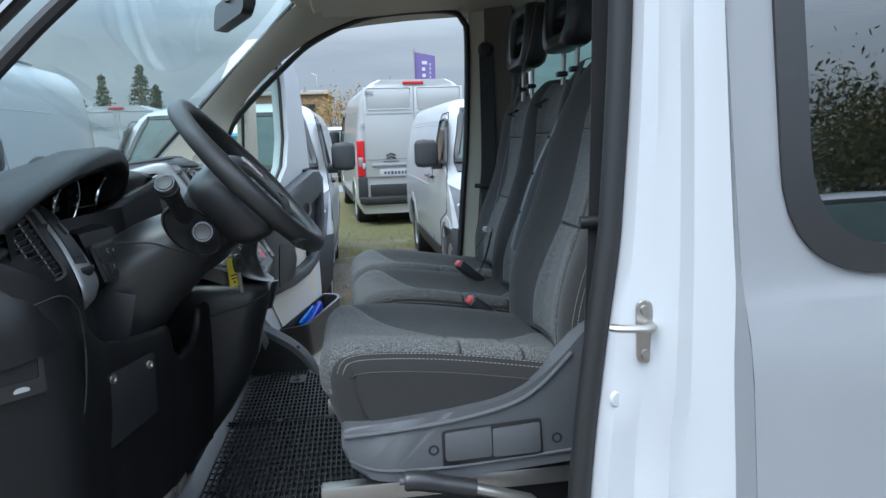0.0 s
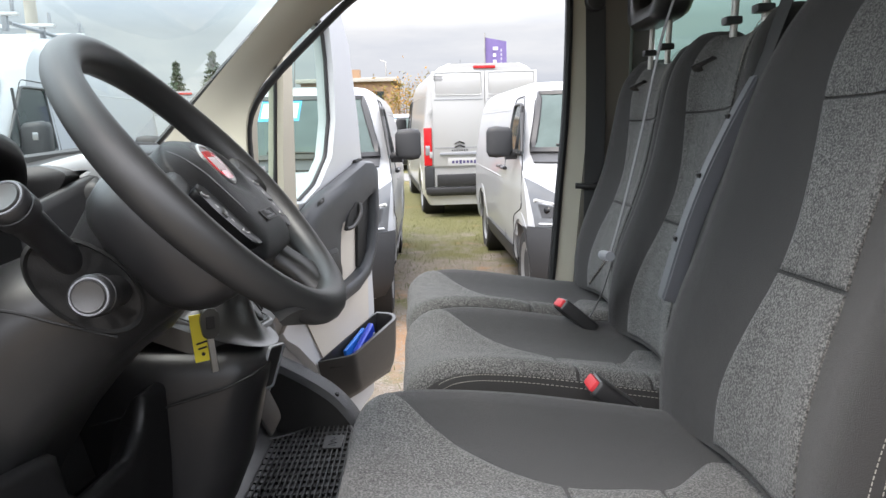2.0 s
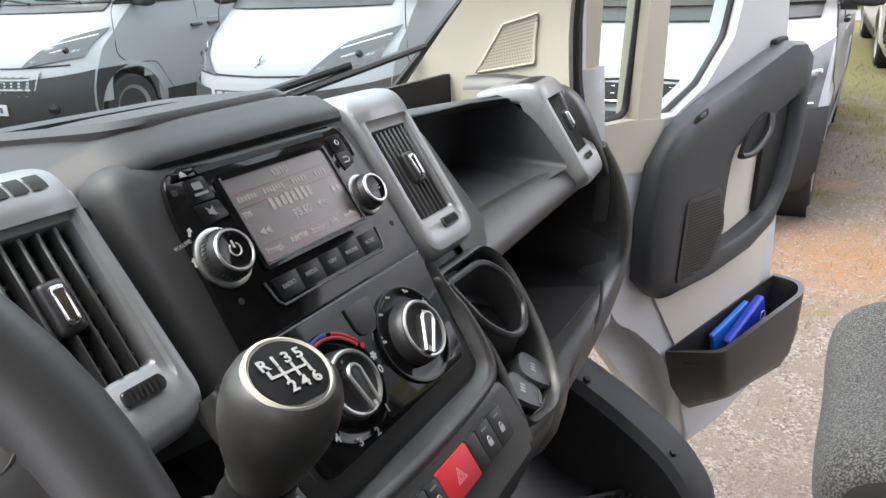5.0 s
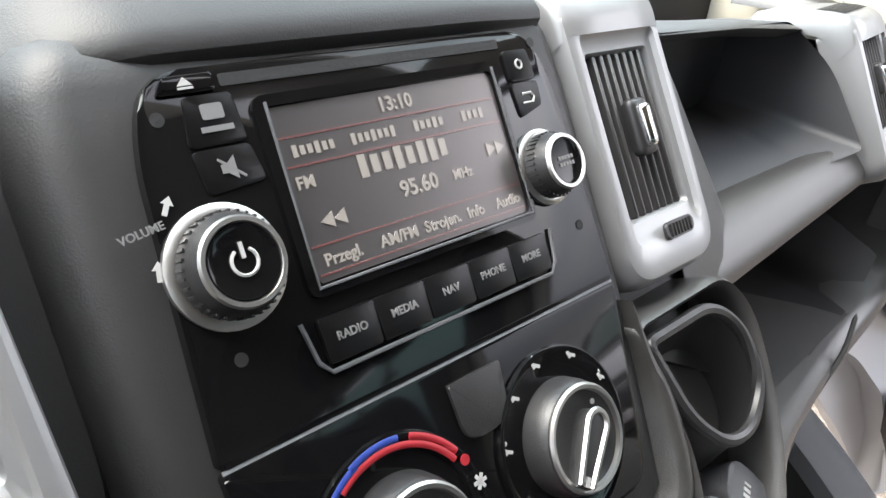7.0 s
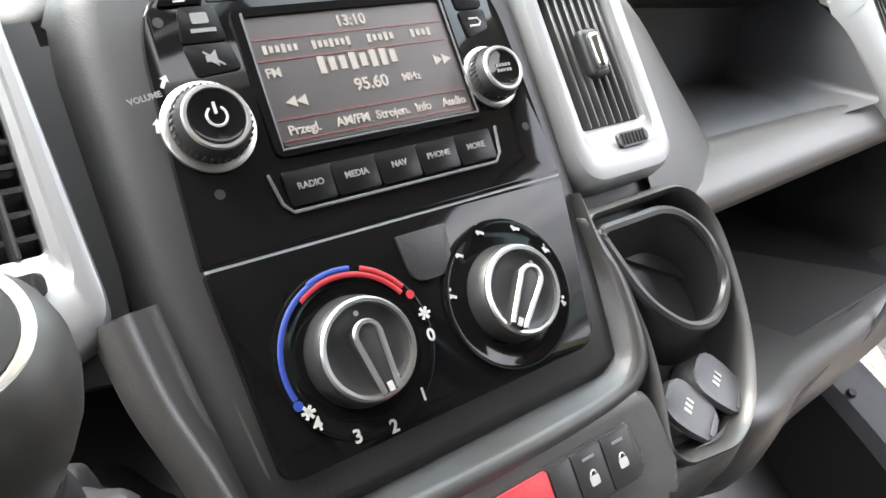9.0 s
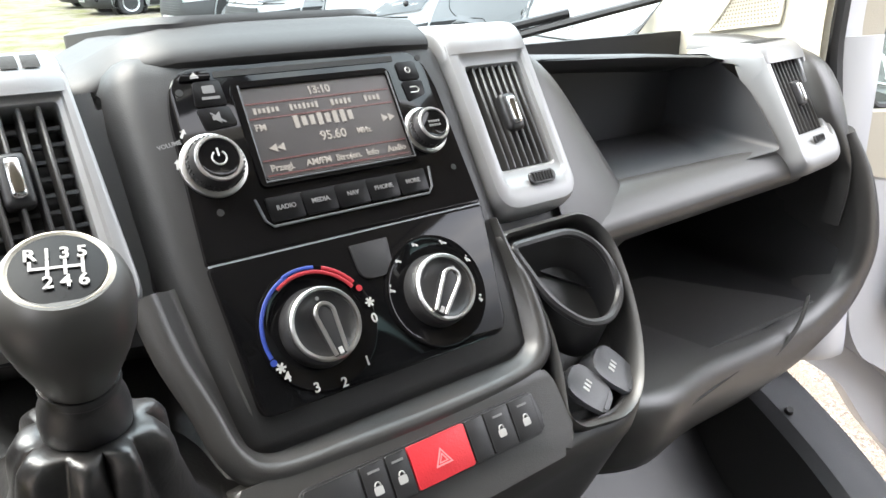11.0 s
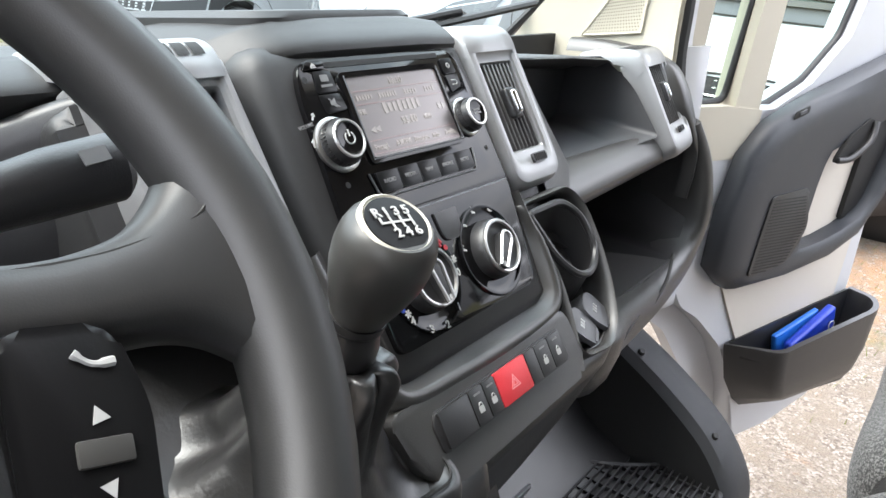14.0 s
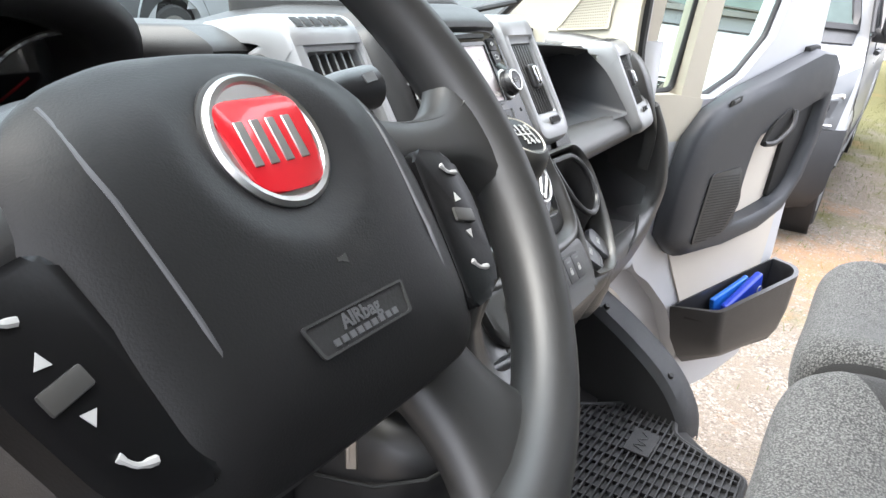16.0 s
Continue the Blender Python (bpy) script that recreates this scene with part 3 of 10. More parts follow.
sheet(bm, screen_at, 10, 16)
pane = part("pane", bm, WINDSCREEN, windscreen)
pane.visible_shadow = False
for v in (0.0, 1.0):
    bm = fresh()
    tube(bm, [Vector(screen_at(u / 10, v)) + Vector((0.0, 0.0, 0.004)) for u in range(11)], 0.008, 6)
    part("edge_seal", bm, SEAL, windscreen)
wiper = thing("windscreen_wiper", "black windscreen wiper at rest on the glass", "wiper")
bm = fresh()
tube(bm, spline([(-0.668, 2.672, 1.503), (-0.722, 2.565, 1.476), (-0.785, 2.455, 1.446)], 4), 0.011, 8, flat=0.6)
part("blade", bm, RUBBER, wiper)
bm = fresh()
tube(bm, [(-0.735, 2.55, 1.484), (-0.80, 2.43, 1.455), (-0.90, 2.25, 1.41)], 0.007, 8)
part("arm", bm, BLACK_PLASTIC, wiper)
bm = fresh()
sheet(bm, lambda u, v: (-0.80 - 0.12 * (1 - (2 * v - 1) ** 2) - 0.45 * u, MID + 0.9 * (2 * v - 1), 1.375 - 0.30 * u * u), 6, 14, 0.02)
part("bonnet", bm, WHITE_PAINT, cab, "white bonnet ahead of the windscreen")

# ---- dashboard ----
SLOPE = radians(32.4)
PANEL = VAN @ Matrix(((0, -math.sin(SLOPE), math.cos(SLOPE), -0.3145), (1, 0, 0, MID), (0, math.cos(SLOPE), math.sin(SLOPE), 1.3885), (0, 0, 0, 1)))


def pv(y, u, n=0.0):
    """A place on the sloping centre panel, in the van's frame."""
    return Vector((-0.3145 - u * math.sin(SLOPE) + n * math.cos(SLOPE), MID + y, 1.3885 + u * math.cos(SLOPE) + n * math.sin(SLOPE)))


dash = thing("dashboard", "charcoal van dashboard with silver air vents and storage trays", "dashboard")
# top pad: for each station y the front lip, the crest and how high the pad runs
STATIONS = [(1.05, -0.47, 1.385, -0.52, 1.40), (1.12, -0.47, 1.40, -0.53, 1.415), (1.19, -0.50, 1.41, -0.56, 1.43), (1.26, -0.58, 1.42, -0.62, 1.44), (1.45, -0.585, 1.43, -0.625, 1.450),
            (1.60, -0.58, 1.45, -0.62, 1.468), (1.655, -0.50, 1.474, -0.54, 1.486), (1.68, -0.428, 1.482, -0.485, 1.492), (1.73, -0.425, 1.482, -0.485, 1.491), (1.800, -0.425, 1.479, -0.485, 1.488), (1.810, -0.421, 1.481, -0.478, 1.490), (1.820, -0.411, 1.487, -0.462, 1.496), (1.830, -0.400, 1.493, -0.445, 1.504), (1.842, -0.391, 1.498, -0.432, 1.511), (1.86, -0.386, 1.501, -0.426, 1.515),
            (1.90, -0.384, 1.502, -0.425, 1.517), (2.00, -0.384, 1.502, -0.425, 1.517), (2.045, -0.386, 1.500, -0.425, 1.512), (2.07, -0.425, 1.468, -0.48, 1.478),
            (2.135, -0.430, 1.464, -0.48, 1.474), (2.15, -0.412, 1.472, -0.47, 1.478), (2.19, -0.412, 1.472, -0.47, 1.478), (2.35, -0.425, 1.4625, -0.475, 1.464), (2.46, -0.4255, 1.4535, -0.475, 1.4545), (2.52, -0.445, 1.444, -0.495, 1.445), (2.60, -0.48, 1.426, -0.52, 1.428), (2.66, -0.48, 1.41, -0.53, 1.42)]
bm = fresh()
rows = []
for y, xl, zl, xc, zc in STATIONS:
    lip_, fall = (0.35, 0.030) if y > 2.145 else (1.0, 0.0)
    rows.append(spline([(xl - 0.02, y, zl - 0.035 * lip_), (xl - 0.003, y, zl - 0.012 * lip_), (xl, y, zl), ((xl + xc) / 2, y, (zl + zc) / 2 + 0.005 - 0.2 * fall), (xc, y, zc - 0.5 * fall), (xc - 0.12, y, zc - 0.012 - 1.4 * fall), (-0.80, y, 1.42 - 2.5 * fall), (-0.97, y, 1.37 - 2.5 * fall)], 3))
loft(bm, rows, closed=False)
part("top_pad", bm, DASH_PLASTIC, dash, "grained charcoal dash top")
# raised rim of the tray on the crown
bm = fresh()
rim = ring_round([(-0.405, 1.845), (-0.41, 2.03), (-0.58, 2.045), (-0.58, 1.83)], 0.03, 5)
inn = ring_round([(-0.425, 1.862), (-0.43, 2.012), (-0.565, 2.025), (-0.565, 1.85)], 0.025, 5)
rz = lambda x: 1.517 - 0.10 * (-0.41 - x)
loft(bm, [[(p[0], p[1], rz(p[0]) - 0.03) for p in rim], [(p[0] - 0.004, p[1], rz(p[0]) + 0.001) for p in rim], [(p[0], p[1], rz(p[0]) + 0.006) for p in [Vector(a).lerp(Vector(b), 0.4) for a, b in zip(rim, inn)]], [(p[0], p[1], rz(p[0]) + 0.003) for p in inn], [(p[0], p[1], rz(p[0]) - 0.012) for p in inn]])
part("crown_tray", bm, DASH_PLASTIC, dash, "raised document tray on the dash crown")

# body of the centre stack
bm = fresh()
def stack_at(u, n, inset):
    """One row across the centre stack, its sides rolled back."""
    w_ = float(np.interp(u, [-0.11, 0.0, 0.10, 0.15], [0.108, 0.120, 0.121, 0.116])) - inset
    side_ = ((w_ + 0.006, -0.075), (w_ + 0.0055, -0.040), (w_ + 0.0035, -0.024), (w_ - 0.001, -0.0125), (w_ - 0.0075, -0.0062), (w_ - 0.015, -0.0036), (w_ - 0.05, -0.0032))
    return [pv(-y, u, n + d) for y, d in side_] + [pv(y, u, n + d) for y, d in side_[::-1]]


loft(bm, [stack_at(u, n, i_) for u, n, i_ in ((-0.112, -0.030, 0.002), (-0.108, -0.006, 0.001), (-0.100, 0.0, 0.0), (-0.05, 0.0, 0.0), (0.0, 0.0, 0.0), (0.05, 0.0, 0.0), (0.10, 0.0, 0.0), (0.122, 0.0, 0.0), (0.130, -0.001, 0.001), (0.138, -0.005, 0.003), (0.144, -0.012, 0.006), (0.148, -0.024, 0.010), (0.149, -0.045, 0.014))], closed=False)
part("centre_panel_body", bm, DASH_PLASTIC, dash, "charcoal centre stack", angle=70)
# shoulders that join the stack to the vents and to the lower dash
for y0, y1 in ((-0.245, -0.115), (0.108, 0.215)):
    bm = fresh()
    outline = ring_round([(y0, 0.118), (y1, 0.128), (y1, -0.09), (y0, -0.03)] if y0 > 0 else [(y0, 0.118), (y1, 0.128), (y1, -0.03), (y0, -0.012)], 0.012, 4)
    prism(bm, outline, 0.16, Matrix.Translation((0, 0, -0.185)), 0.012, 3)
    part("shoulder", bm, DASH_PLASTIC, dash, m=VAN.inverted() @ PANEL)

# rounded face between the driver's hood and the left vent
bm = fresh()
sheet(bm, lambda u, v: pv(-0.2195 - 0.20 * u, float(np.interp(v, [0, 0.08, 0.18, 0.5, 1.0], [0.128, 0.130, 0.122, 0.06, -0.10])), float(np.interp(v, [0, 0.08, 0.18, 0.5, 1.0], [-0.055, -0.032, -0.020, -0.048, -0.168])) - 0.26 * u ** 1.25), 14, 16)
part("dash_face", bm, BLACK_PLASTIC, dash, "rounded charcoal dash face beside the vent", angle=60)

# lower console with the switch row and the cup holder rim
bm = fresh()
prism(bm, ring_round([(-0.128, -0.119), (-0.118, -0.165), (-0.09, -0.185), (0.10, -0.182), (0.112, -0.172), (0.108, -0.128), (0.098, -0.117), (0.0, -0.1205)], [0.01, 0.03, 0.02, 0.01, 0.01, 0.01, 0.008, 0.0], 4), 0.15, Matrix.Translation((0, 0, -0.148)), 0.004, 2)
part("switch_console", bm, LOWER_PLASTIC, dash, "charcoal console with a row of switches", m=VAN.inverted() @ PANEL)
# sunken channel round the control panel, rising to a soft ridge
CHANNEL = [((0.106, -0.004), (0.1075, -0.010)), ((0.1035, -0.030), (0.1090, -0.036)), ((0.0985, -0.058), (0.1135, -0.062)), ((0.0905, -0.084), (0.1130, -0.092)), ((0.0800, -0.0945), (0.1050, -0.110)),
           ((0.0600, -0.0965), (0.0800, -0.1180)), ((0.0050, -0.0970), (0.0050, -0.1190)), ((-0.0440, -0.0965), (-0.0500, -0.1175)), ((-0.0840, -0.0955), (-0.0960, -0.1145)), ((-0.0970, -0.0880), (-0.1120, -0.1000)),
           ((-0.1010, -0.066), (-0.1195, -0.070)), ((-0.1030, -0.035), (-0.1285, -0.038)), ((-0.1040, 0.0), (-0.1330, -0.004))]
inner_line = spline([(*a, 0) for a, b in CHANNEL], 5)
outer_line = spline([(*b, 0) for a, b in CHANNEL], 5)
bm = fresh()
rows = []
for a, b in zip(inner_line, outer_line):
    d = (b - a).normalized()
    rows.append([pv(q.x, q.y, n) for q, n in ((a - d * 0.004, -0.004), (a, -0.0045), (a.lerp(b, 0.30), -0.0120), (a.lerp(b, 0.62), -0.0095), (a.lerp(b, 0.86), 0.0002), (b, 0.0036), (b + d * 0.004, 0.0034), (b + d * 0.009, 0.0010), (b + d * 0.012, -0.006))])
loft(bm, rows, closed=False)
part("panel_channel", bm, LOWER_PLASTIC, dash, "sunken channel with a ridge round the control panel", angle=70)

# cup holder pocket
pocket_o = ring_round([(0.104, -0.020), (0.196, -0.019), (0.2165, -0.046), (0.2165, -0.090), (0.208, -0.132), (0.190, -0.168), (0.165, -0.181), (0.117, -0.174), (0.107, -0.160), (0.1165, -0.125), (0.120, -0.090)], [0.008, 0.020, 0.02, 0.02, 0.02, 0.02, 0.02, 0.01, 0.01, 0.02, 0.02], 5)
pocket_i = ring_round([(0.111, -0.027), (0.192, -0.026), (0.2095, -0.049), (0.2095, -0.090), (0.2015, -0.130), (0.184, -0.162), (0.163, -0.174), (0.121, -0.168), (0.113, -0.158), (0.1225, -0.124), (0.126, -0.089)], [0.008, 0.018, 0.02, 0.02, 0.02, 0.02, 0.02, 0.01, 0.01, 0.02, 0.02], 5)
bm = fresh()
loft(bm, [[pv(*p, -0.030) for p in pocket_o], [pv(*p, -0.008) for p in pocket_o], [pv(*Vector(p).lerp(Vector(q), 0.2), 0.0) for p, q in zip(pocket_o, pocket_i)], [pv(*Vector(p).lerp(Vector(q), 0.5), 0.003) for p, q in zip(pocket_o, pocket_i)], [pv(*Vector(p).lerp(Vector(q), 0.85), 0.0) for p, q in zip(pocket_o, pocket_i)], [pv(*p, -0.006) for p in pocket_i], [pv(*p, -0.060) for p in pocket_i]])
part("cup_pocket", bm, LOWER_PLASTIC, dash, "moulded pocket with cup holder", angle=60)
bm = fresh()
bm.faces.new([bm.verts.new(pv(*p, -0.056)) for p in pocket_i])
part("pocket_floor", bm, DEEP_BLACK, dash)
cup_o = ring_round([(0.1135, -0.0335), (0.176, -0.0335), (0.201, -0.056), (0.204, -0.090), (0.182, -0.108), (0.157, -0.105), (0.132, -0.082)], [0.006, 0.02, 0.02, 0.022, 0.02, 0.02, 0.02], 6)
bm = fresh()
tube(bm, [pv(*p, 0.000) for p in cup_o], 0.0036, 8, closed=True)
rows = [[pv(*p, 0.000) for p in cup_o]]
mid = sum((Vector(p) for p in cup_o), Vector((0, 0))) / len(cup_o)
for k, s in ((0.03, 0.96), (0.06, 0.90), (0.085, 0.84)):
    rows.append([pv(*(mid + (Vector(p) - mid) * s), 0.000) + Vector((-0.03 * k / 0.085, 0, -k)) for p in cup_o])
loft(bm, rows, caps=False)
bm.faces.new([bm.verts.new(p) for p in rows[-1]])
part("cup_holder", bm, BLACK_PLASTIC, dash, "black plastic cup holder")
bm = fresh()
sheet(bm, lambda u, v: rows[2][6].lerp(rows[2][22], 0.30 + 0.4 * u) + Vector((0.0, 0.006 * math.sin(3 * u), -0.020 + 0.040 * v * (1 - 0.3 * u))), 6, 4, 0.002)
part("cup_spring", bm, BLACK_PLASTIC, dash)
for k, (y, u) in enumerate(((0.1445, -0.1490), (0.1745, -0.1435))):
    bm = fresh()
    mm = VAN.inverted() @ PANEL @ pose(y, u, -0.014, -8, 10, 34)
    cyl(bm, 0.0150, 0.0160, 0.018, mm @ pose(0, 0.003, -0.016), 24, 0.002)
    prism(bm, ring_round([(-0.0105, -0.022), (0.0105, -0.022), (0.0140, -0.004), (0.0140, 0.010), (0.0090, 0.018), (-0.0090, 0.018), (-0.0140, 0.010), (-0.0140, -0.004)], 0.005, 4), 0.0060, mm, 0.0022)
    sock = part("socket_cover", bm, SOCKET_GREY, dash, "grey hinged socket cover")
    bm = fresh()
    for dx, w_ in ((-0.003, 0.0022), (0.0005, 0.0022), (0.0040, 0.0016)):
        box(bm, (w_, 0.0055, 0.0006), (dx, 0.001, 0.0062), m=mm)
    part("socket_symbol", bm, WHITE_PRINT, sock)
    bm = fresh()
    box(bm, (0.016, 0.0022, 0.0012), (0, -0.0185, 0.0060), m=mm)
    part("finger_rib", bm, SOCKET_GREY, sock)

# skirt that carries the console's lower edge and the pocket down into the column
SKIRT = spline([(0.2150, -0.060, 0), (0.2150, -0.092, 0), (0.2065, -0.132, 0), (0.1890, -0.166, 0), (0.1650, -0.1795, 0), (0.1180, -0.1790, 0), (0.050, -0.1815, 0), (-0.030, -0.1835, 0), (-0.090, -0.1835, 0), (-0.1165, -0.163, 0), (-0.1265, -0.121, 0)], 5)
bm = fresh()
rows = []
for p in SKIRT:
    q = pv(p.x, p.y, -0.006)
    rows.append([Vector((q.x + dx, 1.95 + (q.y - 1.95) * k, q.z + dz)) for dx, k, dz in ((-0.008, 0.985, 0.006), (0.0, 1.0, 0.0), (0.001, 1.012, -0.006), (-0.002, 1.010, -0.020), (-0.005, 1.000, -0.026), (-0.012, 0.995, -0.042), (-0.030, 0.97, -0.085), (-0.065, 0.92, -0.16), (-0.12, 0.86, -0.27), (-0.20, 0.80, -0.44))])
loft(bm, rows, closed=False)
part("console_skirt", bm, LOWER_PLASTIC, dash, "charcoal skirt below the console's edge", angle=70)
# centre column down to the floor
bm = fresh()
loft(bm, [[(-0.262, 1.86, 1.215), (-0.262, 2.02, 1.215), (-0.290, 2.07, 1.215), (-0.50, 2.10, 1.215), (-0.50, 1.82, 1.215)],
          [(-0.272, 1.86, 1.16), (-0.272, 2.01, 1.16), (-0.300, 2.06, 1.15), (-0.50, 2.09, 1.15), (-0.50, 1.82, 1.15)],
          [(-0.335, 1.87, 1.0), (-0.335, 1.99, 1.0), (-0.36, 2.03, 1.0), (-0.52, 2.05, 1.0), (-0.52, 1.84, 1.0)],
          [(-0.42, 1.87, 0.75), (-0.42, 1.98, 0.75), (-0.44, 2.01, 0.75), (-0.55, 2.02, 0.75), (-0.55, 1.85, 0.75)]])
bmesh.ops.bevel(bm, geom=bm.edges[:], offset=0.012, segments=2, profile=0.6, affect="EDGES")
part("centre_column", bm, LOWER_PLASTIC, dash, "charcoal lower centre column")
bm = fresh()
prism(bm, ring_round([(-0.05, -0.055), (0.05, -0.055), (0.055, 0.055), (-0.05, 0.055)], 0.015), 0.004, VAN.inverted() @ VAN @ Matrix(((0, -0.39, 0.92, -0.262), (1, 0, 0, 1.955), (0, 0.92, 0.39, 1.075), (0, 0, 0, 1))), 0.002)
hatch = part("flap", bm, DASH_PLASTIC, dash)
bm = fresh()
tube(bm, ring_round([(-0.257 + 0.06 * 0.39 * s, 1.955 + 0.05 * q, 1.075 - 0.057 * s * -1) for q, s in ((-1, 1), (1, 1), (1, -1), (-1, -1))], 0.012), 0.0022, 6, closed=True)
part("flap_rim", bm, GREY_PLASTIC, hatch)

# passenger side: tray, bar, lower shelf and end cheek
# shelf copy of the plastic, blackened for the shade inside it
SHELF_SHADED = surface("shade_toned_shelf_plastic", (0.020, 0.020, 0.021), 0.36, spec=0.6, bump=0.12, bump_scale=1300, stain=0.06, scale=14)
# tray copy of the charcoal, lightened because little light reaches in
TRAY_PLASTIC = surface("charcoal_tray_plastic", (0.056, 0.057, 0.061), 0.60, bump=0.12, bump_scale=1200, stain=0.05, scale=14)
def cavity(name, front, back, radius, label, material=TRAY_PLASTIC):
    """A moulded hollow: rounded opening, smooth walls and a back."""
    f, b = ring_round([Vector(p) for p in front], radius, 5), ring_round([Vector(p) for p in back], radius, 5)
    bm = fresh()
    vs = [[bm.verts.new(p.lerp(q, t)) for p, q in zip(f, b)] for t in (0.0, 0.3, 0.6, 0.85, 0.95, 1.0)]
    for r, q in zip(vs, vs[1:]):
        for i in range(len(r)):
            j = (i + 1) % len(r)
            bm.faces.new((r[i], r[j], q[j], q[i]))
    bm.faces.new(vs[-1])
    return part(name, bm, material, dash, label, angle=60)


cavity("storage_tray", [(-0.408, 2.165, 1.474), (-0.440, 2.475, 1.455), (-0.400, 2.500, 1.420), (-0.352, 2.503, 1.356), (-0.362, 2.420, 1.350), (-0.358, 2.238, 1.360)], [(-0.52, 2.19, 1.452), (-0.50, 2.490, 1.445), (-0.505, 2.495, 1.410), (-0.510, 2.500, 1.370), (-0.515, 2.490, 1.352), (-0.53, 2.22, 1.352)], [0.02, 0.012, 0.02, 0.008, 0.01, 0.02], "open charcoal storage tray")
# charcoal shoulder between the middle vent and the tray
bm = fresh()
left_edge = spline([(-0.470, 2.125, 1.484), (-0.420, 2.130, 1.494), (-0.388, 2.134, 1.470), (-0.350, 2.132, 1.410), (-0.316, 2.128, 1.352), (-0.312, 2.125, 1.325), (-0.335, 2.12, 1.305)], 5)
right_edge = spline([(-0.470, 2.150, 1.476), (-0.418, 2.158, 1.484), (-0.396, 2.182, 1.462), (-0.376, 2.212, 1.412), (-0.350, 2.238, 1.356), (-0.336, 2.242, 1.328), (-0.355, 2.242, 1.300)], 5)
loft(bm, [[a, a.lerp(b, 0.25) + Vector((0.004, 0, 0.002)), a.lerp(b, 0.6) + Vector((0.005, 0, 0.002)), a.lerp(b, 0.9) + Vector((0.002, 0, 0.001)), b, b + Vector((-0.012, 0.002, -0.003)), b + Vector((-0.06, 0.0, -0.01))] for a, b in zip(left_edge, right_edge)], closed=False)
part("tray_shoulder", bm, LOWER_PLASTIC, dash, "charcoal shoulder beside the storage tray", angle=70)
bm = fresh()
a = [(-0.352, 2.17, 1.366), (-0.372, 2.56, 1.352)]
sec = [(-0.02, -0.004), (0.0, 0.0), (0.016, -0.008), (0.032, -0.022), (0.034, -0.034), (0.02, -0.05), (-0.03, -0.055), (-0.05, -0.03)]
rows = []
for i in range(9):
    t = i / 8
    c = Vector(a[0]).lerp(Vector(a[1]), t)
    rows.append([(c.x + sx * (1.05 - 0.35 * t), c.y, c.z + sz * (1.0 - 0.1 * t)) for sx, sz in ring_round([Vector(s) for s in sec], 0.006, 3)])
loft(bm, rows)
part("tray_bar", bm, LOWER_PLASTIC, dash, "rounded charcoal bar under the tray")
# lower shelf: well blackened in colour for its shade, and swept rim
def ease_in(t):
    t = min(1.0, max(0.0, t))
    return t * t * (3 - 2 * t)


bm = fresh()
SWEEP = spline([(-0.352, 2.640, 1.36), (-0.332, 2.664, 1.30), (-0.320, 2.672, 1.22), (-0.325, 2.655, 1.165), (-0.325, 2.58, 1.135), (-0.31, 2.45, 1.142), (-0.285, 2.30, 1.172), (-0.256, 2.185, 1.198), (-0.285, 2.09, 1.215)], 5)
rows = []
for i, p in enumerate(SWEEP):
    q = SWEEP[min(i + 1, len(SWEEP) - 1)] - SWEEP[max(i - 1, 0)]
    nrm = Vector((0, -q.z, q.y)).normalized()
    low = 0.012 + 0.052 * ease_in(i / 16)
    shape = [(-0.10, -0.010), (-0.004, -0.012), (0.008, -0.009), (0.013, 0.0), (0.012, low * 0.35), (0.006, low * 0.75), (-0.003, low), (-0.02, low + 0.006), (-0.10, low + 0.006)]
    rows.append([p + nrm * s + Vector((d, 0, 0)) for d, s in shape])
loft(bm, rows)
rim_part = part("shelf_rim", bm, LOWER_PLASTIC, dash, "swept charcoal rim of the lower shelf", angle=60)
bm = fresh()
tube(bm, spline([(-0.3125, 2.545, 1.182), (-0.3045, 2.515, 1.152), (-0.3025, 2.470, 1.130), (-0.3045, 2.44, 1.118)], 5), [0.0005] + [0.0026] * 13 + [0.001, 0.0005], 6)
part("grip_slot", bm, DEEP_BLACK, rim_part)
bm = fresh()
tube(bm, spline([(-0.292, 2.400, 1.150), (-0.276, 2.320, 1.160), (-0.256, 2.235, 1.175)], 5), 0.0012, 5)
tube(bm, [(-0.296, 2.400, 1.150), (-0.302, 2.372, 1.118)], 0.0014, 5)
part("lid_joint", bm, DEEP_BLACK, rim_part)
cavity("lower_shelf", [(-0.335, 2.150, 1.318), (-0.365, 2.660, 1.350), (-0.338, 2.676, 1.25), (-0.338, 2.640, 1.152), (-0.322, 2.45, 1.150), (-0.272, 2.165, 1.200)], [(-0.62, 2.150, 1.318), (-0.60, 2.640, 1.330), (-0.60, 2.655, 1.25), (-0.60, 2.62, 1.165), (-0.60, 2.45, 1.160), (-0.62, 2.165, 1.190)], 0.035, "lower shelf, its deep shade coloured black", SHELF_SHADED)
bm = fresh()
loft(bm, [[(-0.30, 2.16, 1.19), (-0.335, 2.66, 1.145), (-0.50, 2.66, 1.14), (-0.50, 2.16, 1.19)], [(-0.33, 2.13, 1.08), (-0.37, 2.62, 1.06), (-0.52, 2.62, 1.06), (-0.52, 2.13, 1.08)], [(-0.50, 2.10, 0.95), (-0.52, 2.60, 0.95), (-0.60, 2.60, 0.95), (-0.60, 2.10, 0.95)]])
part("lower_cover", bm, LOWER_PLASTIC, dash)
bm = fresh()
CHEEK = spline([(-0.56, 1.462), (-0.50, 1.464), (-0.440, 1.458), (-0.394, 1.444), (-0.368, 1.416), (-0.352, 1.382), (-0.338, 1.335), (-0.334, 1.29), (-0.338, 1.24)], 4)
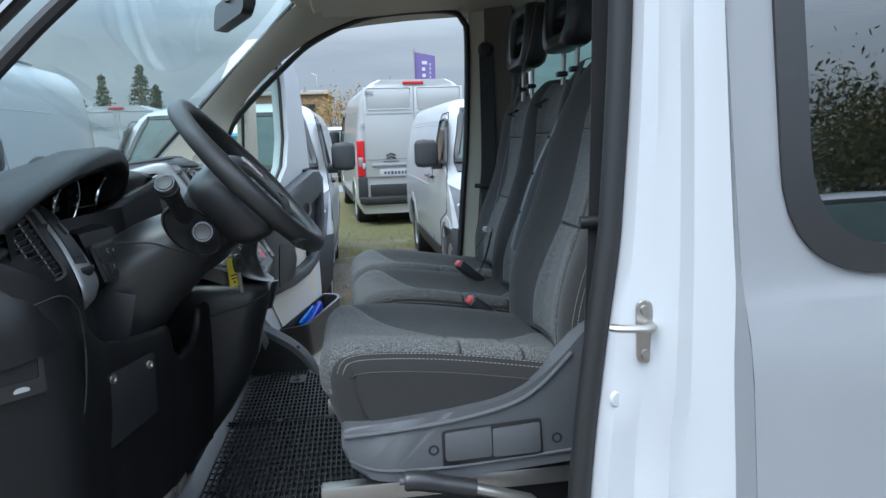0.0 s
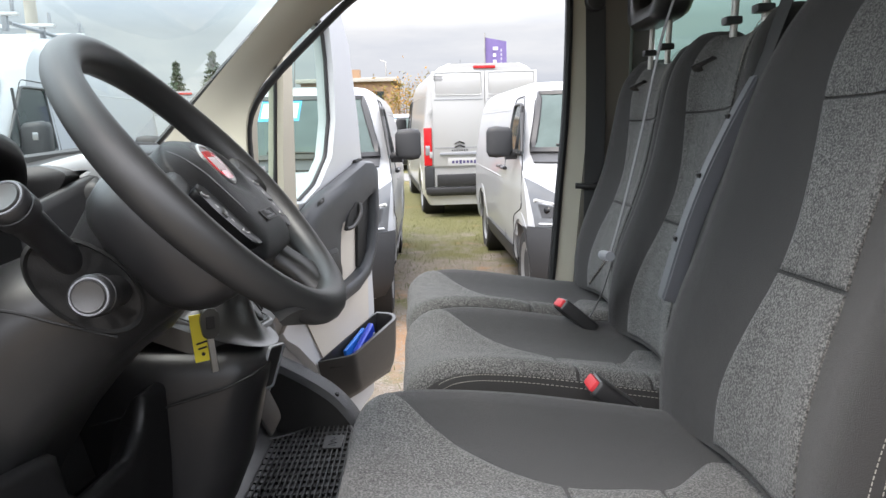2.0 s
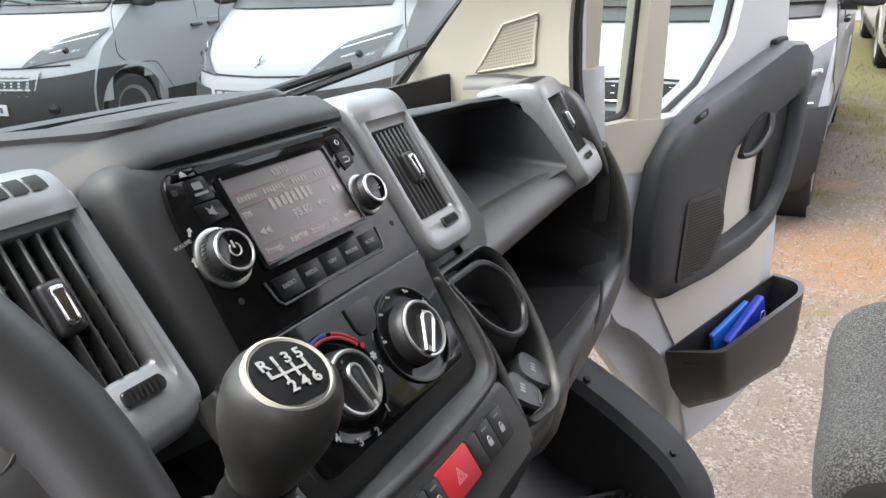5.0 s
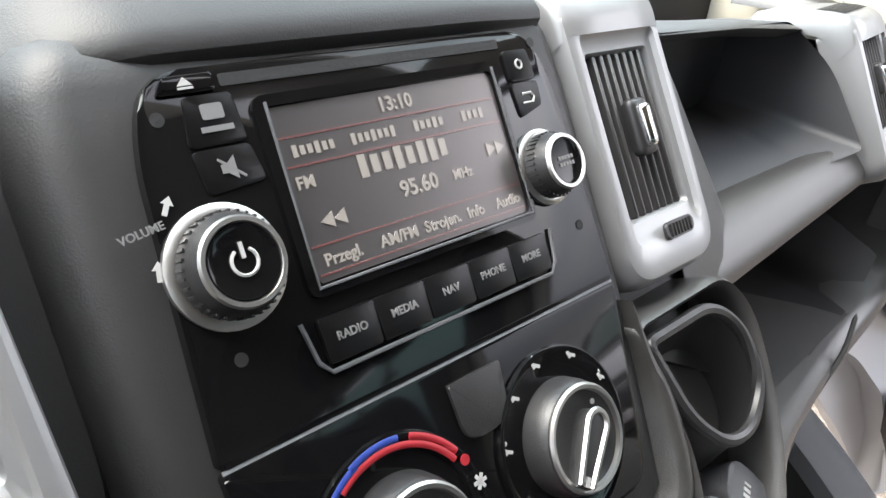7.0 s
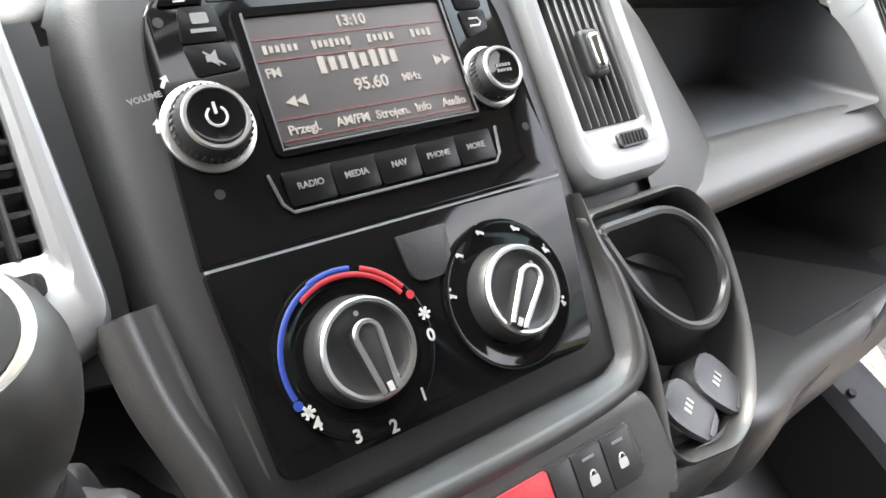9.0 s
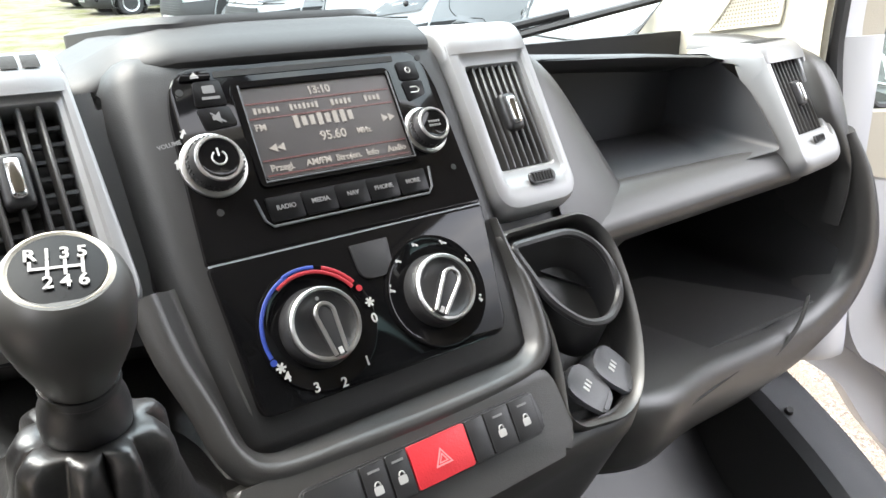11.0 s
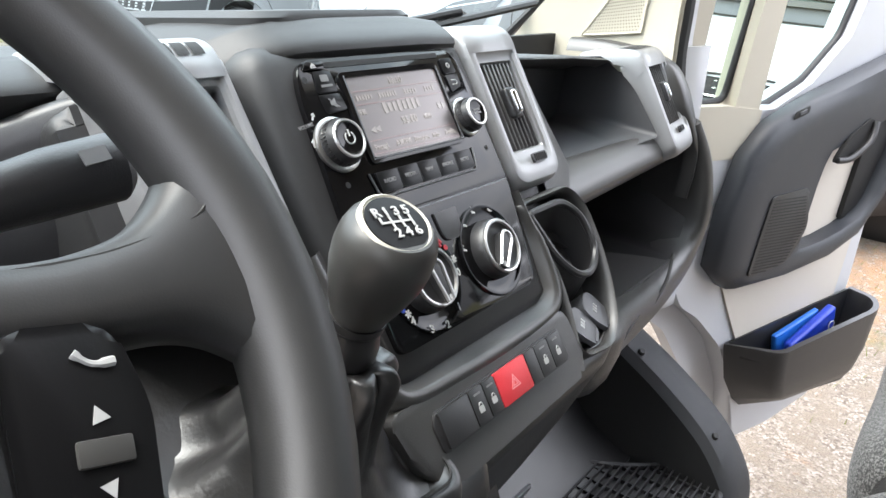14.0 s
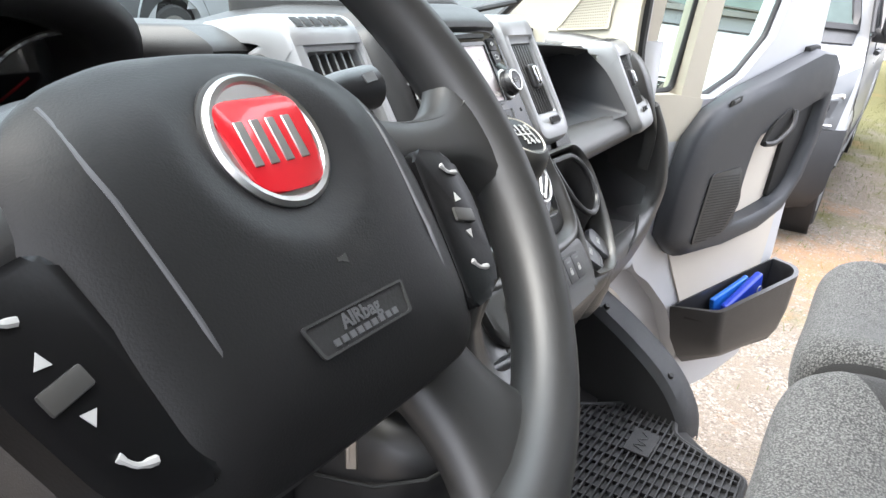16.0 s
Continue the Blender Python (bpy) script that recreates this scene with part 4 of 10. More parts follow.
rows = []
for i, p in enumerate(CHEEK):
    q = CHEEK[min(i + 1, len(CHEEK) - 1)] - CHEEK[max(i - 1, 0)]
    out_ = Vector((-q.y, q.x)).normalized()
    out_ = out_ if out_.x + out_.y > 0 else -out_
    slim = min(1.0, max(0.0, (1.385 - p.y) / 0.07)) * 0.75
    rows.append([(p.x + out_.x * d, y + max(0.0, 2.650 - y) * slim, p.y + out_.y * d) for y, d in ((2.598, -0.02), (2.604, -0.004), (2.615, 0.0), (2.636, -0.001), (2.650, -0.006), (2.660, -0.018), (2.664, -0.05), (2.664, -0.14))])
loft(bm, rows, closed=False)
part("end_cheek", bm, LOWER_PLASTIC, dash, "rounded dash end", angle=60)

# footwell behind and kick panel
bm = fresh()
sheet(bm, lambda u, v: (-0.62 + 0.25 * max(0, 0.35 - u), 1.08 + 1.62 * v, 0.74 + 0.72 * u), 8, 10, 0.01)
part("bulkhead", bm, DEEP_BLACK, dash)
bm = fresh()
KICK = spline([(-0.56, 2.72, 1.03), (-0.46, 2.72, 0.965), (-0.387, 2.715, 0.93), (-0.30, 2.705, 0.885), (-0.218, 2.695, 0.828), (-0.165, 2.685, 0.76), (-0.15, 2.68, 0.70)], 5)
loft(bm, [[p + Vector((0.004, 0.045, -0.020)), p + Vector((0.006, 0.037, 0.002)), p + Vector((0.005, 0.018, 0.012)), p + Vector((0.0, -0.018, 0.017)), p + Vector((-0.004, -0.046, 0.010)), p + Vector((-0.010, -0.058, -0.006))] for p in KICK], closed=False)
bmesh.ops.solidify(bm, geom=bm.faces[:], thickness=0.004)
kick = part("kick_panel", bm, SEAT_PLASTIC, dash, "dark grey kick panel with screws")
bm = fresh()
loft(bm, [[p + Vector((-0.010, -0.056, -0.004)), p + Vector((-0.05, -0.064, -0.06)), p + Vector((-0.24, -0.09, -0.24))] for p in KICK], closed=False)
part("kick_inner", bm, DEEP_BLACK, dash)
for at in ((-0.372, 2.674, 0.937), (-0.217, 2.664, 0.838), (-0.50, 2.680, 1.005)):
    bm = fresh()
    cyl(bm, 0.007, 0.005, 0.006, pose(*at, 25, 20, 20), 12)
    part("screw", bm, DEEP_BLACK, kick)


def vent(y0, y1, u0, u1, columns, rows_, trim, knob=True, depth=0.03, m=PANEL, wheel=True, slots=6, slot_u=(-0.002, 0.009), side=0.045, aside=0.5, taper=0.0):
    """An air vent: silver surround, deep throat, upright and level slats, a knob and a thumb wheel."""
    v = thing("air_vent", "silver framed dashboard air vent with black slats", "air vent", "air vents", m=m)
    ty0, ty1, tu0, tu1 = trim
    o = ring_round([(ty0, tu0), (ty1, tu0), (ty1 - taper, tu1), (ty0, tu1)], [0.022, 0.022, 0.006, 0.006], 6)
    i = ring_round([(y0, u0), (y1, u0), (y1, u1), (y0, u1)], 0.003, 6)
    bm = fresh()
    profile = ((0.0, -side), (0.0, -0.012), (0.05, -0.0045), (0.14, -0.0005), (0.30, 0.0008), (0.60, 0.0004), (0.70, -0.0024), (0.94, -0.0036), (1.0, -0.006), (1.0, -depth))
    loft(bm, [[(*Vector(p).lerp(Vector(q), t), n) for p, q in zip(o, i)] for t, n in profile], caps=False)
    part("surround", bm, SILVER, v)
    bm = fresh()
    box(bm, (y1 - y0 + 0.004, u1 - u0 + 0.004, 0.004), ((y0 + y1) / 2, (u0 + u1) / 2, -depth))
    part("throat", bm, DEEP_BLACK, v)
    for k in range(columns):
        x = y0 + (y1 - y0) * (k + 1) / (columns + 1)
        bm = fresh()
        box(bm, (0.0026, u1 - u0, 0.010), (x, (u0 + u1) / 2, -0.009), (0, 8, 0), 0.0008, 1)
        part("slat", bm, LOWER_PLASTIC, v)
    for k in range(rows_):
        yy = u0 + (u1 - u0) * (k + 1) / (rows_ + 1)
        bm = fresh()
        box(bm, (y1 - y0, 0.0022, 0.006), ((y0 + y1) / 2, yy, -0.0165), (10, 0, 0))
        part("cross_slat", bm, SEAT_PLASTIC, v)
    if knob:
        c = ((y0 + y1) / 2, (u0 + u1) / 2 + 0.002)
        bm = fresh()
        box(bm, (0.015, 0.030, 0.013), (*c, -0.005), (0, 0, 0), 0.004, 3)
        kn = part("knob", bm, BLACK_PLASTIC, v)
        bm = fresh()
        box(bm, (0.0085, 0.023, 0.010), (c[0], c[1], 0.0005), (0, 0, 0), 0.0036, 3)
        part("knob_insert", bm, CHROME, kn)
    if wheel:
        cx = y0 + (y1 - y0) * aside
        bm = fresh()
        prism(bm, ring_round([(cx - 0.013, u0 - 0.016), (cx + 0.013, u0 - 0.016), (cx + 0.013, u0 - 0.007), (cx - 0.013, u0 - 0.007)], 0.003), 0.002, Matrix.Translation((0, 0, 0.0005)), 0.0008, 1)
        w = part("thumb_wheel", bm, BLACK_PLASTIC, v)
        for k in range(7):
            bm = fresh()
            box(bm, (0.0012, 0.0066, 0.0012), (cx - 0.009 + 0.003 * k, u0 - 0.0115, 0.003))
            part("rib", bm, DEEP_BLACK, w)
    # cap over the crown with demister slots
    ty1 -= taper
    bm = fresh()
    bend = spline([(tu1 - 0.016, 0.0010, 0), (tu1 - 0.006, 0.0012, 0), (tu1 + 0.005, -0.0022, 0), (tu1 + 0.014, -0.0115, 0), (tu1 + 0.024, -0.032, 0), (tu1 + 0.040, -0.078, 0)], 5)
    loft(bm, [[(x, c.x - drop, c.y - drop * 2) for c in bend] for x, drop in ((ty0 - 0.0005, 0.012), (ty0, 0.003), (ty0 + 0.004, 0.0), ((ty0 * 2 + ty1) / 3, 0.0), ((ty0 + ty1 * 2) / 3, 0.0), (ty1 - 0.004, 0.0), (ty1, 0.003), (ty1 + 0.0005, 0.012))], closed=False)
    cap = part("crown_cap", bm, SILVER, v, angle=60)
    for k in range(slots):
        span = (ty1 - ty0 - 0.022) / slots
        x0 = ty0 + 0.011 + span * (k + 0.10)
        run = [c for c in bend if tu1 + slot_u[0] - 0.0005 <= c.x <= tu1 + slot_u[1] + 0.0005]
        bm = fresh()
        loft(bm, [[(x, c.x + 0.0005, c.y + 0.0007) for c in run] for x in (x0, x0 + span * 0.80)], closed=False)
        part("slot", bm, DEEP_BLACK, cap)
    return v


vent(-0.210, -0.150, 0.027, 0.113, 5, 8, (-0.228, -0.133, -0.016, 0.134), aside=0.72, taper=0.008)
vent(0.134, 0.187, 0.024, 0.108, 7, 0, (0.117, 0.200, -0.012, 0.134), slots=0, side=0.035, aside=0.58)
P3 = VAN @ Matrix(((-0.10, -0.50, 0.86, -0.371), (0.995, -0.06, 0.08, 2.565), (0, 0.865, 0.50, 1.405), (0, 0, 0, 1)))
vent(-0.036, 0.036, -0.040, 0.048, 7, 0, (-0.052, 0.050, -0.086, 0.062), m=P3, slots=8, slot_u=(0.012, 0.026), side=0.034)

# ---- radio and heater controls on the centre panel ----
def at(y, u, n=0.0, turn=0):
    return pose(y, u, n, 0, 0, turn)


radio = thing("car_radio", "gloss black car radio, display switched on", "radio", m=PANEL)
bm = fresh()
prism(bm, ring_round([(-0.0995, 0.004), (0.0995, 0.004), (0.096, 0.10), (0.088, 0.1235), (-0.086, 0.1235), (-0.094, 0.10)], [0.002, 0.002, 0.05, 0.012, 0.012, 0.05], 5), 0.005, at(0, 0, -0.003), 0.0016)
part("faceplate", bm, GLOSS_BLACK, radio)
bm = fresh()
frame_ring(bm, ring_round([(-0.0545, 0.0425), (0.0605, 0.0425), (0.0605, 0.1115), (-0.0545, 0.1115)], 0.005, 4), ring_round([(-0.0500, 0.0465), (0.0575, 0.0465), (0.0575, 0.1075), (-0.0500, 0.1075)], 0.003, 4), 0.0022, at(0, 0, 0.0018))
part("display_frame", bm, GLOSS_BLACK, radio)
bm = fresh()
tube(bm, [(-0.0495, 0.1090, 0.004), (-0.0505, 0.0455, 0.004), (0.0585, 0.0455, 0.004), (0.0585, 0.1090, 0.004)], 0.0007, 6)
part("display_edge", bm, SEAT_PLASTIC, radio)
bm = fresh()
box(bm, (0.107, 0.0605, 0.001), (0.0038, 0.077, 0.0022))
display = part("display", bm, SCREEN, radio, "lit radio display")
for text, size, y, u in (("13:10", 0.0075, 0.004, 0.1015), ("FM", 0.006, -0.043, 0.0805), ("95.60", 0.0085, 0.004, 0.0695), ("MHz", 0.0055, 0.027, 0.0695),
                         ("Przegl.", 0.006, -0.037, 0.0535), ("AM/FM", 0.006, -0.012, 0.0535), ("Strojen.", 0.006, 0.010, 0.0535), ("Info", 0.006, 0.028, 0.0535), ("Audio", 0.006, 0.047, 0.0535)):
    words("display_text", text, size, at(y, u, 0.0030), SCREEN_TEXT, display)
for y, u, w_, h_ in ((-0.036, 0.0915, 0.018, 0.0042), (-0.010, 0.0915, 0.021, 0.0042), (0.017, 0.0915, 0.016, 0.0042), (0.041, 0.0915, 0.013, 0.0042)):
    k = max(3, round(w_ / 0.003))
    for i in range(k):
        bm = fresh()
        box(bm, (w_ / k * 0.62, h_ * (0.75 if i % 3 else 1.0), 0.0003), (y - w_ / 2 + w_ * (i + 0.5) / k, u, 0.0030))
        part("display_bar", bm, SCREEN_TEXT, display)
for i in range(8):
    bm = fresh()
    box(bm, (0.0034, 0.0085 if i in (0, 3, 5, 6) else 0.0066, 0.0003), (-0.0185 + 0.0056 * i, 0.0815, 0.0030))
    part("display_bar", bm, SCREEN_TEXT, display)
for s, y, u in ((-1, -0.034, 0.0665), (1, 0.046, 0.0760)):
    for k in (0, 1):
        bm = fresh()
        x = y + s * (k * 0.0052)
        prism(bm, [(x - s * 0.0025, u - 0.0028), (x + s * 0.0028, u), (x - s * 0.0025, u + 0.0028)][::s], 0.0003, at(0, 0, 0.0029))
        part("arrow", bm, SCREEN_TEXT, display)
for u in (0.0965, 0.0865, 0.0590, 0.0492):
    bm = fresh()
    box(bm, (0.104, 0.0006, 0.0003), (0.0038, u, 0.0029))
    part("display_line", bm, SCREEN_LINE, display)
bm = fresh()
prism(bm, ring_round([(-0.062, 0.1205), (0.068, 0.1205), (0.068, 0.1165), (-0.062, 0.1165)][::-1], 0.001), 0.0008, at(0, 0, 0.0016))
part("disc_slot", bm, DEEP_BLACK, radio, "narrow disc slot")
bm = fresh()
prism(bm, ring_round([(-0.084, 0.1155), (-0.064, 0.1155), (-0.064, 0.1215), (-0.080, 0.1215)], 0.0015), 0.0015, at(0, 0, 0.0018), 0.0006)
eject = part("eject_button", bm, GLOSS_BLACK, radio)
bm = fresh()
prism(bm, [(-0.0765, 0.1178), (-0.0715, 0.1178), (-0.074, 0.1204)], 0.0004, at(0, 0, 0.0034))
box(bm, (0.005, 0.0007, 0.0004), (-0.074, 0.1170, 0.0036))
part("eject_symbol", bm, WHITE_PRINT, eject)


def button(name, pts, r, h, material, parent, base=0.0018):
    bm = fresh()
    prism(bm, ring_round(pts, r), h, at(0, 0, base), h * 0.35)
    return part(name, bm, material, parent)


b1 = button("button", [(-0.0785, 0.0985), (-0.0585, 0.0985), (-0.0595, 0.1145), (-0.0760, 0.1145)], 0.002, 0.0012, BUTTON_BLACK, radio)
bm = fresh()
prism(bm, ring_round([(-0.0715, 0.1065), (-0.0640, 0.1065), (-0.0640, 0.1115), (-0.0715, 0.1115)], 0.001), 0.0003, at(0, 0, 0.0031))
box(bm, (0.011, 0.0018, 0.0003), (-0.0675, 0.1035, 0.0032))
part("button_symbol", bm, GREY_PRINT, b1)
b2 = button("button", [(-0.0765, 0.0835), (-0.0560, 0.0850), (-0.0585, 0.0975), (-0.0785, 0.0975)], 0.002, 0.0012, BUTTON_BLACK, radio)
bm = fresh()
prism(bm, [(-0.0705, 0.0892), (-0.0685, 0.0892), (-0.0655, 0.0868), (-0.0655, 0.0945), (-0.0685, 0.0921), (-0.0705, 0.0921)], 0.0003, at(0, 0, 0.0031))
box(bm, (0.0105, 0.0009, 0.0003), (-0.0670, 0.0906, 0.0032), (0, 0, -40))
part("mute_symbol", bm, GREY_PRINT, b2)
b3 = button("button", [(0.0690, 0.1015), (0.0855, 0.1015), (0.0845, 0.1150), (0.0690, 0.1150)], 0.002, 0.0010, BUTTON_BLACK, radio)
bm = fresh()
tube(bm, [(0.0770 + 0.0020 * math.cos(a * math.pi / 4), 0.1085 + 0.0020 * math.sin(a * math.pi / 4), 0.0030) for a in range(8)], 0.0005, 5, closed=True)
part("settings_symbol", bm, WHITE_PRINT, b3)
b4 = button("button", [(0.0700, 0.0855), (0.0850, 0.0895), (0.0860, 0.1005), (0.0690, 0.1005)], 0.002, 0.0010, BUTTON_BLACK, radio)
bm = fresh()
tube(bm, [(0.0735, 0.0915, 0.003), (0.0795, 0.0915, 0.003), (0.0810, 0.0935, 0.003), (0.0795, 0.0955, 0.003), (0.0740, 0.0955, 0.003)], 0.0006, 5)
part("back_symbol", bm, WHITE_PRINT, b4)
# row of mode buttons in a shallow frame
bm = fresh()
tube(bm, [(-0.061, 0.0365, 0.003), (-0.0585, 0.0225, 0.003), (-0.0545, 0.0180, 0.003), (0.0600, 0.0180, 0.003), (0.0640, 0.0225, 0.003), (0.0665, 0.0365, 0.003)], 0.0009, 6)
part("row_frame", bm, SEAT_PLASTIC, radio)
for i, text in enumerate(("RADIO", "MEDIA", "NAV", "PHONE", "MORE")):
    y0 = -0.0545 + 0.0233 * i
    b = button("mode_button", [(y0, 0.0205), (y0 + 0.0222, 0.0205), (y0 + 0.0228, 0.0360), (y0 - 0.0006, 0.0360)], 0.001, 0.0020, BUTTON_BLACK, radio)
    words("legend", text, 0.0042, at(y0 + 0.0112, 0.0285, 0.0040), GREY_PRINT, b)
words("legend", "VOLUME", 0.0036, at(-0.1000, 0.0775, 0.0030, 8), GREY_PRINT, radio)
for y, u, a in ((-0.0905, 0.0835, 60), (-0.0985, 0.0655, 80)):
    bm = fresh()
    prism(bm, [(-0.0028, -0.0008), (0.0007, -0.0008), (0.0007, -0.0020), (0.0034, 0), (0.0007, 0.0020), (0.0007, 0.0008), (-0.0028, 0.0008)], 0.0003, at(y, u, 0.0021, a))
    part("arrow", bm, WHITE_PRINT, radio)


def dial(parent, y, u, r, ribs=36, h=0.013):
    bm = fresh()
    lathe(bm, [(0.0, 0), (r * 1.02, 0), (r * 1.02, 0.0022), (r * 0.94, 0.0032), (r * 0.86, 0.0032), (0, 0.0032)], at(y, u, 0.0018), 40)
    part("knob_ring", bm, SATIN, parent, "chrome ring at the knob's foot")
    bm = fresh()
    lathe(bm, [(0, 0), (r * 0.86, 0.0), (r * 0.82, h * 0.55), (r * 0.72, h * 0.92), (r * 0.64, h * 0.95), (0, h * 0.95)], at(y, u, 0.003), 40)
    k = part("knob", bm, BLACK_PLASTIC, parent)
    for i in range(ribs):
        a = 2 * math.pi * i / ribs
        bm = fresh()
        box(bm, (0.0008, 0.0009, h * 0.5), (y + r * 0.842 * math.cos(a), u + r * 0.842 * math.sin(a), 0.003 + h * 0.30), (0, 0, math.degrees(a)))
        part("ridge", bm, BLACK_PLASTIC, k)
    bm = fresh()
    tube(bm, [(y + r * 0.66 * math.cos(2 * math.pi * i / 40), u + r * 0.66 * math.sin(2 * math.pi * i / 40), 0.003 + h * 0.95) for i in range(40)], 0.0013, 6, closed=True)
    part("rim", bm, SATIN, k)
    bm = fresh()
    lathe(bm, [(0, 0), (r * 0.60, 0), (r * 0.58, 0.0008), (r * 0.50, 0.0004), (0, 0.0001)], at(y, u, 0.003 + h * 0.95), 36)
    part("cap", bm, GLOSS_BLACK, k)
    return k


vol = dial(radio, -0.0785, 0.0615, 0.0195)
bm = fresh()
tube(bm, [(-0.0785 + 0.0042 * math.sin(a), 0.0615 + 0.0042 * math.cos(a), 0.0160) for a in [0.6 + 5.1 * i / 14 for i in range(15)]], 0.0006, 5)
box(bm, (0.0011, 0.0050, 0.0008), (-0.0785, 0.0650, 0.0161))
part("power_symbol", bm, WHITE_PRINT, vol)
tune = dial(radio, 0.0745, 0.0625, 0.0165)
for u in (0.0640, 0.0612):
    for i in range(5):
        bm = fresh()
        box(bm, (0.0014, 0.0016, 0.0004), (0.0705 + 0.0020 * i, u, 0.0158))
        part("legend_bar", bm, GREY_PRINT, tune)
for y, u in ((-0.083, 0.033), (0.0875, 0.033), (-0.085, 0.109), (0.0895, 0.1175)):
    bm = fresh()
    cyl(bm, 0.0023, 0.0023, 0.0004, at(y, u, 0.0019), 14)
    part("screw_hole", bm, DEEP_BLACK, radio)

heater = thing("heater_panel", "gloss black heater panel with two round dials", "control panel", m=PANEL)
bm = fresh()
prism(bm, ring_round([(-0.095, -0.088), (0.084, -0.088), (0.0995, 0.0025), (-0.0995, 0.0025)], [0.008, 0.010, 0.002, 0.002], 5), 0.005, at(0, 0, -0.003), 0.0016)
part("faceplate", bm, GLOSS_BLACK, heater)
bm = fresh()
box(bm, (0.198, 0.0012, 0.001), (0, 0.0032, 0.0012))
part("joint_line", bm, GREY_PLASTIC, heater)
bm = fresh()
prism(bm, ring_round([(-0.010, -0.0280), (0.0135, -0.0280), (0.0165, -0.0045), (-0.0115, -0.0045)], [0.008, 0.008, 0.001, 0.001], 5), 0.0018, at(0, 0, 0.0018), 0.0008)
part("recirculation_button", bm, BLACK_PLASTIC, heater)


def heater_dial(y, u, pointer):
    bm = fresh()
    lathe(bm, [(0, 0.0004), (0.0385, 0.0004), (0.0380, 0.0024), (0.0370, 0.0026), (0.0345, 0.0016), (0.029, 0.0008), (0, 0.0008)], at(y, u, 0.0014), 48)
    part("dial_plate", bm, GLOSS_BLACK, heater)
    bm = fresh()
    lathe(bm, [(0, 0), (0.0248, 0), (0.0240, 0.006), (0.0222, 0.0115), (0.0210, 0.0125), (0.0182, 0.0108), (0.015, 0.0092), (0, 0.0090)], at(y, u, 0.0022), 48)
    d = part("dial", bm, BLACK_PLASTIC, heater)
    bm = fresh()
    lathe(bm, [(0.0224, 0.0), (0.0224, 0.0012), (0.0214, 0.0022), (0.0199, 0.0020), (0.0193, 0.0)], at(y, u, 0.0136), 56, False)
    part("dial_rim", bm, SATIN, d)
    bm = fresh()
    t = at(y, u, 0.0110, pointer) @ Matrix.Diagonal((0.86, 0.90, 1, 1))
    prism(bm, [(0.0072 * math.cos(a), 0.006 + 0.0072 * math.sin(a)) for a in [math.pi * i / 10 for i in range(11)]] + [(-0.0042, -0.0225), (0.0042, -0.0225)], 0.0075, t, 0.0018)
    grip = part("grip", bm, BLACK_PLASTIC, d)
    bm = fresh()
    loop = [(0.0068 * math.cos(a), 0.006 + 0.0068 * math.sin(a), 0.0075) for a in [math.pi * i / 12 for i in range(13)]]
    path = [(0.0042, -0.0215, 0.0075)] + loop + [(-0.0042, -0.0215, 0.0075)]
    tube(bm, [t @ Vector(p) for p in path], 0.0014, 6)
    part("grip_outline", bm, SATIN, grip)
    bm = fresh()
    box(bm, (0.0030, 0.0045, 0.001), (0, -0.0195, 0.0076), m=t)
    part("pointer_mark", bm, WHITE_PRINT, grip)
    bm = fresh()
    cyl(bm, 0.0014, 0.0014, 0.0006, t @ pose(0.002, 0.0175, 0.0008), 12)
    part("dial_dot", bm, WHITE_PRINT, d)


heater_dial(-0.047, -0.0475, 6)
for name, mat, a0, a1, rr in (("cold_scale", BLUE_PRINT, 108, 196, 0.0355), ("hot_scale", RED_PRINT, 32, 124, 0.0335), ("hot_scale", RED_PRINT, 34, 70, 0.0362), ("cold_scale", BLUE_PRINT, 78, 112, 0.0362)):
    bm = fresh()
    tube(bm, [(-0.047 + rr * math.cos(radians(a)), -0.0475 + rr * math.sin(radians(a)), 0.0044) for a in [a0 + (a1 - a0) * i / 20 for i in range(21)]], 0.0013, 6, flat=0.4)
    part(name, bm, mat, heater)
for y, u, mat in ((-0.047 + 0.036 * math.cos(radians(26)), -0.0475 + 0.036 * math.sin(radians(26)), RED_PRINT), (-0.047 + 0.036 * math.cos(radians(200)), -0.0475 + 0.036 * math.sin(radians(200)), BLUE_PRINT)):
    bm = fresh()
    cyl(bm, 0.0021, 0.0021, 0.0006, at(y, u, 0.0044), 14)
    part("scale_dot", bm, mat, heater)
for text, a in (("0", -8), ("1", -52), ("2", -84), ("3", -112), ("4", -142)):
    words("legend", text, 0.0082, at(-0.047 + 0.0362 * math.cos(radians(a)), -0.0475 + 0.0362 * math.sin(radians(a)), 0.0048), WHITE_PRINT, heater)
for a in (4, -148):
    bm = fresh()
    for q in (0, 60, 120):
        box(bm, (0.0062, 0.0014, 0.0004), (-0.047 + 0.0362 * math.cos(radians(a)), -0.0475 + 0.0362 * math.sin(radians(a)) + 0.003, 0.0050), (0, 0, q))
    part("fan_symbol", bm, WHITE_PRINT, heater)
heater_dial(0.0405, -0.0475, -40)
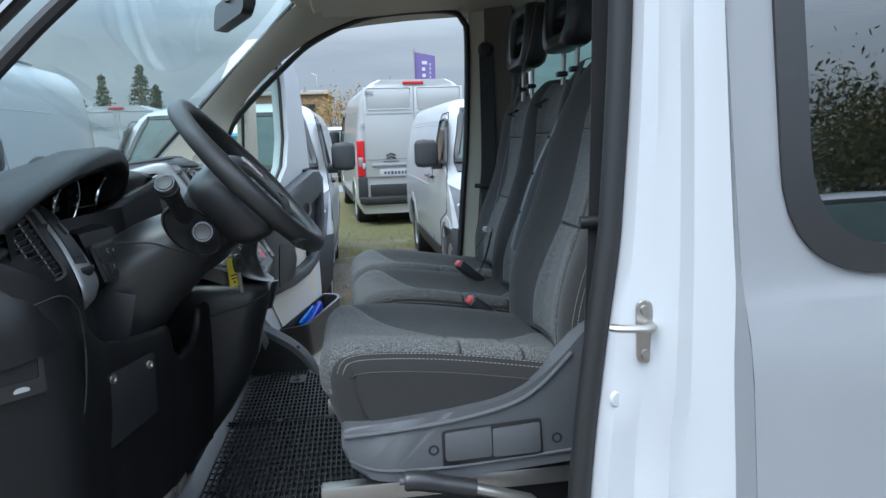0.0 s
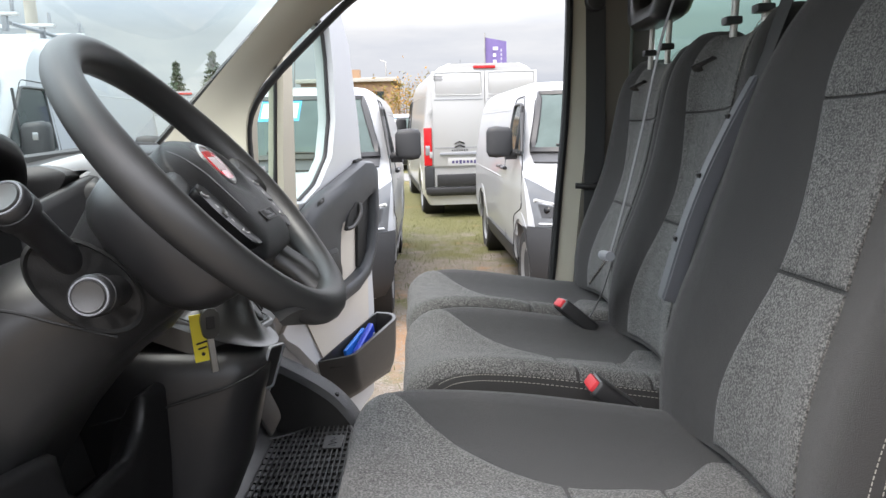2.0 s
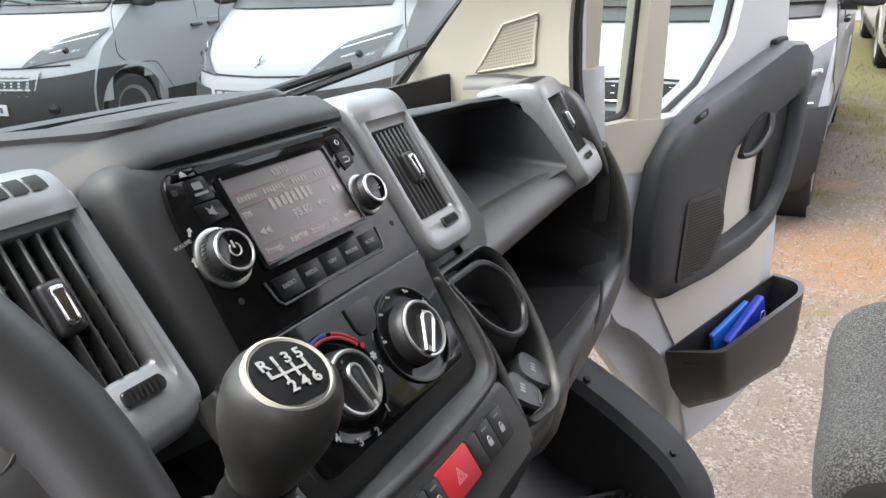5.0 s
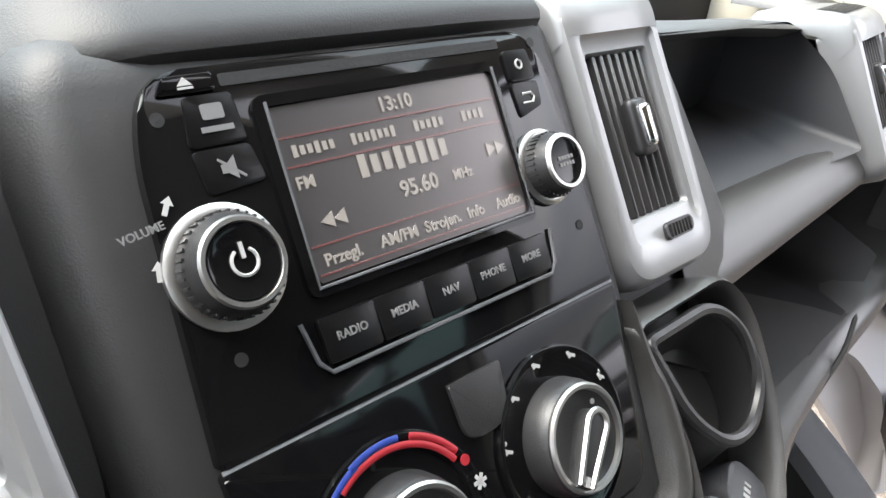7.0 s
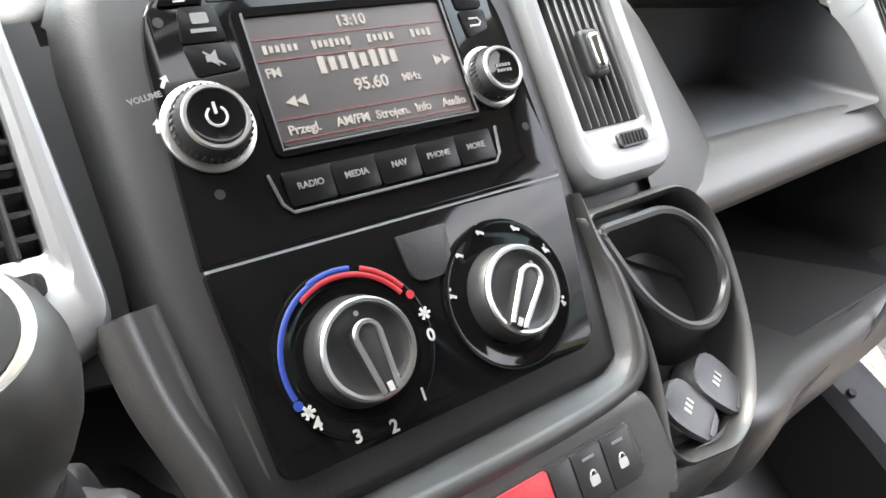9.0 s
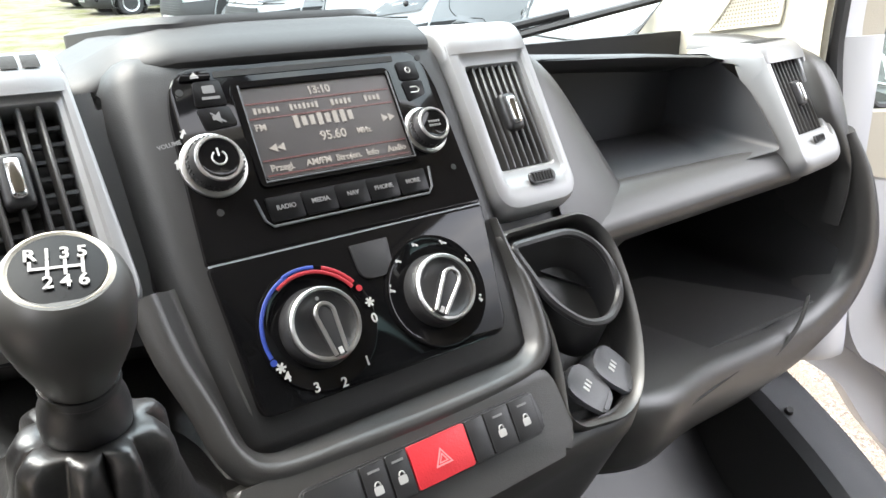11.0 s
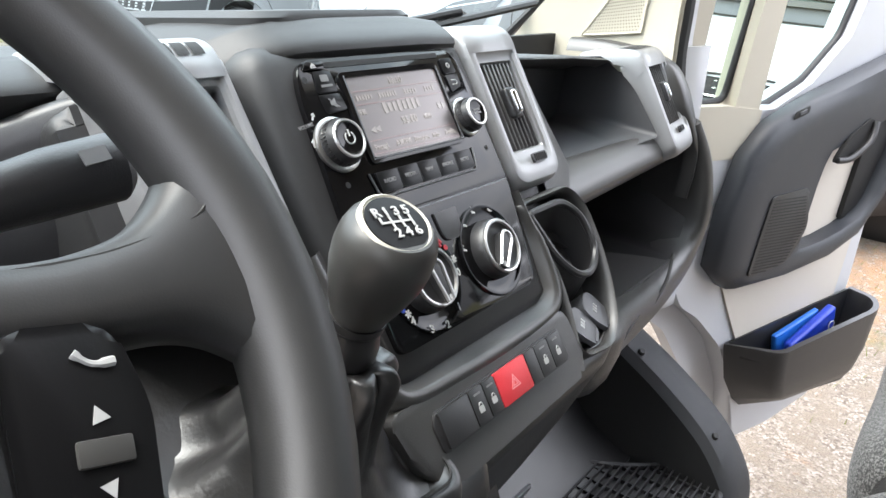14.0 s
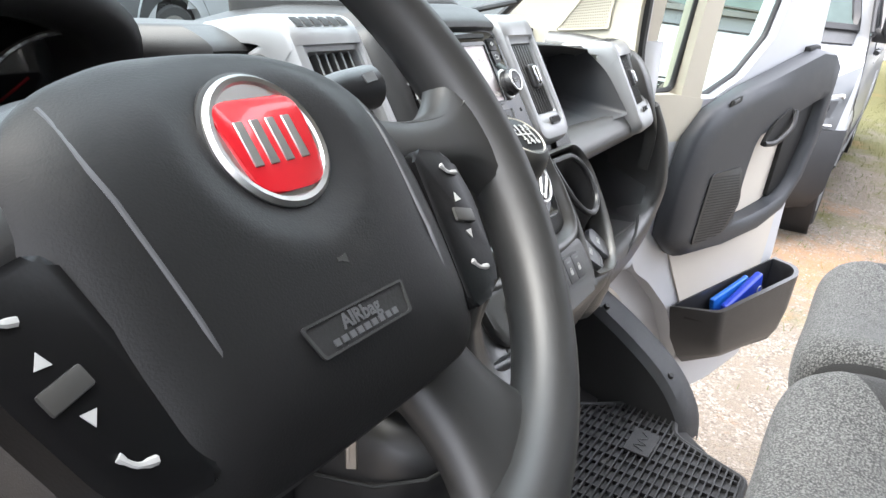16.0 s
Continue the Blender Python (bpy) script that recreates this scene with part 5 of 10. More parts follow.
for a in (165, 130, 100, 62, 25, -25):
    bm = fresh()
    c = (0.0405 + 0.0345 * math.cos(radians(a)), -0.0475 + 0.0345 * math.sin(radians(a)))
    box(bm, (0.0016, 0.0034, 0.0004), (c[0] - 0.001, c[1], 0.0032), (0, 0, 20))
    box(bm, (0.0036, 0.0014, 0.0004), (c[0] + 0.001, c[1] - 0.001, 0.0032), (0, 0, -30))
    cyl(bm, 0.001, 0.001, 0.0004, at(c[0], c[1] + 0.0028, 0.0030), 8)
    part("airflow_symbol", bm, WHITE_PRINT, heater)

# switch row
switches = thing("switch_row", "row of black rocker switches with a red hazard button", "switches", m=PANEL)
N0 = 0.0025
bm = fresh()
prism(bm, ring_round([(-0.092, -0.161), (0.083, -0.161), (0.088, -0.1535), (0.084, -0.1315), (-0.088, -0.1315), (-0.094, -0.140)], 0.004), 0.0035, at(0, 0, N0 - 0.002), 0.001)
part("surround", bm, BLACK_PLASTIC, switches)
for name, y0, y1, mat in (("switch", -0.088, -0.054, BLACK_PLASTIC), ("switch", -0.0525, -0.0365, BLACK_PLASTIC), ("switch", -0.035, -0.0205, BLACK_PLASTIC), ("hazard_button", -0.0192, 0.0235, RED), ("switch", 0.025, 0.039, BLACK_PLASTIC), ("switch", 0.0402, 0.0600, BLACK_PLASTIC), ("switch", 0.0612, 0.0815, BLACK_PLASTIC)):
    bm = fresh()
    prism(bm, ring_round([(y0, -0.1595), (y1, -0.1595), (y1, -0.1328), (y0, -0.1328)], 0.0012), 0.0028, at(0, 0, N0 + 0.001), 0.0009)
    s = part(name, bm, mat, switches)
    cy = (y0 + y1) / 2
    z = N0 + 0.0041
    if name == "hazard_button":
        bm = fresh()
        tri_o = [(cy - 0.0065, -0.1515), (cy + 0.0065, -0.1515), (cy, -0.1405)]
        tri_i = [(cy - 0.0048, -0.1505), (cy + 0.0048, -0.1505), (cy, -0.1424)]
        frame_ring(bm, tri_o, tri_i, 0.0003, at(0, 0, z - 0.0004))
        tri_o = [(cy - 0.0035, -0.1498), (cy + 0.0035, -0.1498), (cy, -0.1438)]
        tri_i = [(cy - 0.0022, -0.1491), (cy + 0.0022, -0.1491), (cy, -0.1453)]
        frame_ring(bm, tri_o, tri_i, 0.0003, at(0, 0, z - 0.0004))
        part("hazard_symbol", bm, surface("pink_print", (0.75, 0.25, 0.26), 0.5), s)
    elif y1 - y0 < 0.03 and not (0.02 < cy < 0.035):
        bm = fresh()
        prism(bm, ring_round([(cy - 0.003, -0.1515), (cy + 0.003, -0.1515), (cy + 0.003, -0.1465), (cy - 0.003, -0.1465)], 0.0012), 0.0003, at(0, 0, z - 0.0003))
        tube(bm, [(cy + 0.0019 * math.cos(a), -0.1462 + 0.0022 * math.sin(a), z) for a in [math.pi * i / 8 for i in range(9)]], 0.0005, 5)
        part("switch_symbol", bm, WHITE_PRINT, s)
        bm = fresh()
        box(bm, (0.008, 0.0014, 0.0003), (cy, -0.1375, z))
        part("indicator", bm, GREY_PRINT, s)

# gear lever
lever_axis = Vector((0.40, -0.04, 0.915)).normalized()
KNOB = VAN @ Matrix.LocRotScale(Vector((-0.236, 1.754, 1.372)), lever_axis.to_track_quat("Z", "Y"), None)
lever = thing("gear_lever", "worn dark gear knob over a black leatherette boot", "gear lever", m=VAN)
kb = VAN.inverted() @ KNOB
bm = fresh()
lathe(bm, [(0, 0.0255), (0.0150, 0.0255), (0.0160, 0.029), (0.0184, 0.036), (0.0216, 0.046), (0.0243, 0.057), (0.0252, 0.067), (0.0246, 0.0750), (0.0226, 0.0815), (0.0190, 0.0846), (0, 0.0850)], kb, 40)
knob = part("knob", bm, KNOB_GREY, lever, "worn brown-grey gear knob")
# the disc on the crown turns its legend to the driver
legend_m = Matrix.LocRotScale(kb @ Vector((0.0, 0.0, 0.0846)), Vector((0.50, -0.06, 0.86)).normalized().to_track_quat("Z", "Y"), None) @ pose(0, 0, 0, 0, 0, -6) @ Matrix.Diagonal((0.89, 0.89, 1.5, 1))
bm = fresh()
lathe(bm, [(0, -0.001), (0.0215, -0.001), (0.0213, 0.0006), (0.0195, 0.0014), (0.0185, 0.0008), (0, 0.0008)], legend_m, 40)
part("ring", bm, surface("pale_worn_ring", (0.58, 0.55, 0.47), 0.4, stain=0.2), knob, "pale worn ring")
bm = fresh()
lathe(bm, [(0, 0.0006), (0.0184, 0.0006), (0.0180, 0.0012), (0, 0.0016)], legend_m, 40)
disc = part("shift_disc", bm, BUTTON_BLACK, knob, "black disc with the shift pattern")
lt = lambda x, y: legend_m @ Matrix.Translation((x, y, 0.0019))
for ch, x, y in (("R", -0.0118, 0.0078), ("1", -0.0045, 0.0078), ("3", 0.0030, 0.0078), ("5", 0.0105, 0.0078), ("2", -0.0045, -0.0092), ("4", 0.0030, -0.0092), ("6", 0.0105, -0.0092)):
    words("legend", ch, 0.0084, lt(x * 0.86, y * 0.86), WHITE_PRINT, disc)
bm = fresh()
for size, x, y in (((0.0235, 0.0015, 0.0003), -0.0008, -0.0004), ((0.0015, 0.0050, 0.0003), -0.0118, 0.0018), ((0.0015, 0.0092, 0.0003), -0.0045, -0.0004), ((0.0015, 0.0092, 0.0003), 0.0030, -0.0004), ((0.0015, 0.0092, 0.0003), 0.0105, -0.0004)):
    box(bm, (size[0] * 0.86, size[1] * 0.86, size[2]), (x * 0.86, y * 0.86, 0.0019), m=legend_m)
part("shift_pattern", bm, WHITE_PRINT, disc)
bm = fresh()
lathe(bm, [(0, -0.014), (0.0170, -0.014), (0.0186, -0.008), (0.0190, 0.0), (0.0182, 0.007), (0.0160, 0.014), (0.0148, 0.0185), (0.0150, 0.0200), (0.0162, 0.0215), (0.0162, 0.0262), (0, 0.0262)], kb, 40)
part("collar", bm, BLACK_PLASTIC, lever)
bm = fresh()
BOOT = Vector((-0.290, 1.755, 1.272))
SLOPE = 0.42
# gathered leatherette: it puffs out under the collar, hangs in pleats and spreads over the plinth
rings = []
for i in range(37):
    t = i / 36
    r = float(np.interp(t, [0, 0.05, 0.12, 0.22, 0.36, 0.55, 0.78, 1.0], [0.0150, 0.0215, 0.0290, 0.0335, 0.0385, 0.0500, 0.0760, 0.1020]))
    h = float(np.interp(t, [0, 0.05, 0.12, 0.22, 0.36, 0.55, 0.78, 1.0], [-0.012, -0.0085, -0.0095, -0.0190, -0.0400, -0.0640, -0.0800, -0.0850]))
    lean_t = ease_in((t - 0.25) / 0.7)
    c = (kb @ Vector((0, 0, h))).lerp(Vector((BOOT.x, BOOT.y, BOOT.z + 0.012 * (1 - t))), lean_t)
    ring = []
    for j in range(120):
        a = 2 * math.pi * j / 120
        gather = math.exp(-((t - 0.20) / 0.16) ** 2)
        pleat = abs(math.sin(4.5 * a + 0.5 * math.sin(2 * a))) ** 0.7 - 0.55
        long_ = math.sin(5 * a + 2.2 * math.sin(2.4 * t)) + 0.5 * math.sin(9 * a - 3 * t)
        k = 1 + 0.30 * pleat * gather + 0.085 * long_ * math.sin(math.pi * min(1.0, t * 1.05)) * (1 - 0.6 * t) + 0.018 * math.sin(21 * a + 7 * t) * gather
        x, y = 1.02 * r * math.cos(a) * k, 0.90 * r * math.sin(a) * k
        ring.append((c.x + x, c.y + y, c.z + 0.006 * long_ * t * (1 - t) * 2 - SLOPE * x * lean_t))
    rings.append(ring)
bm = fresh()
loft(bm, rings, caps=False)
part("boot", bm, LEATHERETTE, lever, "gathered black leatherette boot", angle=80)
# padded leatherette plinth with a rolled edge and a stitched joint
gz = lambda x: 1.278 - SLOPE * (x + 0.290)
outline = ring_round([(-0.402, 1.672), (-0.262, 1.676), (-0.214, 1.745), (-0.205, 1.852), (-0.402, 1.852)], [0.030, 0.04, 0.04, 0.02, 0.02], 6)
mid_p = Vector((-0.295, 1.755))
bm = fresh()
rows = []
for k, dz in ((1.0, -0.040), (1.005, -0.022), (1.0, -0.008), (0.985, 0.0), (0.955, 0.0035), (0.90, 0.003), (0.80, 0.0), (0.60, -0.004)):
    rows.append([(mid_p.x + (p[0] - mid_p.x) * k, mid_p.y + (p[1] - mid_p.y) * k, gz(p[0]) + dz + 0.0022 * math.sin(23 * p[1] + 31 * p[0]) * (1 if 0.5 < k < 0.96 else 0)) for p in outline])
loft(bm, rows)
plinth = part("gear_plinth", bm, LEATHERETTE, dash, "padded black leatherette plinth under the gear boot", angle=70)
bm = fresh()
tube(bm, [(mid_p.x + (p[0] - mid_p.x) * 0.93, mid_p.y + (p[1] - mid_p.y) * 0.93, gz(p[0]) + 0.0036) for p in outline], 0.0010, 5, closed=True)
part("seam", bm, DEEP_BLACK, plinth)

# ---- steering wheel, column and driver's side of the dashboard ----
TILT_W = radians(41)
WHEEL = VAN @ Matrix(((0, -math.sin(TILT_W), math.cos(TILT_W), -0.176), (1, 0, 0, 1.476), (0, math.cos(TILT_W), math.sin(TILT_W), 1.482), (0, 0, 0, 1)))
wheel = thing("steering_wheel", "black four-spoke steering wheel with a red round badge", "steering wheel", m=WHEEL)
bm = fresh()
path = [(0.176 * math.cos(a), 0.176 * math.sin(a) * 0.985, -0.0165) for a in [2 * math.pi * i / 72 for i in range(72)]]
rad = [0.0155 + 0.0018 * math.cos(2 * a) ** 2 for a in [2 * math.pi * i / 72 for i in range(72)]]
tube(bm, path, rad, 14, closed=True, flat=1.12)
part("rim", bm, RIM_PLASTIC, wheel, "smooth black rim", angle=80)
# spokes: broad level ones that flare into the rim, and short lower ones
for side in (1, -1):
    bm = fresh()
    rows = []
    for x, up, lo_ in spline(((0.080, 0.024, -0.012), (0.095, 0.017, -0.012), (0.110, 0.0135, -0.015), (0.124, 0.0130, -0.018), (0.137, 0.0150, -0.021), (0.147, 0.0200, -0.026), (0.156, 0.0275, -0.035), (0.164, 0.0370, -0.048), (0.171, 0.0460, -0.060)), 4):
        t = max(0.0, (x - 0.08) / 0.086)
        mid_, hw = (up + lo_) / 2, (up - lo_) / 2
        zc = -0.020 + 0.006 * t ** 1.4
        rows.append([(side * x, mid_ + hw * b, zc + c) for b, c in ((-1, -0.010), (-0.985, -0.004), (-0.94, 0.001), (-0.84, 0.0055), (-0.65, 0.0080), (-0.3, 0.0088), (0, 0.0088), (0.3, 0.0084), (0.65, 0.0068), (0.84, 0.0038), (0.94, -0.0006), (0.985, -0.0052), (1, -0.010), (0.6, -0.018), (-0.6, -0.018))])
    loft(bm, rows)
    part("spoke", bm, RIM_PLASTIC, wheel, angle=70)
    bm = fresh()
    rows = []
    for i in range(19):
        t = i / 18
        c = Vector((side * (0.065 + 0.010 * t) - 0.008, -0.070 - 0.094 * t, -0.038 + 0.018 * t ** 0.8))
        hw = 0.026 - 0.003 * math.sin(math.pi * t) + 0.030 * t ** 3.5
        rows.append([c + Vector((hw * b, 0.30 * side * hw * b, z)) for b, z in ((-1, -0.008), (-0.97, -0.001), (-0.88, 0.004), (-0.70, 0.0075), (-0.3, 0.0088), (0.3, 0.0088), (0.70, 0.0075), (0.88, 0.004), (0.97, -0.001), (1, -0.008), (0.7, -0.013), (-0.7, -0.013))])
    loft(bm, rows)
    part("spoke", bm, RIM_PLASTIC, wheel, angle=70)
    bm = fresh()
    tube(bm, [(side * x, y, z) for x, y, z in spline([(0.100, 0.0105, -0.0135), (0.125, 0.0075, -0.0112), (0.148, 0.0085, -0.0088), (0.1615, 0.0125, -0.0066), (0.1640, 0.0260, -0.0050), (0.1610, 0.0420, -0.0048), (0.1550, 0.0560, -0.0055)], 5)], 0.0006, 6)
    part("thumb_crease", bm, RIM_PLASTIC, wheel)
    # thumb switches below the spoke
    bm = fresh()
    prism(bm, ring_round([(side * 0.088, -0.006), (side * 0.116, -0.013), (side * 0.1165, -0.038), (side * 0.1045, -0.073), (side * 0.0955, -0.083), (side * 0.070, -0.085)][::-side], 0.007), 0.016, pose(0, 0, -0.020), 0.003)
    pod = part("switch_pod", bm, BUTTON_BLACK, wheel, "gloss black thumb switches")
    for x_, y, kind in ((0.1077, -0.0212, "phone"), (0.1028, -0.0354, "up"), (0.0980, -0.0531, "down"), (0.0925, -0.0682, "phone")):
        bm = fresh()
        x = side * x_
        if kind == "phone":
            tube(bm, spline([(x - 0.0045, y + 0.003, -0.0036), (x - 0.001, y - 0.0012, -0.0036), (x + 0.0045, y - 0.0025, -0.0036)], 4), [0.0014] * 2 + [0.0009] * 4 + [0.0014] * 3, 6)
        else:
            s = 1 if kind == "up" else -1
            prism(bm, [(x - 0.0024, y - 0.0016 * s), (x + 0.0024, y - 0.0016 * s), (x, y + 0.0028 * s)][::s], 0.0004, pose(0, 0, -0.0040))
        part("switch_symbol", bm, WHITE_PRINT, pod)
    bm = fresh()
    box(bm, (0.014, 0.007, 0.003), (side * 0.1005, -0.0443, -0.0040), (0, 0, -16 * side), 0.001)
    part("rocker", bm, KNOB_GREY, pod)
# airbag cover
half = [(0.035, 0.0530), (0.064, 0.0445), (0.083, 0.0300), (0.0925, 0.0100), (0.0945, -0.012), (0.0915, -0.046), (0.083, -0.086), (0.067, -0.0985), (0.030, -0.1005)]
cover_pts = ring_round([(0.0, 0.0545)] + half + [(0.0, -0.1005)] + [(-x - 0.007 * min(1.0, max(0.0, -y / 0.085)), y) for x, y in half[::-1]], 0.012, 6)
cover_pts = cover_pts[::-1]
bm = fresh()


def dome(p, s):
    x, y = p[0] * s, (p[1] + 0.023) * s - 0.023
    dish = max(0.0, 1 - math.hypot(x - 0.0045, y - 0.0090) / 0.044)
    return (x, y, 0.0185 * (1 - s ** 5.0) - 0.014 - 0.0060 * min(1.0, 2.2 * dish))


rows = [[(p[0], p[1], -0.050) for p in cover_pts], [(p[0], p[1], -0.020) for p in cover_pts], [(p[0] * 0.998, p[1] * 0.998, -0.0155) for p in cover_pts]] + [[dome(p, s) for p in cover_pts] for s in (0.99, 0.97, 0.94, 0.91, 0.87, 0.83, 0.79, 0.75, 0.71, 0.67, 0.63, 0.59, 0.54, 0.49, 0.44, 0.39, 0.33, 0.27, 0.21, 0.15, 0.09, 0.03)]
loft(bm, rows)
cover_part = part("airbag_cover", bm, surface("leather_grained_airbag_cover", (0.011, 0.011, 0.0115), 0.47, vary=0.12, spec=0.3, bump=0.16, bump_scale=1100, stain=0.04, scale=22), wheel, "grained black airbag cover", angle=70)


def cover_z(x, y):
    """Height of the cover over a place in the wheel's plane."""
    s = max(abs(x) / 0.092, (y + 0.023) / 0.077, -(y + 0.023) / 0.0772, math.hypot(x / 0.098, (y + 0.023) / 0.088))
    return 0.0185 * (1 - min(1.0, s) ** 5.0) - 0.014


# creases of the cover: paler grey puts their edge highlight into the colour
for side in (1, -1):
    bm = fresh()
    line = spline([((x if side > 0 else -0.965 * x), y, 0) for x, y in ((0.069, 0.036), (0.0700, 0.015), (0.0675, -0.006), (0.0635, -0.036), (0.0595, -0.070))], 5)
    tube(bm, [(p.x, p.y, cover_z(p.x, p.y) + 0.0002) for p in line], 0.0010, 6)
    part("seam", bm, SOCKET_GREY, cover_part, "airbag cover crease, its edge highlight coloured pale")
bm = fresh()
loft(bm, [[(p[0] * k, (p[1] + 0.023) * k - 0.023 + lift_, z) for p in cover_pts] for z, k, lift_ in ((-0.024, 0.985, 0.0), (-0.032, 0.985, 0.0), (-0.040, 1.06, 0.0), (-0.058, 1.12, 0.004), (-0.080, 1.10, 0.008), (-0.100, 1.00, 0.012), (-0.115, 0.84, 0.016), (-0.125, 0.60, 0.018))])
part("hub_back", bm, BLACK_PLASTIC, wheel, "deep black back of the wheel hub", angle=60)
BADGE = pose(0.0045, 0.0090, -0.0012) @ Matrix.Diagonal((1.07, 1.07, 1, 1))
bm = fresh()
lathe(bm, [(0.0, -0.006), (0.0275, -0.006), (0.0270, 0.0002), (0.026, 0.0006), (0, 0.0006)], BADGE, 48)
part("badge_recess", bm, RIM_PLASTIC, cover_part)
bm = fresh()
lathe(bm, [(0.0, 0), (0.0255, 0), (0.0255, 0.0016), (0.0240, 0.0030), (0.0222, 0.0026), (0.0215, 0.0016), (0, 0.0016)], BADGE, 48)
badge = part("badge", bm, SATIN, cover_part, "satin chrome ring badge")
bm = fresh()
prism(bm, ring_round([(-0.0212, 0.0155), (0.0212, 0.0155), (0.0165, -0.0195), (-0.0165, -0.0195)], [0.009, 0.009, 0.010, 0.010], 6), 0.0012, BADGE @ pose(0, 0, 0.0016), 0.0006)
shield = part("badge_shield", bm, BADGE_RED, badge, "red enamel shield")
for k, x in enumerate((-0.0105, -0.0040, 0.0025, 0.0095)):
    bm = fresh()
    box(bm, (0.0040, 0.0165, 0.0008), (x * 1.12, -0.0008, 0.0030), m=BADGE, bevel=0.0002, seg=1)
    part("badge_bar", bm, SATIN, shield)
# moulded mark: plain bars in a frame, letter-edge glints coloured as paler grey
LABEL = pose(-0.0025, -0.0642, 0.0044, -1, 0, 0) @ Matrix.Diagonal((0.92, 0.95, 1, 1))
bm = fresh()
frame_ring(bm, ring_round([(-0.0275, -0.0068), (0.0275, -0.0068), (0.0310, 0.0068), (-0.0310, 0.0068)], 0.002), ring_round([(-0.0262, -0.0058), (0.0262, -0.0058), (0.0296, 0.0058), (-0.0296, 0.0058)], 0.0015), 0.0008, LABEL)
mark = part("moulded_frame", bm, DASH_PLASTIC, cover_part)
bm = fresh()
prism(bm, ring_round([(-0.0265, -0.0060), (0.0265, -0.0060), (0.0298, 0.0060), (-0.0298, 0.0060)], 0.0015), 0.0030, LABEL @ pose(0, 0, -0.0028))
part("moulded_field", bm, DEEP_BLACK, mark)
words("moulded_word", "AIRbag", 0.0080, LABEL @ pose(0, 0.0020, 0.0006), SOCKET_GREY, mark)
for i in range(9):
    bm = fresh()
    box(bm, (0.0030, 0.0026, 0.0006), (-0.0180 + 0.0045 * i, -0.0032, 0.0005), m=LABEL)
    part("moulded_bar", bm, SOCKET_GREY, mark)
bm = fresh()
prism(bm, [(-0.004, -0.0012), (-0.001, -0.0012), (0.004, -0.0032), (0.004, 0.0032), (-0.001, 0.0012), (-0.004, 0.0012)], 0.0004, pose(0.003, -0.0420, 0.0043, 0, 0, -8) @ Matrix.Diagonal((0.65, 0.65, 1, 1)))
part("horn_symbol", bm, DASH_PLASTIC, cover_part)

# column shroud and stalks
column = thing("steering_column", "black steering column shroud with two stalks and a hanging key", "steering column", m=VAN)
cw = VAN.inverted() @ WHEEL


def wv(x, y, z):
    return cw @ Vector((x, y, z))


bm = fresh()
rows = []
for z, w, hu, hd in ((-0.040, 0.070, 0.055, 0.060), (-0.060, 0.092, 0.062, 0.075), (-0.10, 0.088, 0.058, 0.078), (-0.14, 0.070, 0.050, 0.072), (-0.21, 0.060, 0.045, 0.068)):
    rows.append([wv(*p, z) for p in ring_round([(-w, -hd * 0.6), (-w * 0.6, -hd), (w * 0.6, -hd), (w, -hd * 0.6), (w, hu * 0.5), (w * 0.7, hu), (-w * 0.7, hu), (-w, hu * 0.5)], 0.02, 4)])
loft(bm, rows)
part("shroud", bm, BLACK_PLASTIC, column, "black column shroud", angle=60)
for base, tip, r0, r1, lab_ in (((-0.292, 1.405, 1.392), (-0.302, 1.298, 1.471), 0.013, 0.0185, "indicator stalk with round ringed end"), ((-0.262, 1.41, 1.375), (-0.252, 1.318, 1.386), 0.014, 0.0185, "short stalk with round ringed end")):
    a_, b_ = Vector(base), Vector(tip)
    ax_ = (b_ - a_).normalized()
    sm = Matrix.LocRotScale(b_, ax_.to_track_quat("Z", "Y"), None)
    ln = (b_ - a_).length
    bm = fresh()
    lathe(bm, [(0, -ln), (r0 * 1.1, -ln), (r0 * 1.05, -ln * 0.5), (r0 * 1.15, -0.030), (r1, -0.024), (r1, -0.012), (r1 * 0.95, -0.0115), (r1 * 0.95, -0.0095), (r1, -0.009), (r1 * 0.98, -0.002), (r1 * 0.90, 0), (0, 0)], sm, 28)
    st = part("stalk", bm, BLACK_PLASTIC, column, lab_)
    bm = fresh()
    lathe(bm, [(0, 0), (r1 * 0.74, 0.0), (r1 * 0.70, 0.0022), (r1 * 0.6, 0.0016), (0, 0.0012)], sm, 28)
    part("stalk_cap", bm, LOWER_PLASTIC, st)
    bm = fresh()
    tube(bm, [sm @ Vector((r1 * 0.84 * math.cos(2 * math.pi * j / 28), r1 * 0.84 * math.sin(2 * math.pi * j / 28), 0.0005)) for j in range(28)], 0.0008, 5, closed=True)
    part("stalk_ring", bm, GREY_PLASTIC, st)
bm = fresh()
tube(bm, [wv(0.04, 0.042, -0.090), wv(0.12, 0.054, -0.074), wv(0.150, 0.0555, -0.068), wv(0.174, 0.0560, -0.065), wv(0.178, 0.0560, -0.0645)], [0.0090, 0.0105, 0.0130, 0.0135, 0.0100], 16)
s3 = part("stalk", bm, BLACK_PLASTIC, column, "wiper stalk")
bm = fresh()
box(bm, (0.010, 0.006, 0.0008), (0.162, 0.0565, -0.0530), (0, -6, 4), m=cw)
part("wiper_symbol", bm, GREY_PRINT, s3)

key = thing("ignition_key", "black ignition key with a yellow paper tag", "key", m=VAN)
KEY = pose(-0.2450, 1.630, 1.288, 0, 0, -62)
bm = fresh()
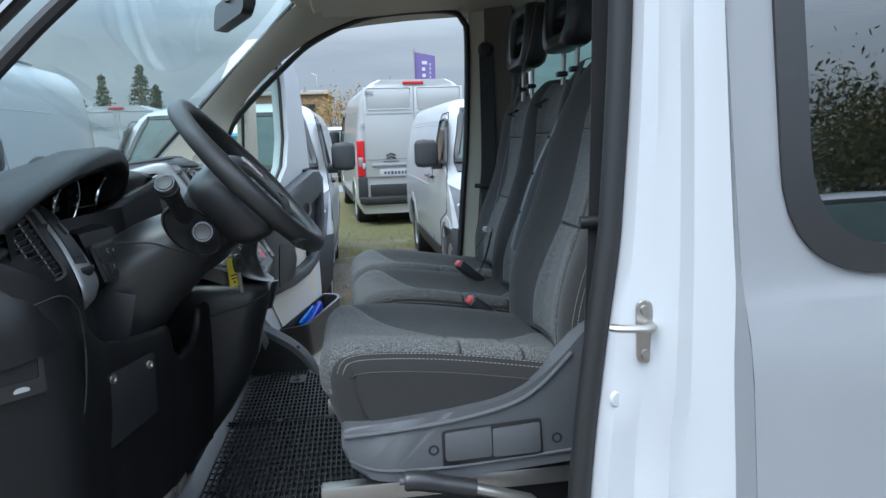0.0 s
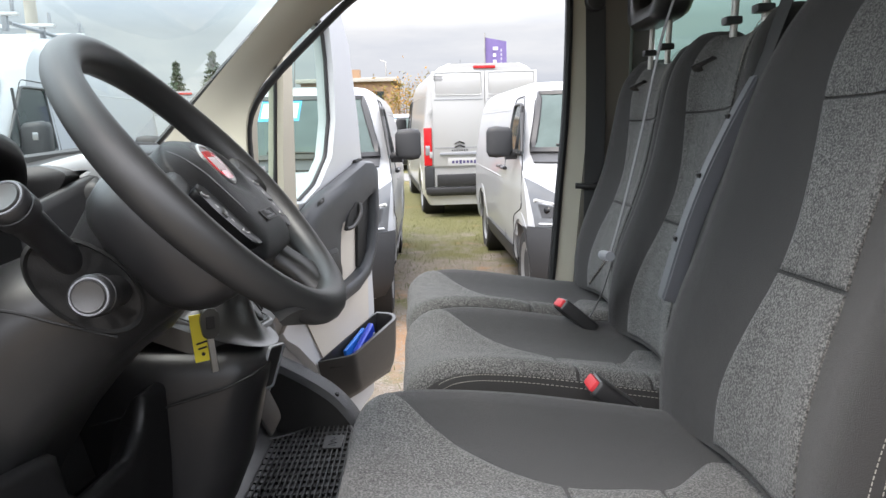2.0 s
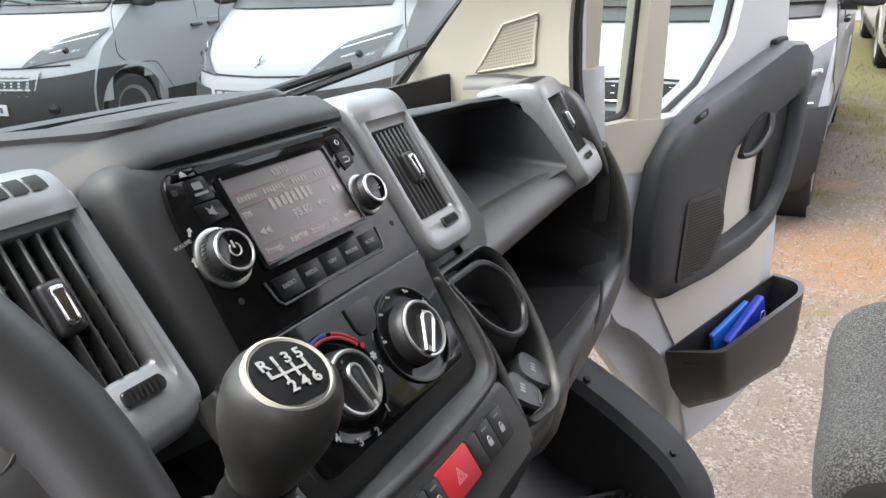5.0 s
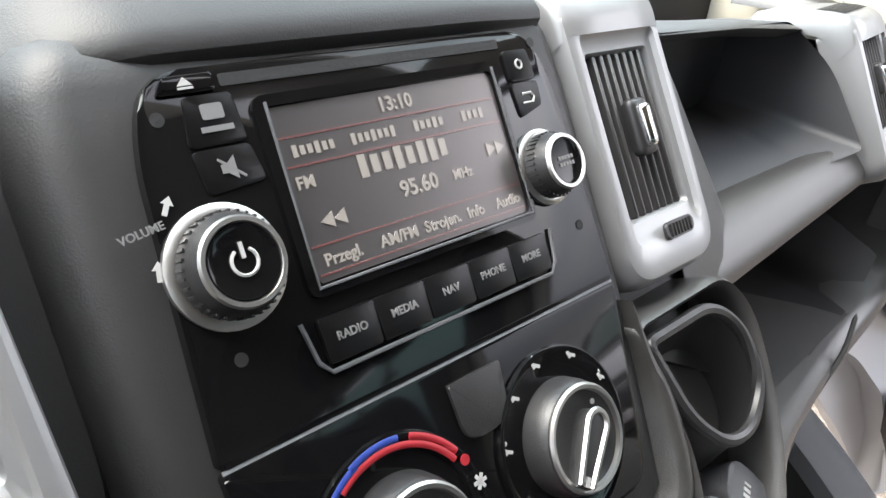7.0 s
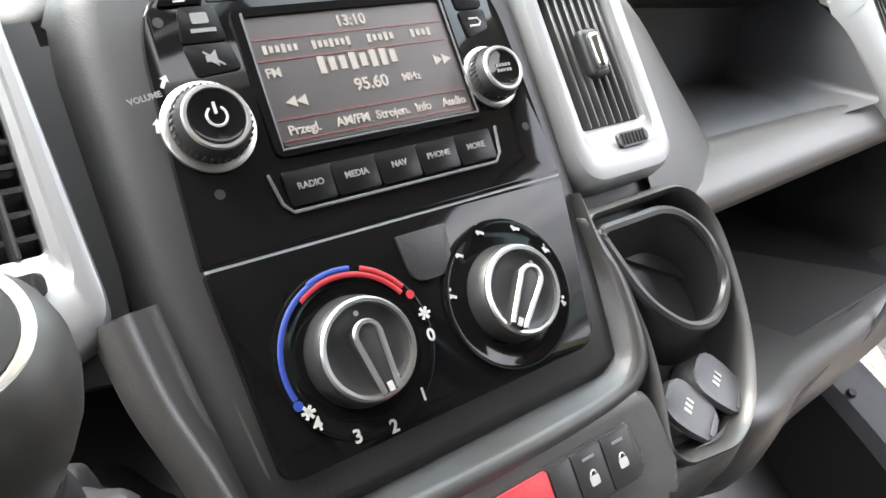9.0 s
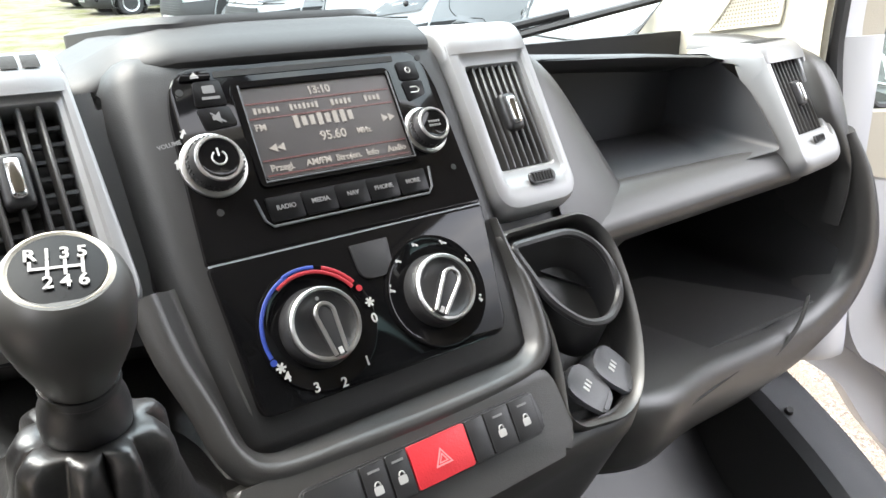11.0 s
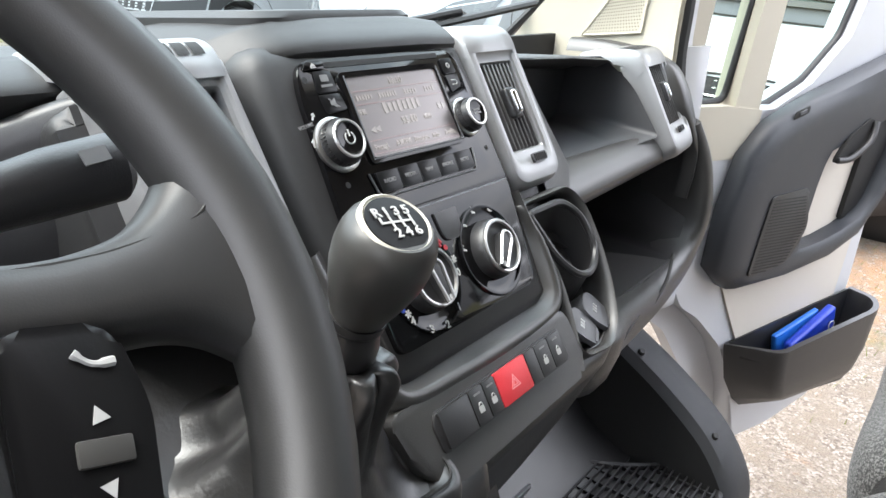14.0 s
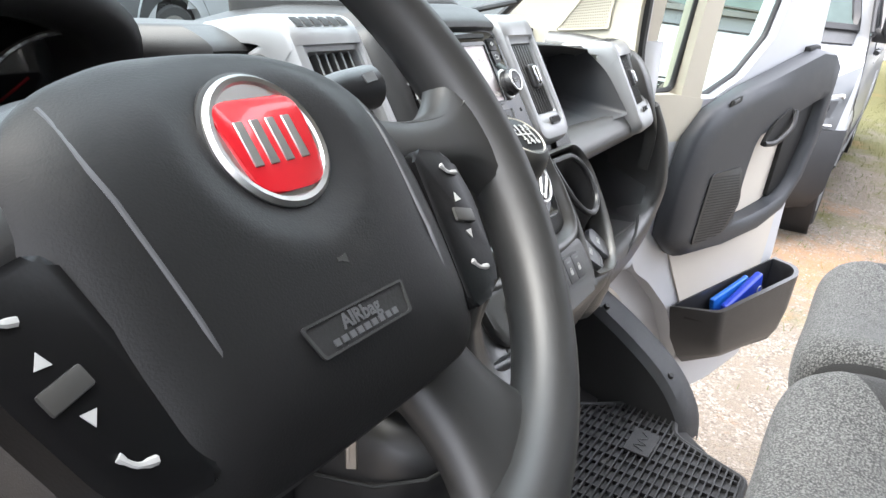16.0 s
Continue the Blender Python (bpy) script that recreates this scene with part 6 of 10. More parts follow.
prism(bm, ring_round([(-0.009, -0.019), (0.009, -0.019), (0.0125, 0.006), (0.008, 0.020), (-0.008, 0.020), (-0.0125, 0.006)], 0.006, 4), 0.011, KEY @ Matrix(((0, 0, 1, -0.0055), (1, 0, 0, 0), (0, 1, 0, 0), (0, 0, 0, 1))), 0.003, 3)
bow = part("bow", bm, KNOB_GREY, key, "black plastic key head")
bm = fresh()
box(bm, (0.002, 0.011, 0.016), (0.0056, 0.0, 0.002), bevel=0.0008, seg=1, m=KEY)
part("button_pad", bm, RUBBER, bow)
bm = fresh()
box(bm, (0.0026, 0.0085, 0.046), (0.0, 0.001, -0.041), (4, 0, 0), 0.0008, 1, m=KEY)
box(bm, (0.0030, 0.0030, 0.030), (0.0, -0.001, -0.044), (4, 0, 0), 0.0004, 1, m=KEY)
part("blade", bm, STEEL, key)
bm = fresh()
tube(bm, [KEY @ Vector((0.0, -0.004 + 0.012 * math.cos(a), 0.027 + 0.012 * math.sin(a))) for a in [2 * math.pi * i / 20 for i in range(20)]], 0.0013, 6, closed=True)
part("ring", bm, CHROME, key)
TAG = pose(-0.2565, 1.628, 1.270, 4, 3, -66)
bm = fresh()
box(bm, (0.0015, 0.022, 0.062), bevel=0.0004, seg=1, m=TAG)
tag = part("tag", bm, YELLOW, key, "yellow tag with dark bars")
for k, w_ in enumerate((0.014, 0.011)):
    bm = fresh()
    box(bm, (0.0006, w_, 0.0024), (0.0010, 0.0, -0.006 - 0.007 * k), (8, 0, 0), m=TAG)
    part("tag_bar", bm, DEEP_BLACK, tag)
bm = fresh()
cyl(bm, 0.0024, 0.0024, 0.0008, TAG @ pose(0.0008, 0.0, -0.021, 0, 90, 0), 12)
part("tag_hole", bm, DEEP_BLACK, tag)

# driver's half of the dash
hood_line = spline([(0, 1.02, 1.425), (0, 1.094, 1.462), (0, 1.214, 1.495), (0, 1.36, 1.525), (0, 1.488, 1.540), (0, 1.583, 1.530), (0, 1.640, 1.4985), (0, 1.655, 1.448)], 5)
bm = fresh()
rows = []
n = len(hood_line)
for i, p in enumerate(hood_line):
    t = i / (n - 1)
    lx = -0.445 + 0.026 * math.sin(math.pi * t) ** 0.7 - 0.024 * t ** 3
    prof = [(lx - 0.07, -0.040), (lx - 0.020, -0.040), (lx - 0.006, -0.034), (lx, -0.020), (lx - 0.006, -0.006), (lx - 0.025, 0.0), (lx - 0.09, -0.004), (lx - 0.17, -0.03), (lx - 0.26, -0.07)]
    d = (Vector((0, p.y, p.z)) - Vector((0, 1.45, 1.36))).normalized()
    rows.append([(x, p.y + d.y * o, p.z + d.z * o) for x, o in prof])
loft(bm, rows, closed=False)
bmesh.ops.solidify(bm, geom=bm.faces[:], thickness=0.006)
part("cluster_hood", bm, BLACK_PLASTIC, dash, "rounded hood over the instruments", angle=60)

cluster = thing("instrument_cluster", "instrument cluster with two chrome ringed dials", "instruments", m=VAN @ Matrix(((0, 0.26, 0.966, -0.509), (1, 0, 0, 1.490), (0, 0.966, -0.26, 1.445), (0, 0, 0, 1))))
bm = fresh()
prism(bm, ring_round([(-0.20, -0.075), (0.175, -0.075), (0.18, 0.02), (0.13, 0.075), (-0.15, 0.075), (-0.20, 0.02)], 0.03, 5), 0.01, pose(0, 0, -0.030))
part("backing", bm, DEEP_BLACK, cluster)
DIAL_FACE = surface("dial_face_black", (0.03, 0.03, 0.033), 0.3)
for x in (-0.106, 0.106):
    bm = fresh()
    lathe(bm, [(0, 0), (0.046, 0), (0.046, 0.003), (0, 0.003)], pose(x, 0.0, -0.020) @ Matrix.Diagonal((1, 0.88, 1, 1)), 40)
    face = part("dial_face", bm, DIAL_FACE, cluster)
    bm = fresh()
    lathe(bm, [(0.046, -0.018), (0.052, 0.010), (0.0545, 0.020), (0.058, 0.018), (0.060, -0.018)], pose(x, 0.0, 0.0) @ Matrix.Diagonal((1, 0.88, 1, 1)), 44, False)
    part("dial_pod", bm, GLOSS_BLACK, cluster, "deep gloss black dial pod")
    # chrome crescent, broad at the sides and slim over the crown, open at the foot
    bm = fresh()
    span = [radians(-52 + 284 * i / 56) for i in range(57)]
    tube(bm, [(x + 0.0565 * math.cos(q), 0.0500 * math.sin(q), 0.0210) for q in span], [0.0005 + 0.0026 * min(1.0, 2.2 * (1 - abs(i / 28 - 1))) * (0.6 + 0.4 * math.cos(q) ** 2) for i, q in enumerate(span)], 8)
    part("dial_ring", bm, CHROME, cluster, "polished chrome dial ring")
    for i in range(21):
        q = radians(-40 + 260 * i / 20)
        bm = fresh()
        box(bm, (0.008 if i % 2 == 0 else 0.004, 0.0014, 0.0006), (x + 0.040 * math.cos(q), 0.035 * math.sin(q), -0.0165), (0, 0, math.degrees(q)))
        part("tick", bm, WHITE_PRINT, face)
    bm = fresh()
    box(bm, (0.034, 0.002, 0.001), (x - 0.012, -0.010, -0.0155), (0, 0, 40))
    part("needle", bm, RED, face)
bm = fresh()
box(bm, (0.078, 0.046, 0.004), (-0.006, -0.036, -0.012), bevel=0.002)
part("trip_display", bm, surface("grey_display", (0.30, 0.31, 0.31), 0.25), cluster, "pale grey trip display")
for k in range(5):
    bm = fresh()
    box(bm, (0.060, 0.0022, 0.0010), (-0.004, 0.004 + 0.0085 * k, -0.018), bevel=0.0004, seg=1)
    part("centre_rib", bm, GREY_PLASTIC, cluster)
for x, y in ((0.010, -0.052), (0.024, -0.050), (0.036, -0.047)):
    bm = fresh()
    tube(bm, [(x + 0.0042 * math.cos(q), y + 0.0042 * math.sin(q), -0.0094) for q in [2 * math.pi * i / 14 for i in range(14)]], 0.0006, 5, closed=True)
    part("warning_symbol", bm, WHITE_PRINT, cluster)
bm = fresh()
tube(bm, [(-0.050, -0.008, 0.0205), (0.050, -0.008, 0.0205)], 0.0019, 8)
part("bridge", bm, CHROME, cluster)
bm = fresh()
sheet(bm, lambda u, v: (-0.175 + 0.35 * u, -0.062 + 0.112 * v, -0.006), 4, 3, 0.0015)
lens = part("lens", bm, glass("clear_instrument_lens", (0.92, 0.93, 0.93), 0.03, 0.16), cluster, "clear curved instrument lens")
lens.visible_shadow = False
bm = fresh()
sheet(bm, lambda u, v: (-0.20 + 0.38 * u, -0.068 + 0.034 * abs(2 * u - 1) ** 3 - 0.030 * v * v, -0.026 + 0.058 * v), 14, 6, 0.006)
part("lower_visor", bm, BLACK_PLASTIC, cluster, angle=60)

# knee panel: one swept sheet from the dash end to the console, with a notch for the hand
def knee_x(y):
    return float(np.interp(y, [1.02, 1.035, 1.06, 1.09, 1.125, 1.20, 1.25, 1.335, 1.43, 1.60, 1.66], [-0.60, -0.50, -0.455, -0.427, -0.409, -0.404, -0.398, -0.368, -0.346, -0.332, -0.318]))


def knee_top(y):
    return float(np.interp(y, [1.02, 1.06, 1.10, 1.14, 1.18, 1.215, 1.25, 1.30, 1.39, 1.425, 1.437, 1.47, 1.575, 1.605, 1.62, 1.66], [1.41, 1.385, 1.352, 1.318, 1.275, 1.243, 1.226, 1.217, 1.213, 1.210, 1.165, 1.140, 1.140, 1.165, 1.202, 1.206]))


bm = fresh()
ys = [1.02, 1.028, 1.035, 1.045, 1.06, 1.075, 1.09, 1.107, 1.125, 1.14, 1.16, 1.18, 1.20, 1.215, 1.23, 1.25, 1.28, 1.30, 1.335, 1.36, 1.39, 1.41, 1.425, 1.431, 1.437, 1.47, 1.52, 1.575, 1.59, 1.605, 1.612, 1.62, 1.64, 1.66]
rows = []
for y in ys:
    x, zt = knee_x(y), knee_top(y)
    rows.append([(x - 0.045, y, zt - 0.045), (x - 0.018, y, zt - 0.004), (x - 0.010, y, zt), (x - 0.002, y, zt - 0.004), (x, y, zt - 0.012)]
                + [(x - 0.15 * max(0.0, (1.12 - z)) ** 1.5, y, z) for z in [zt - 0.012 - (zt - 0.012 - 0.90) * k / 9 for k in range(1, 10)]])
loft(bm, rows, closed=False)
bmesh.ops.solidify(bm, geom=bm.faces[:], thickness=0.005)
part("knee_panel", bm, BLACK_PLASTIC, dash, "swept black knee panel with a hand notch", angle=50)
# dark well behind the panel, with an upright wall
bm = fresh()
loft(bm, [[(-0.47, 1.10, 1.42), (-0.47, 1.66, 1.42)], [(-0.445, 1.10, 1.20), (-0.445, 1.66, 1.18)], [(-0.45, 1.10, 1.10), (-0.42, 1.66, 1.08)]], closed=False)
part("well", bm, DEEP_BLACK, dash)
bm = fresh()
box(bm, (0.07, 0.006, 0.11), (-0.425, 1.352, 1.235), (0, 14, 0), 0.003)
part("well_wall", bm, BLACK_PLASTIC, dash)
# moulded housing that carries the column
bm = fresh()
HOUSE = [(-0.47, 1.350, 1.66, 1.08, 1.365), (-0.43, 1.352, 1.66, 1.12, 1.380), (-0.395, 1.357, 1.65, 1.172, 1.397), (-0.365, 1.364, 1.64, 1.212, 1.408), (-0.335, 1.372, 1.63, 1.245, 1.417), (-0.29, 1.385, 1.60, 1.287, 1.425), (-0.245, 1.40, 1.565, 1.318, 1.42), (-0.225, 1.42, 1.54, 1.34, 1.40)]
rows = []
for x, ya, yb, za, zb in HOUSE:
    h = zb - za
    rows.append([(x, *p) for p in ring_round([(ya + 0.050, za), (yb - 0.045, za), (yb, za + 0.35 * h), (yb - 0.03, zb), (ya + 0.05, zb), (ya, za + 0.66 * h)], [0.045, 0.05, 0.06, 0.05, 0.06, 0.06], 5)])
loft(bm, rows)
house = part("column_housing", bm, surface("grey_column_housing", (0.027, 0.027, 0.027), 0.36, spec=0.7, bump=0.15, bump_scale=1400, stain=0.05), dash, "grey moulded column housing", angle=60)
bm = fresh()
tube(bm, spline([(-0.405, 1.352, 1.372), (-0.352, 1.366, 1.368), (-0.31, 1.376, 1.352), (-0.262, 1.390, 1.333)], 5), 0.0016, 6)
part("joint", bm, DEEP_BLACK, house)
# oval stalk recess
bm = fresh()
oval = Matrix(((0.80, 0.22, 0.36, -0.283), (0.30, -0.05, -0.93, 1.384), (-0.50, 0.97, -0.15, 1.385), (0, 0, 0, 1)))
lathe(bm, [(0, 0.0), (1.0, 0.0), (1.06, 0.004), (1.12, 0.0)], oval @ Matrix.Diagonal((0.052, 0.036, 1, 1)) @ Matrix.Translation((0, 0, 0.004)), 36)
part("stalk_recess", bm, DEEP_BLACK, house, "black oval opening round the stalks")
# screwed fuse cover set in the panel
FUSE = Matrix(((0.36, 0.0, 0.93, -0.3825), (0.93, 0.05, -0.36, 1.289), (-0.02, 1.0, 0.0, 1.130), (0, 0, 0, 1)))
bm = fresh()
prism(bm, ring_round([(-0.066, -0.075), (0.060, -0.055), (0.062, 0.050), (-0.066, 0.042)], 0.006), 0.003, FUSE, 0.001)
cover = part("fuse_cover", bm, BLACK_PLASTIC, dash, "screwed fuse box cover")
for x, y in ((-0.048, 0.033), (0.046, 0.032)):
    bm = fresh()
    lathe(bm, [(0, 0), (0.008, 0), (0.0075, 0.003), (0.004, 0.003), (0.003, 0.001), (0, 0.001)], FUSE @ pose(x, y, 0.003), 16)
    part("screw", bm, STEEL, cover)
# bank of light switches
mbank = Matrix(((0.0, -0.30, 0.954, -0.4235), (1.0, 0, 0, 1.368), (0, 0.954, 0.30, 1.342), (0, 0, 0, 1))) @ Matrix.Diagonal((0.82, 1, 1, 1))
bm = fresh()
prism(bm, ring_round([(-0.075, -0.034), (0.062, -0.034), (0.070, 0.034), (-0.075, 0.034)], 0.008), 0.006, mbank, 0.002)
bank = part("switch_bank", bm, BLACK_PLASTIC, dash, "bank of dark light switches")
for i in range(3):
    for j in range(2):
        bm = fresh()
        box(bm, (0.036, 0.026, 0.003), (-0.050 + 0.0385 * i, -0.015 + 0.029 * j, 0.007), bevel=0.001, seg=1, m=mbank)
        b = part("switch", bm, DEEP_BLACK, bank)
        if i:
            if i == 2 and j == 1:
                words("legend", "MODE", 0.006, mbank @ pose(-0.050 + 0.0385 * i, 0.014, 0.0087), WHITE_PRINT, b)
            else:
                bm = fresh()
                tube(bm, [Vector(mbank @ Vector((-0.050 + 0.0385 * i + 0.004 * math.cos(a), -0.013 + 0.029 * j + 0.004 * math.sin(a), 0.0088))) for a in [math.pi * (0.5 + k / 8) for k in range(9)]], 0.0006, 5)
                part("switch_symbol", bm, WHITE_PRINT, b)
                bm = fresh()
                box(bm, (0.005, 0.0012, 0.0004), (-0.046 + 0.0385 * i, -0.010 + 0.029 * j, 0.0088), m=mbank)
                part("switch_symbol", bm, WHITE_PRINT, b)
bm = fresh()
loft(bm, [[(-0.50, 1.295, 1.405), (-0.48, 1.45, 1.405)], [(-0.444, 1.298, 1.395), (-0.436, 1.45, 1.395)], [(-0.420, 1.302, 1.312), (-0.412, 1.45, 1.310)], [(-0.437, 1.302, 1.295), (-0.432, 1.45, 1.295)]], closed=False)
bmesh.ops.solidify(bm, geom=bm.faces[:], thickness=0.004)
part("switch_fascia", bm, BLACK_PLASTIC, dash)
# dash end: arch with the outer vent, slit vent and silver trim
bm = fresh()
ARCH = spline([(-0.585, 1.165, 1.478), (-0.512, 1.205, 1.462), (-0.478, 1.200, 1.432), (-0.450, 1.182, 1.397), (-0.425, 1.162, 1.360), (-0.411, 1.152, 1.315), (-0.406, 1.150, 1.26)], 4)
rows = []
for p in ARCH:
    rows.append([(p.x - 0.12, p.y - 0.135, p.z - 0.03), (p.x - 0.045, p.y - 0.115, p.z - 0.012), (p.x - 0.022, p.y - 0.075, p.z - 0.008), (p.x - 0.006, p.y - 0.03, p.z - 0.003), (p.x, p.y, p.z), (p.x - 0.005, p.y + 0.049, p.z - 0.006), (p.x - 0.03, p.y + 0.056, p.z - 0.02)])
loft(bm, rows, closed=False)
bmesh.ops.solidify(bm, geom=bm.faces[:], thickness=0.005)
part("end_arch", bm, BLACK_PLASTIC, dash, "curved black dash end round the outer vent", angle=50)
bm = fresh()
TRIM_A = spline([(-0.5305, 1.2440, 1.4620), (-0.5006, 1.2619, 1.4423), (-0.4816, 1.2490, 1.4240), (-0.4531, 1.2304, 1.3901), (-0.4294, 1.2110, 1.3544), (-0.4186, 1.2026, 1.3319), (-0.4143, 1.2014, 1.3153), (-0.4180, 1.2150, 1.2950), (-0.4300, 1.2500, 1.2790)], 4)
TRIM_B = spline([(-0.5326, 1.3050, 1.4590), (-0.5003, 1.3337, 1.4312), (-0.4789, 1.3270, 1.4076), (-0.4567, 1.3147, 1.3781), (-0.4362, 1.3053, 1.3437), (-0.4261, 1.3054, 1.3157), (-0.4290, 1.3080, 1.2990), (-0.4340, 1.3000, 1.2842), (-0.4370, 1.2642, 1.2770)], 4)
OUT = Vector((0.0052, 0, 0.0035))
pairs = list(zip(TRIM_A, TRIM_B))
loft(bm, [[a, a.lerp(b, 0.03) + OUT * 0.8, a.lerp(b, 0.12) + OUT, a.lerp(b, 0.88) + OUT, a.lerp(b, 0.97) + OUT * 0.7, b, b.lerp(a, 0.5) - Vector((0.012, 0, 0.006))] for a, b in pairs])
trim = part("vent_trim", bm, SILVER, dash, "curved silver trim of the outer vent", angle=60)
# black slit vent set in the trim
lo_, hi_ = 3, 17
bm = fresh()
loft(bm, [[a.lerp(b, 0.07) + OUT * 1.15, a.lerp(b, 0.74) + OUT * 1.15, a.lerp(b, 0.74), a.lerp(b, 0.07)] for a, b in pairs[lo_:hi_]])
slit = part("slit_vent", bm, DEEP_BLACK, trim, "black slit vent with fine slats")
for i in range(7):
    bm = fresh()
    loft(bm, [[a.lerp(b, f) + OUT * 1.2, a.lerp(b, f + 0.045) + OUT * 1.5, a.lerp(b, f + 0.045) + OUT * 1.1] for f in (0.10 + 0.088 * i,) for a, b in pairs[lo_ + 1:hi_ - 1]])
    part("slat", bm, BLACK_PLASTIC, slit)
bm = fresh()
box(bm, (0.008, 0.010, 0.022), pairs[10][0].lerp(pairs[10][1], 0.42) + OUT * 1.6, (0, -34, 0), 0.003)
part("slat_knob", bm, BLACK_PLASTIC, slit)
bm = fresh()
box(bm, (0.008, 0.038, 0.014), pairs[18][0].lerp(pairs[18][1], 0.36) + OUT * 1.05, (0, 24, -10), 0.002)
wheel_slot = part("vent_wheel", bm, DEEP_BLACK, trim, "ribbed black vent wheel")
for k in range(5):
    bm = fresh()
    box(bm, (0.004, 0.003, 0.012), pairs[18][0].lerp(pairs[18][1], 0.36) + OUT * 1.9 + Vector((0.001 * k - 0.002, -0.013 + 0.0065 * k, 0)), (0, 24, -10), 0.001, 1)
    part("wheel_rib", bm, BLACK_PLASTIC, wheel_slot)
# outer vent grille
sidevent = thing("side_window_vent", "black slatted vent in the dash end", "air vent", "air vents", m=VAN)
G0, GU, GV = Vector((-0.463, 1.127, 1.386)), Vector((0.030, 0.035, 0.012)), Vector((-0.046, -0.003, 0.090))
gu, gv = GU.normalized(), GV.normalized()
gn = gu.cross(gv).normalized()
gm = Matrix(((gu.x, gv.x, gn.x, G0.x), (gu.y, gv.y, gn.y, G0.y), (gu.z, gv.z, gn.z, G0.z), (0, 0, 0, 1)))
bm = fresh()
frame_ring(bm, ring_round([(-0.036, -0.055), (0.036, -0.055), (0.036, 0.055), (-0.036, 0.055)], 0.014, 4), ring_round([(-0.032, -0.051), (0.032, -0.051), (0.032, 0.051), (-0.032, 0.051)], 0.011, 4), 0.010, gm @ pose(0, 0, -0.002))
part("frame", bm, DEEP_BLACK, sidevent)
bm = fresh()
box(bm, (0.062, 0.10, 0.002), (0, 0, -0.002), m=gm)
part("backing", bm, DEEP_BLACK, sidevent)
for k in range(11):
    bm = fresh()
    box(bm, (0.060, 0.0018, 0.008), (0, -0.044 + 0.0088 * k, 0.004), (30, 0, 0), m=gm)
    part("slat", bm, BLACK_PLASTIC, sidevent)
for k in range(3):
    bm = fresh()
    box(bm, (0.0025, 0.098, 0.006), (-0.018 + 0.018 * k, 0, 0.003), m=gm)
    part("divider", bm, BLACK_PLASTIC, sidevent)
# end panel seam and bonnet release recess
bm = fresh()
tube(bm, spline([(-0.462, 1.055, 1.305), (-0.430, 1.088, 1.322), (-0.4085, 1.122, 1.322), (-0.402, 1.15, 1.285), (-0.403, 1.15, 1.20), (-0.415, 1.13, 1.12), (-0.455, 1.066, 1.03)], 6), 0.0018, 6)
part("panel_joint", bm, DEEP_BLACK, dash)
RM = Matrix(((0.62, 0.0, 0.78, -0.456), (0.78, 0.0, -0.62, 1.056), (0, 1.0, 0, 1.25), (0, 0, 0, 1)))
bm = fresh()
frame_ring(bm, ring_round([(-0.034, -0.050), (0.034, -0.050), (0.034, 0.048), (-0.034, 0.048)], 0.006, 4), ring_round([(-0.030, -0.028), (0.026, -0.028), (0.026, 0.042), (-0.030, 0.042)], 0.004, 4), 0.004, RM)
part("bonnet_release", bm, BLACK_PLASTIC, dash, "bonnet release recess")
bm = fresh()
box(bm, (0.056, 0.070, 0.002), (-0.002, 0.007, 0.0012), m=RM)
part("recess_floor", bm, DEEP_BLACK, dash)
bm = fresh()
prism(bm, ring_round([(-0.011, -0.042), (0.011, -0.042), (0.011, -0.038), (0.004, -0.035), (-0.006, -0.035), (-0.011, -0.038)], 0.002), 0.0006, RM @ pose(0, 0, 0.004))
part("release_symbol", bm, WHITE_PRINT, dash)
# console side below the wheel, running down to the floor
bm = fresh()
loft(bm, [[(p.x, p.y, z) for p in ring_round([Vector((-0.50, y0 + 0.06)), Vector((xb - 0.05, y0)), Vector((xf - 0.03, y0 + 0.004)), Vector((xf, y0 + 0.05)), Vector((xf - 0.022, 1.90)), Vector((-0.50, 1.90))], [0.02, 0.06, 0.04, 0.04, 0.02, 0.02], 6)]
          for xb, xf, y0, z in ((-0.370, -0.250, 1.712, 1.248), (-0.345, -0.226, 1.690, 1.245), (-0.328, -0.206, 1.673, 1.236), (-0.320, -0.194, 1.664, 1.222), (-0.318, -0.190, 1.660, 1.205), (-0.322, -0.196, 1.660, 1.18), (-0.330, -0.212, 1.664, 1.13), (-0.345, -0.226, 1.672, 1.07), (-0.365, -0.258, 1.686, 1.00), (-0.395, -0.302, 1.702, 0.93), (-0.435, -0.356, 1.722, 0.86), (-0.47, -0.41, 1.74, 0.77))])
console = part("console_side", bm, BLACK_PLASTIC, dash, "black side of the centre console", angle=60)
bm = fresh()
tube(bm, [(-0.420, 1.661, 1.150), (-0.330, 1.657, 1.168), (-0.240, 1.659, 1.192), (-0.206, 1.676, 1.205), (-0.193, 1.720, 1.208)], 0.0016, 6)
part("joint", bm, DEEP_BLACK, console)
# small hatch with a pale rim low on the console
bm = fresh()
hatch_z = Vector((0.86, -0.42, -0.30)).normalized()
hatch_x = Vector((0.24, 0.0, 0.97)).cross(hatch_z).normalized()
hatch_y = hatch_z.cross(hatch_x)
HATCH = Matrix.Translation((-0.195, 1.735, 1.198)) @ Matrix((hatch_x, hatch_y, hatch_z)).transposed().to_4x4()
frame_ring(bm, ring_round([(-0.018, -0.034), (0.018, -0.034), (0.018, 0.034), (-0.018, 0.034)], 0.006, 4), ring_round([(-0.0155, -0.0315), (0.0155, -0.0315), (0.0155, 0.0315), (-0.0155, 0.0315)], 0.005, 4), 0.004, HATCH)
hatch_rim = part("hatch_rim", bm, GREY_PLASTIC, console)
bm = fresh()
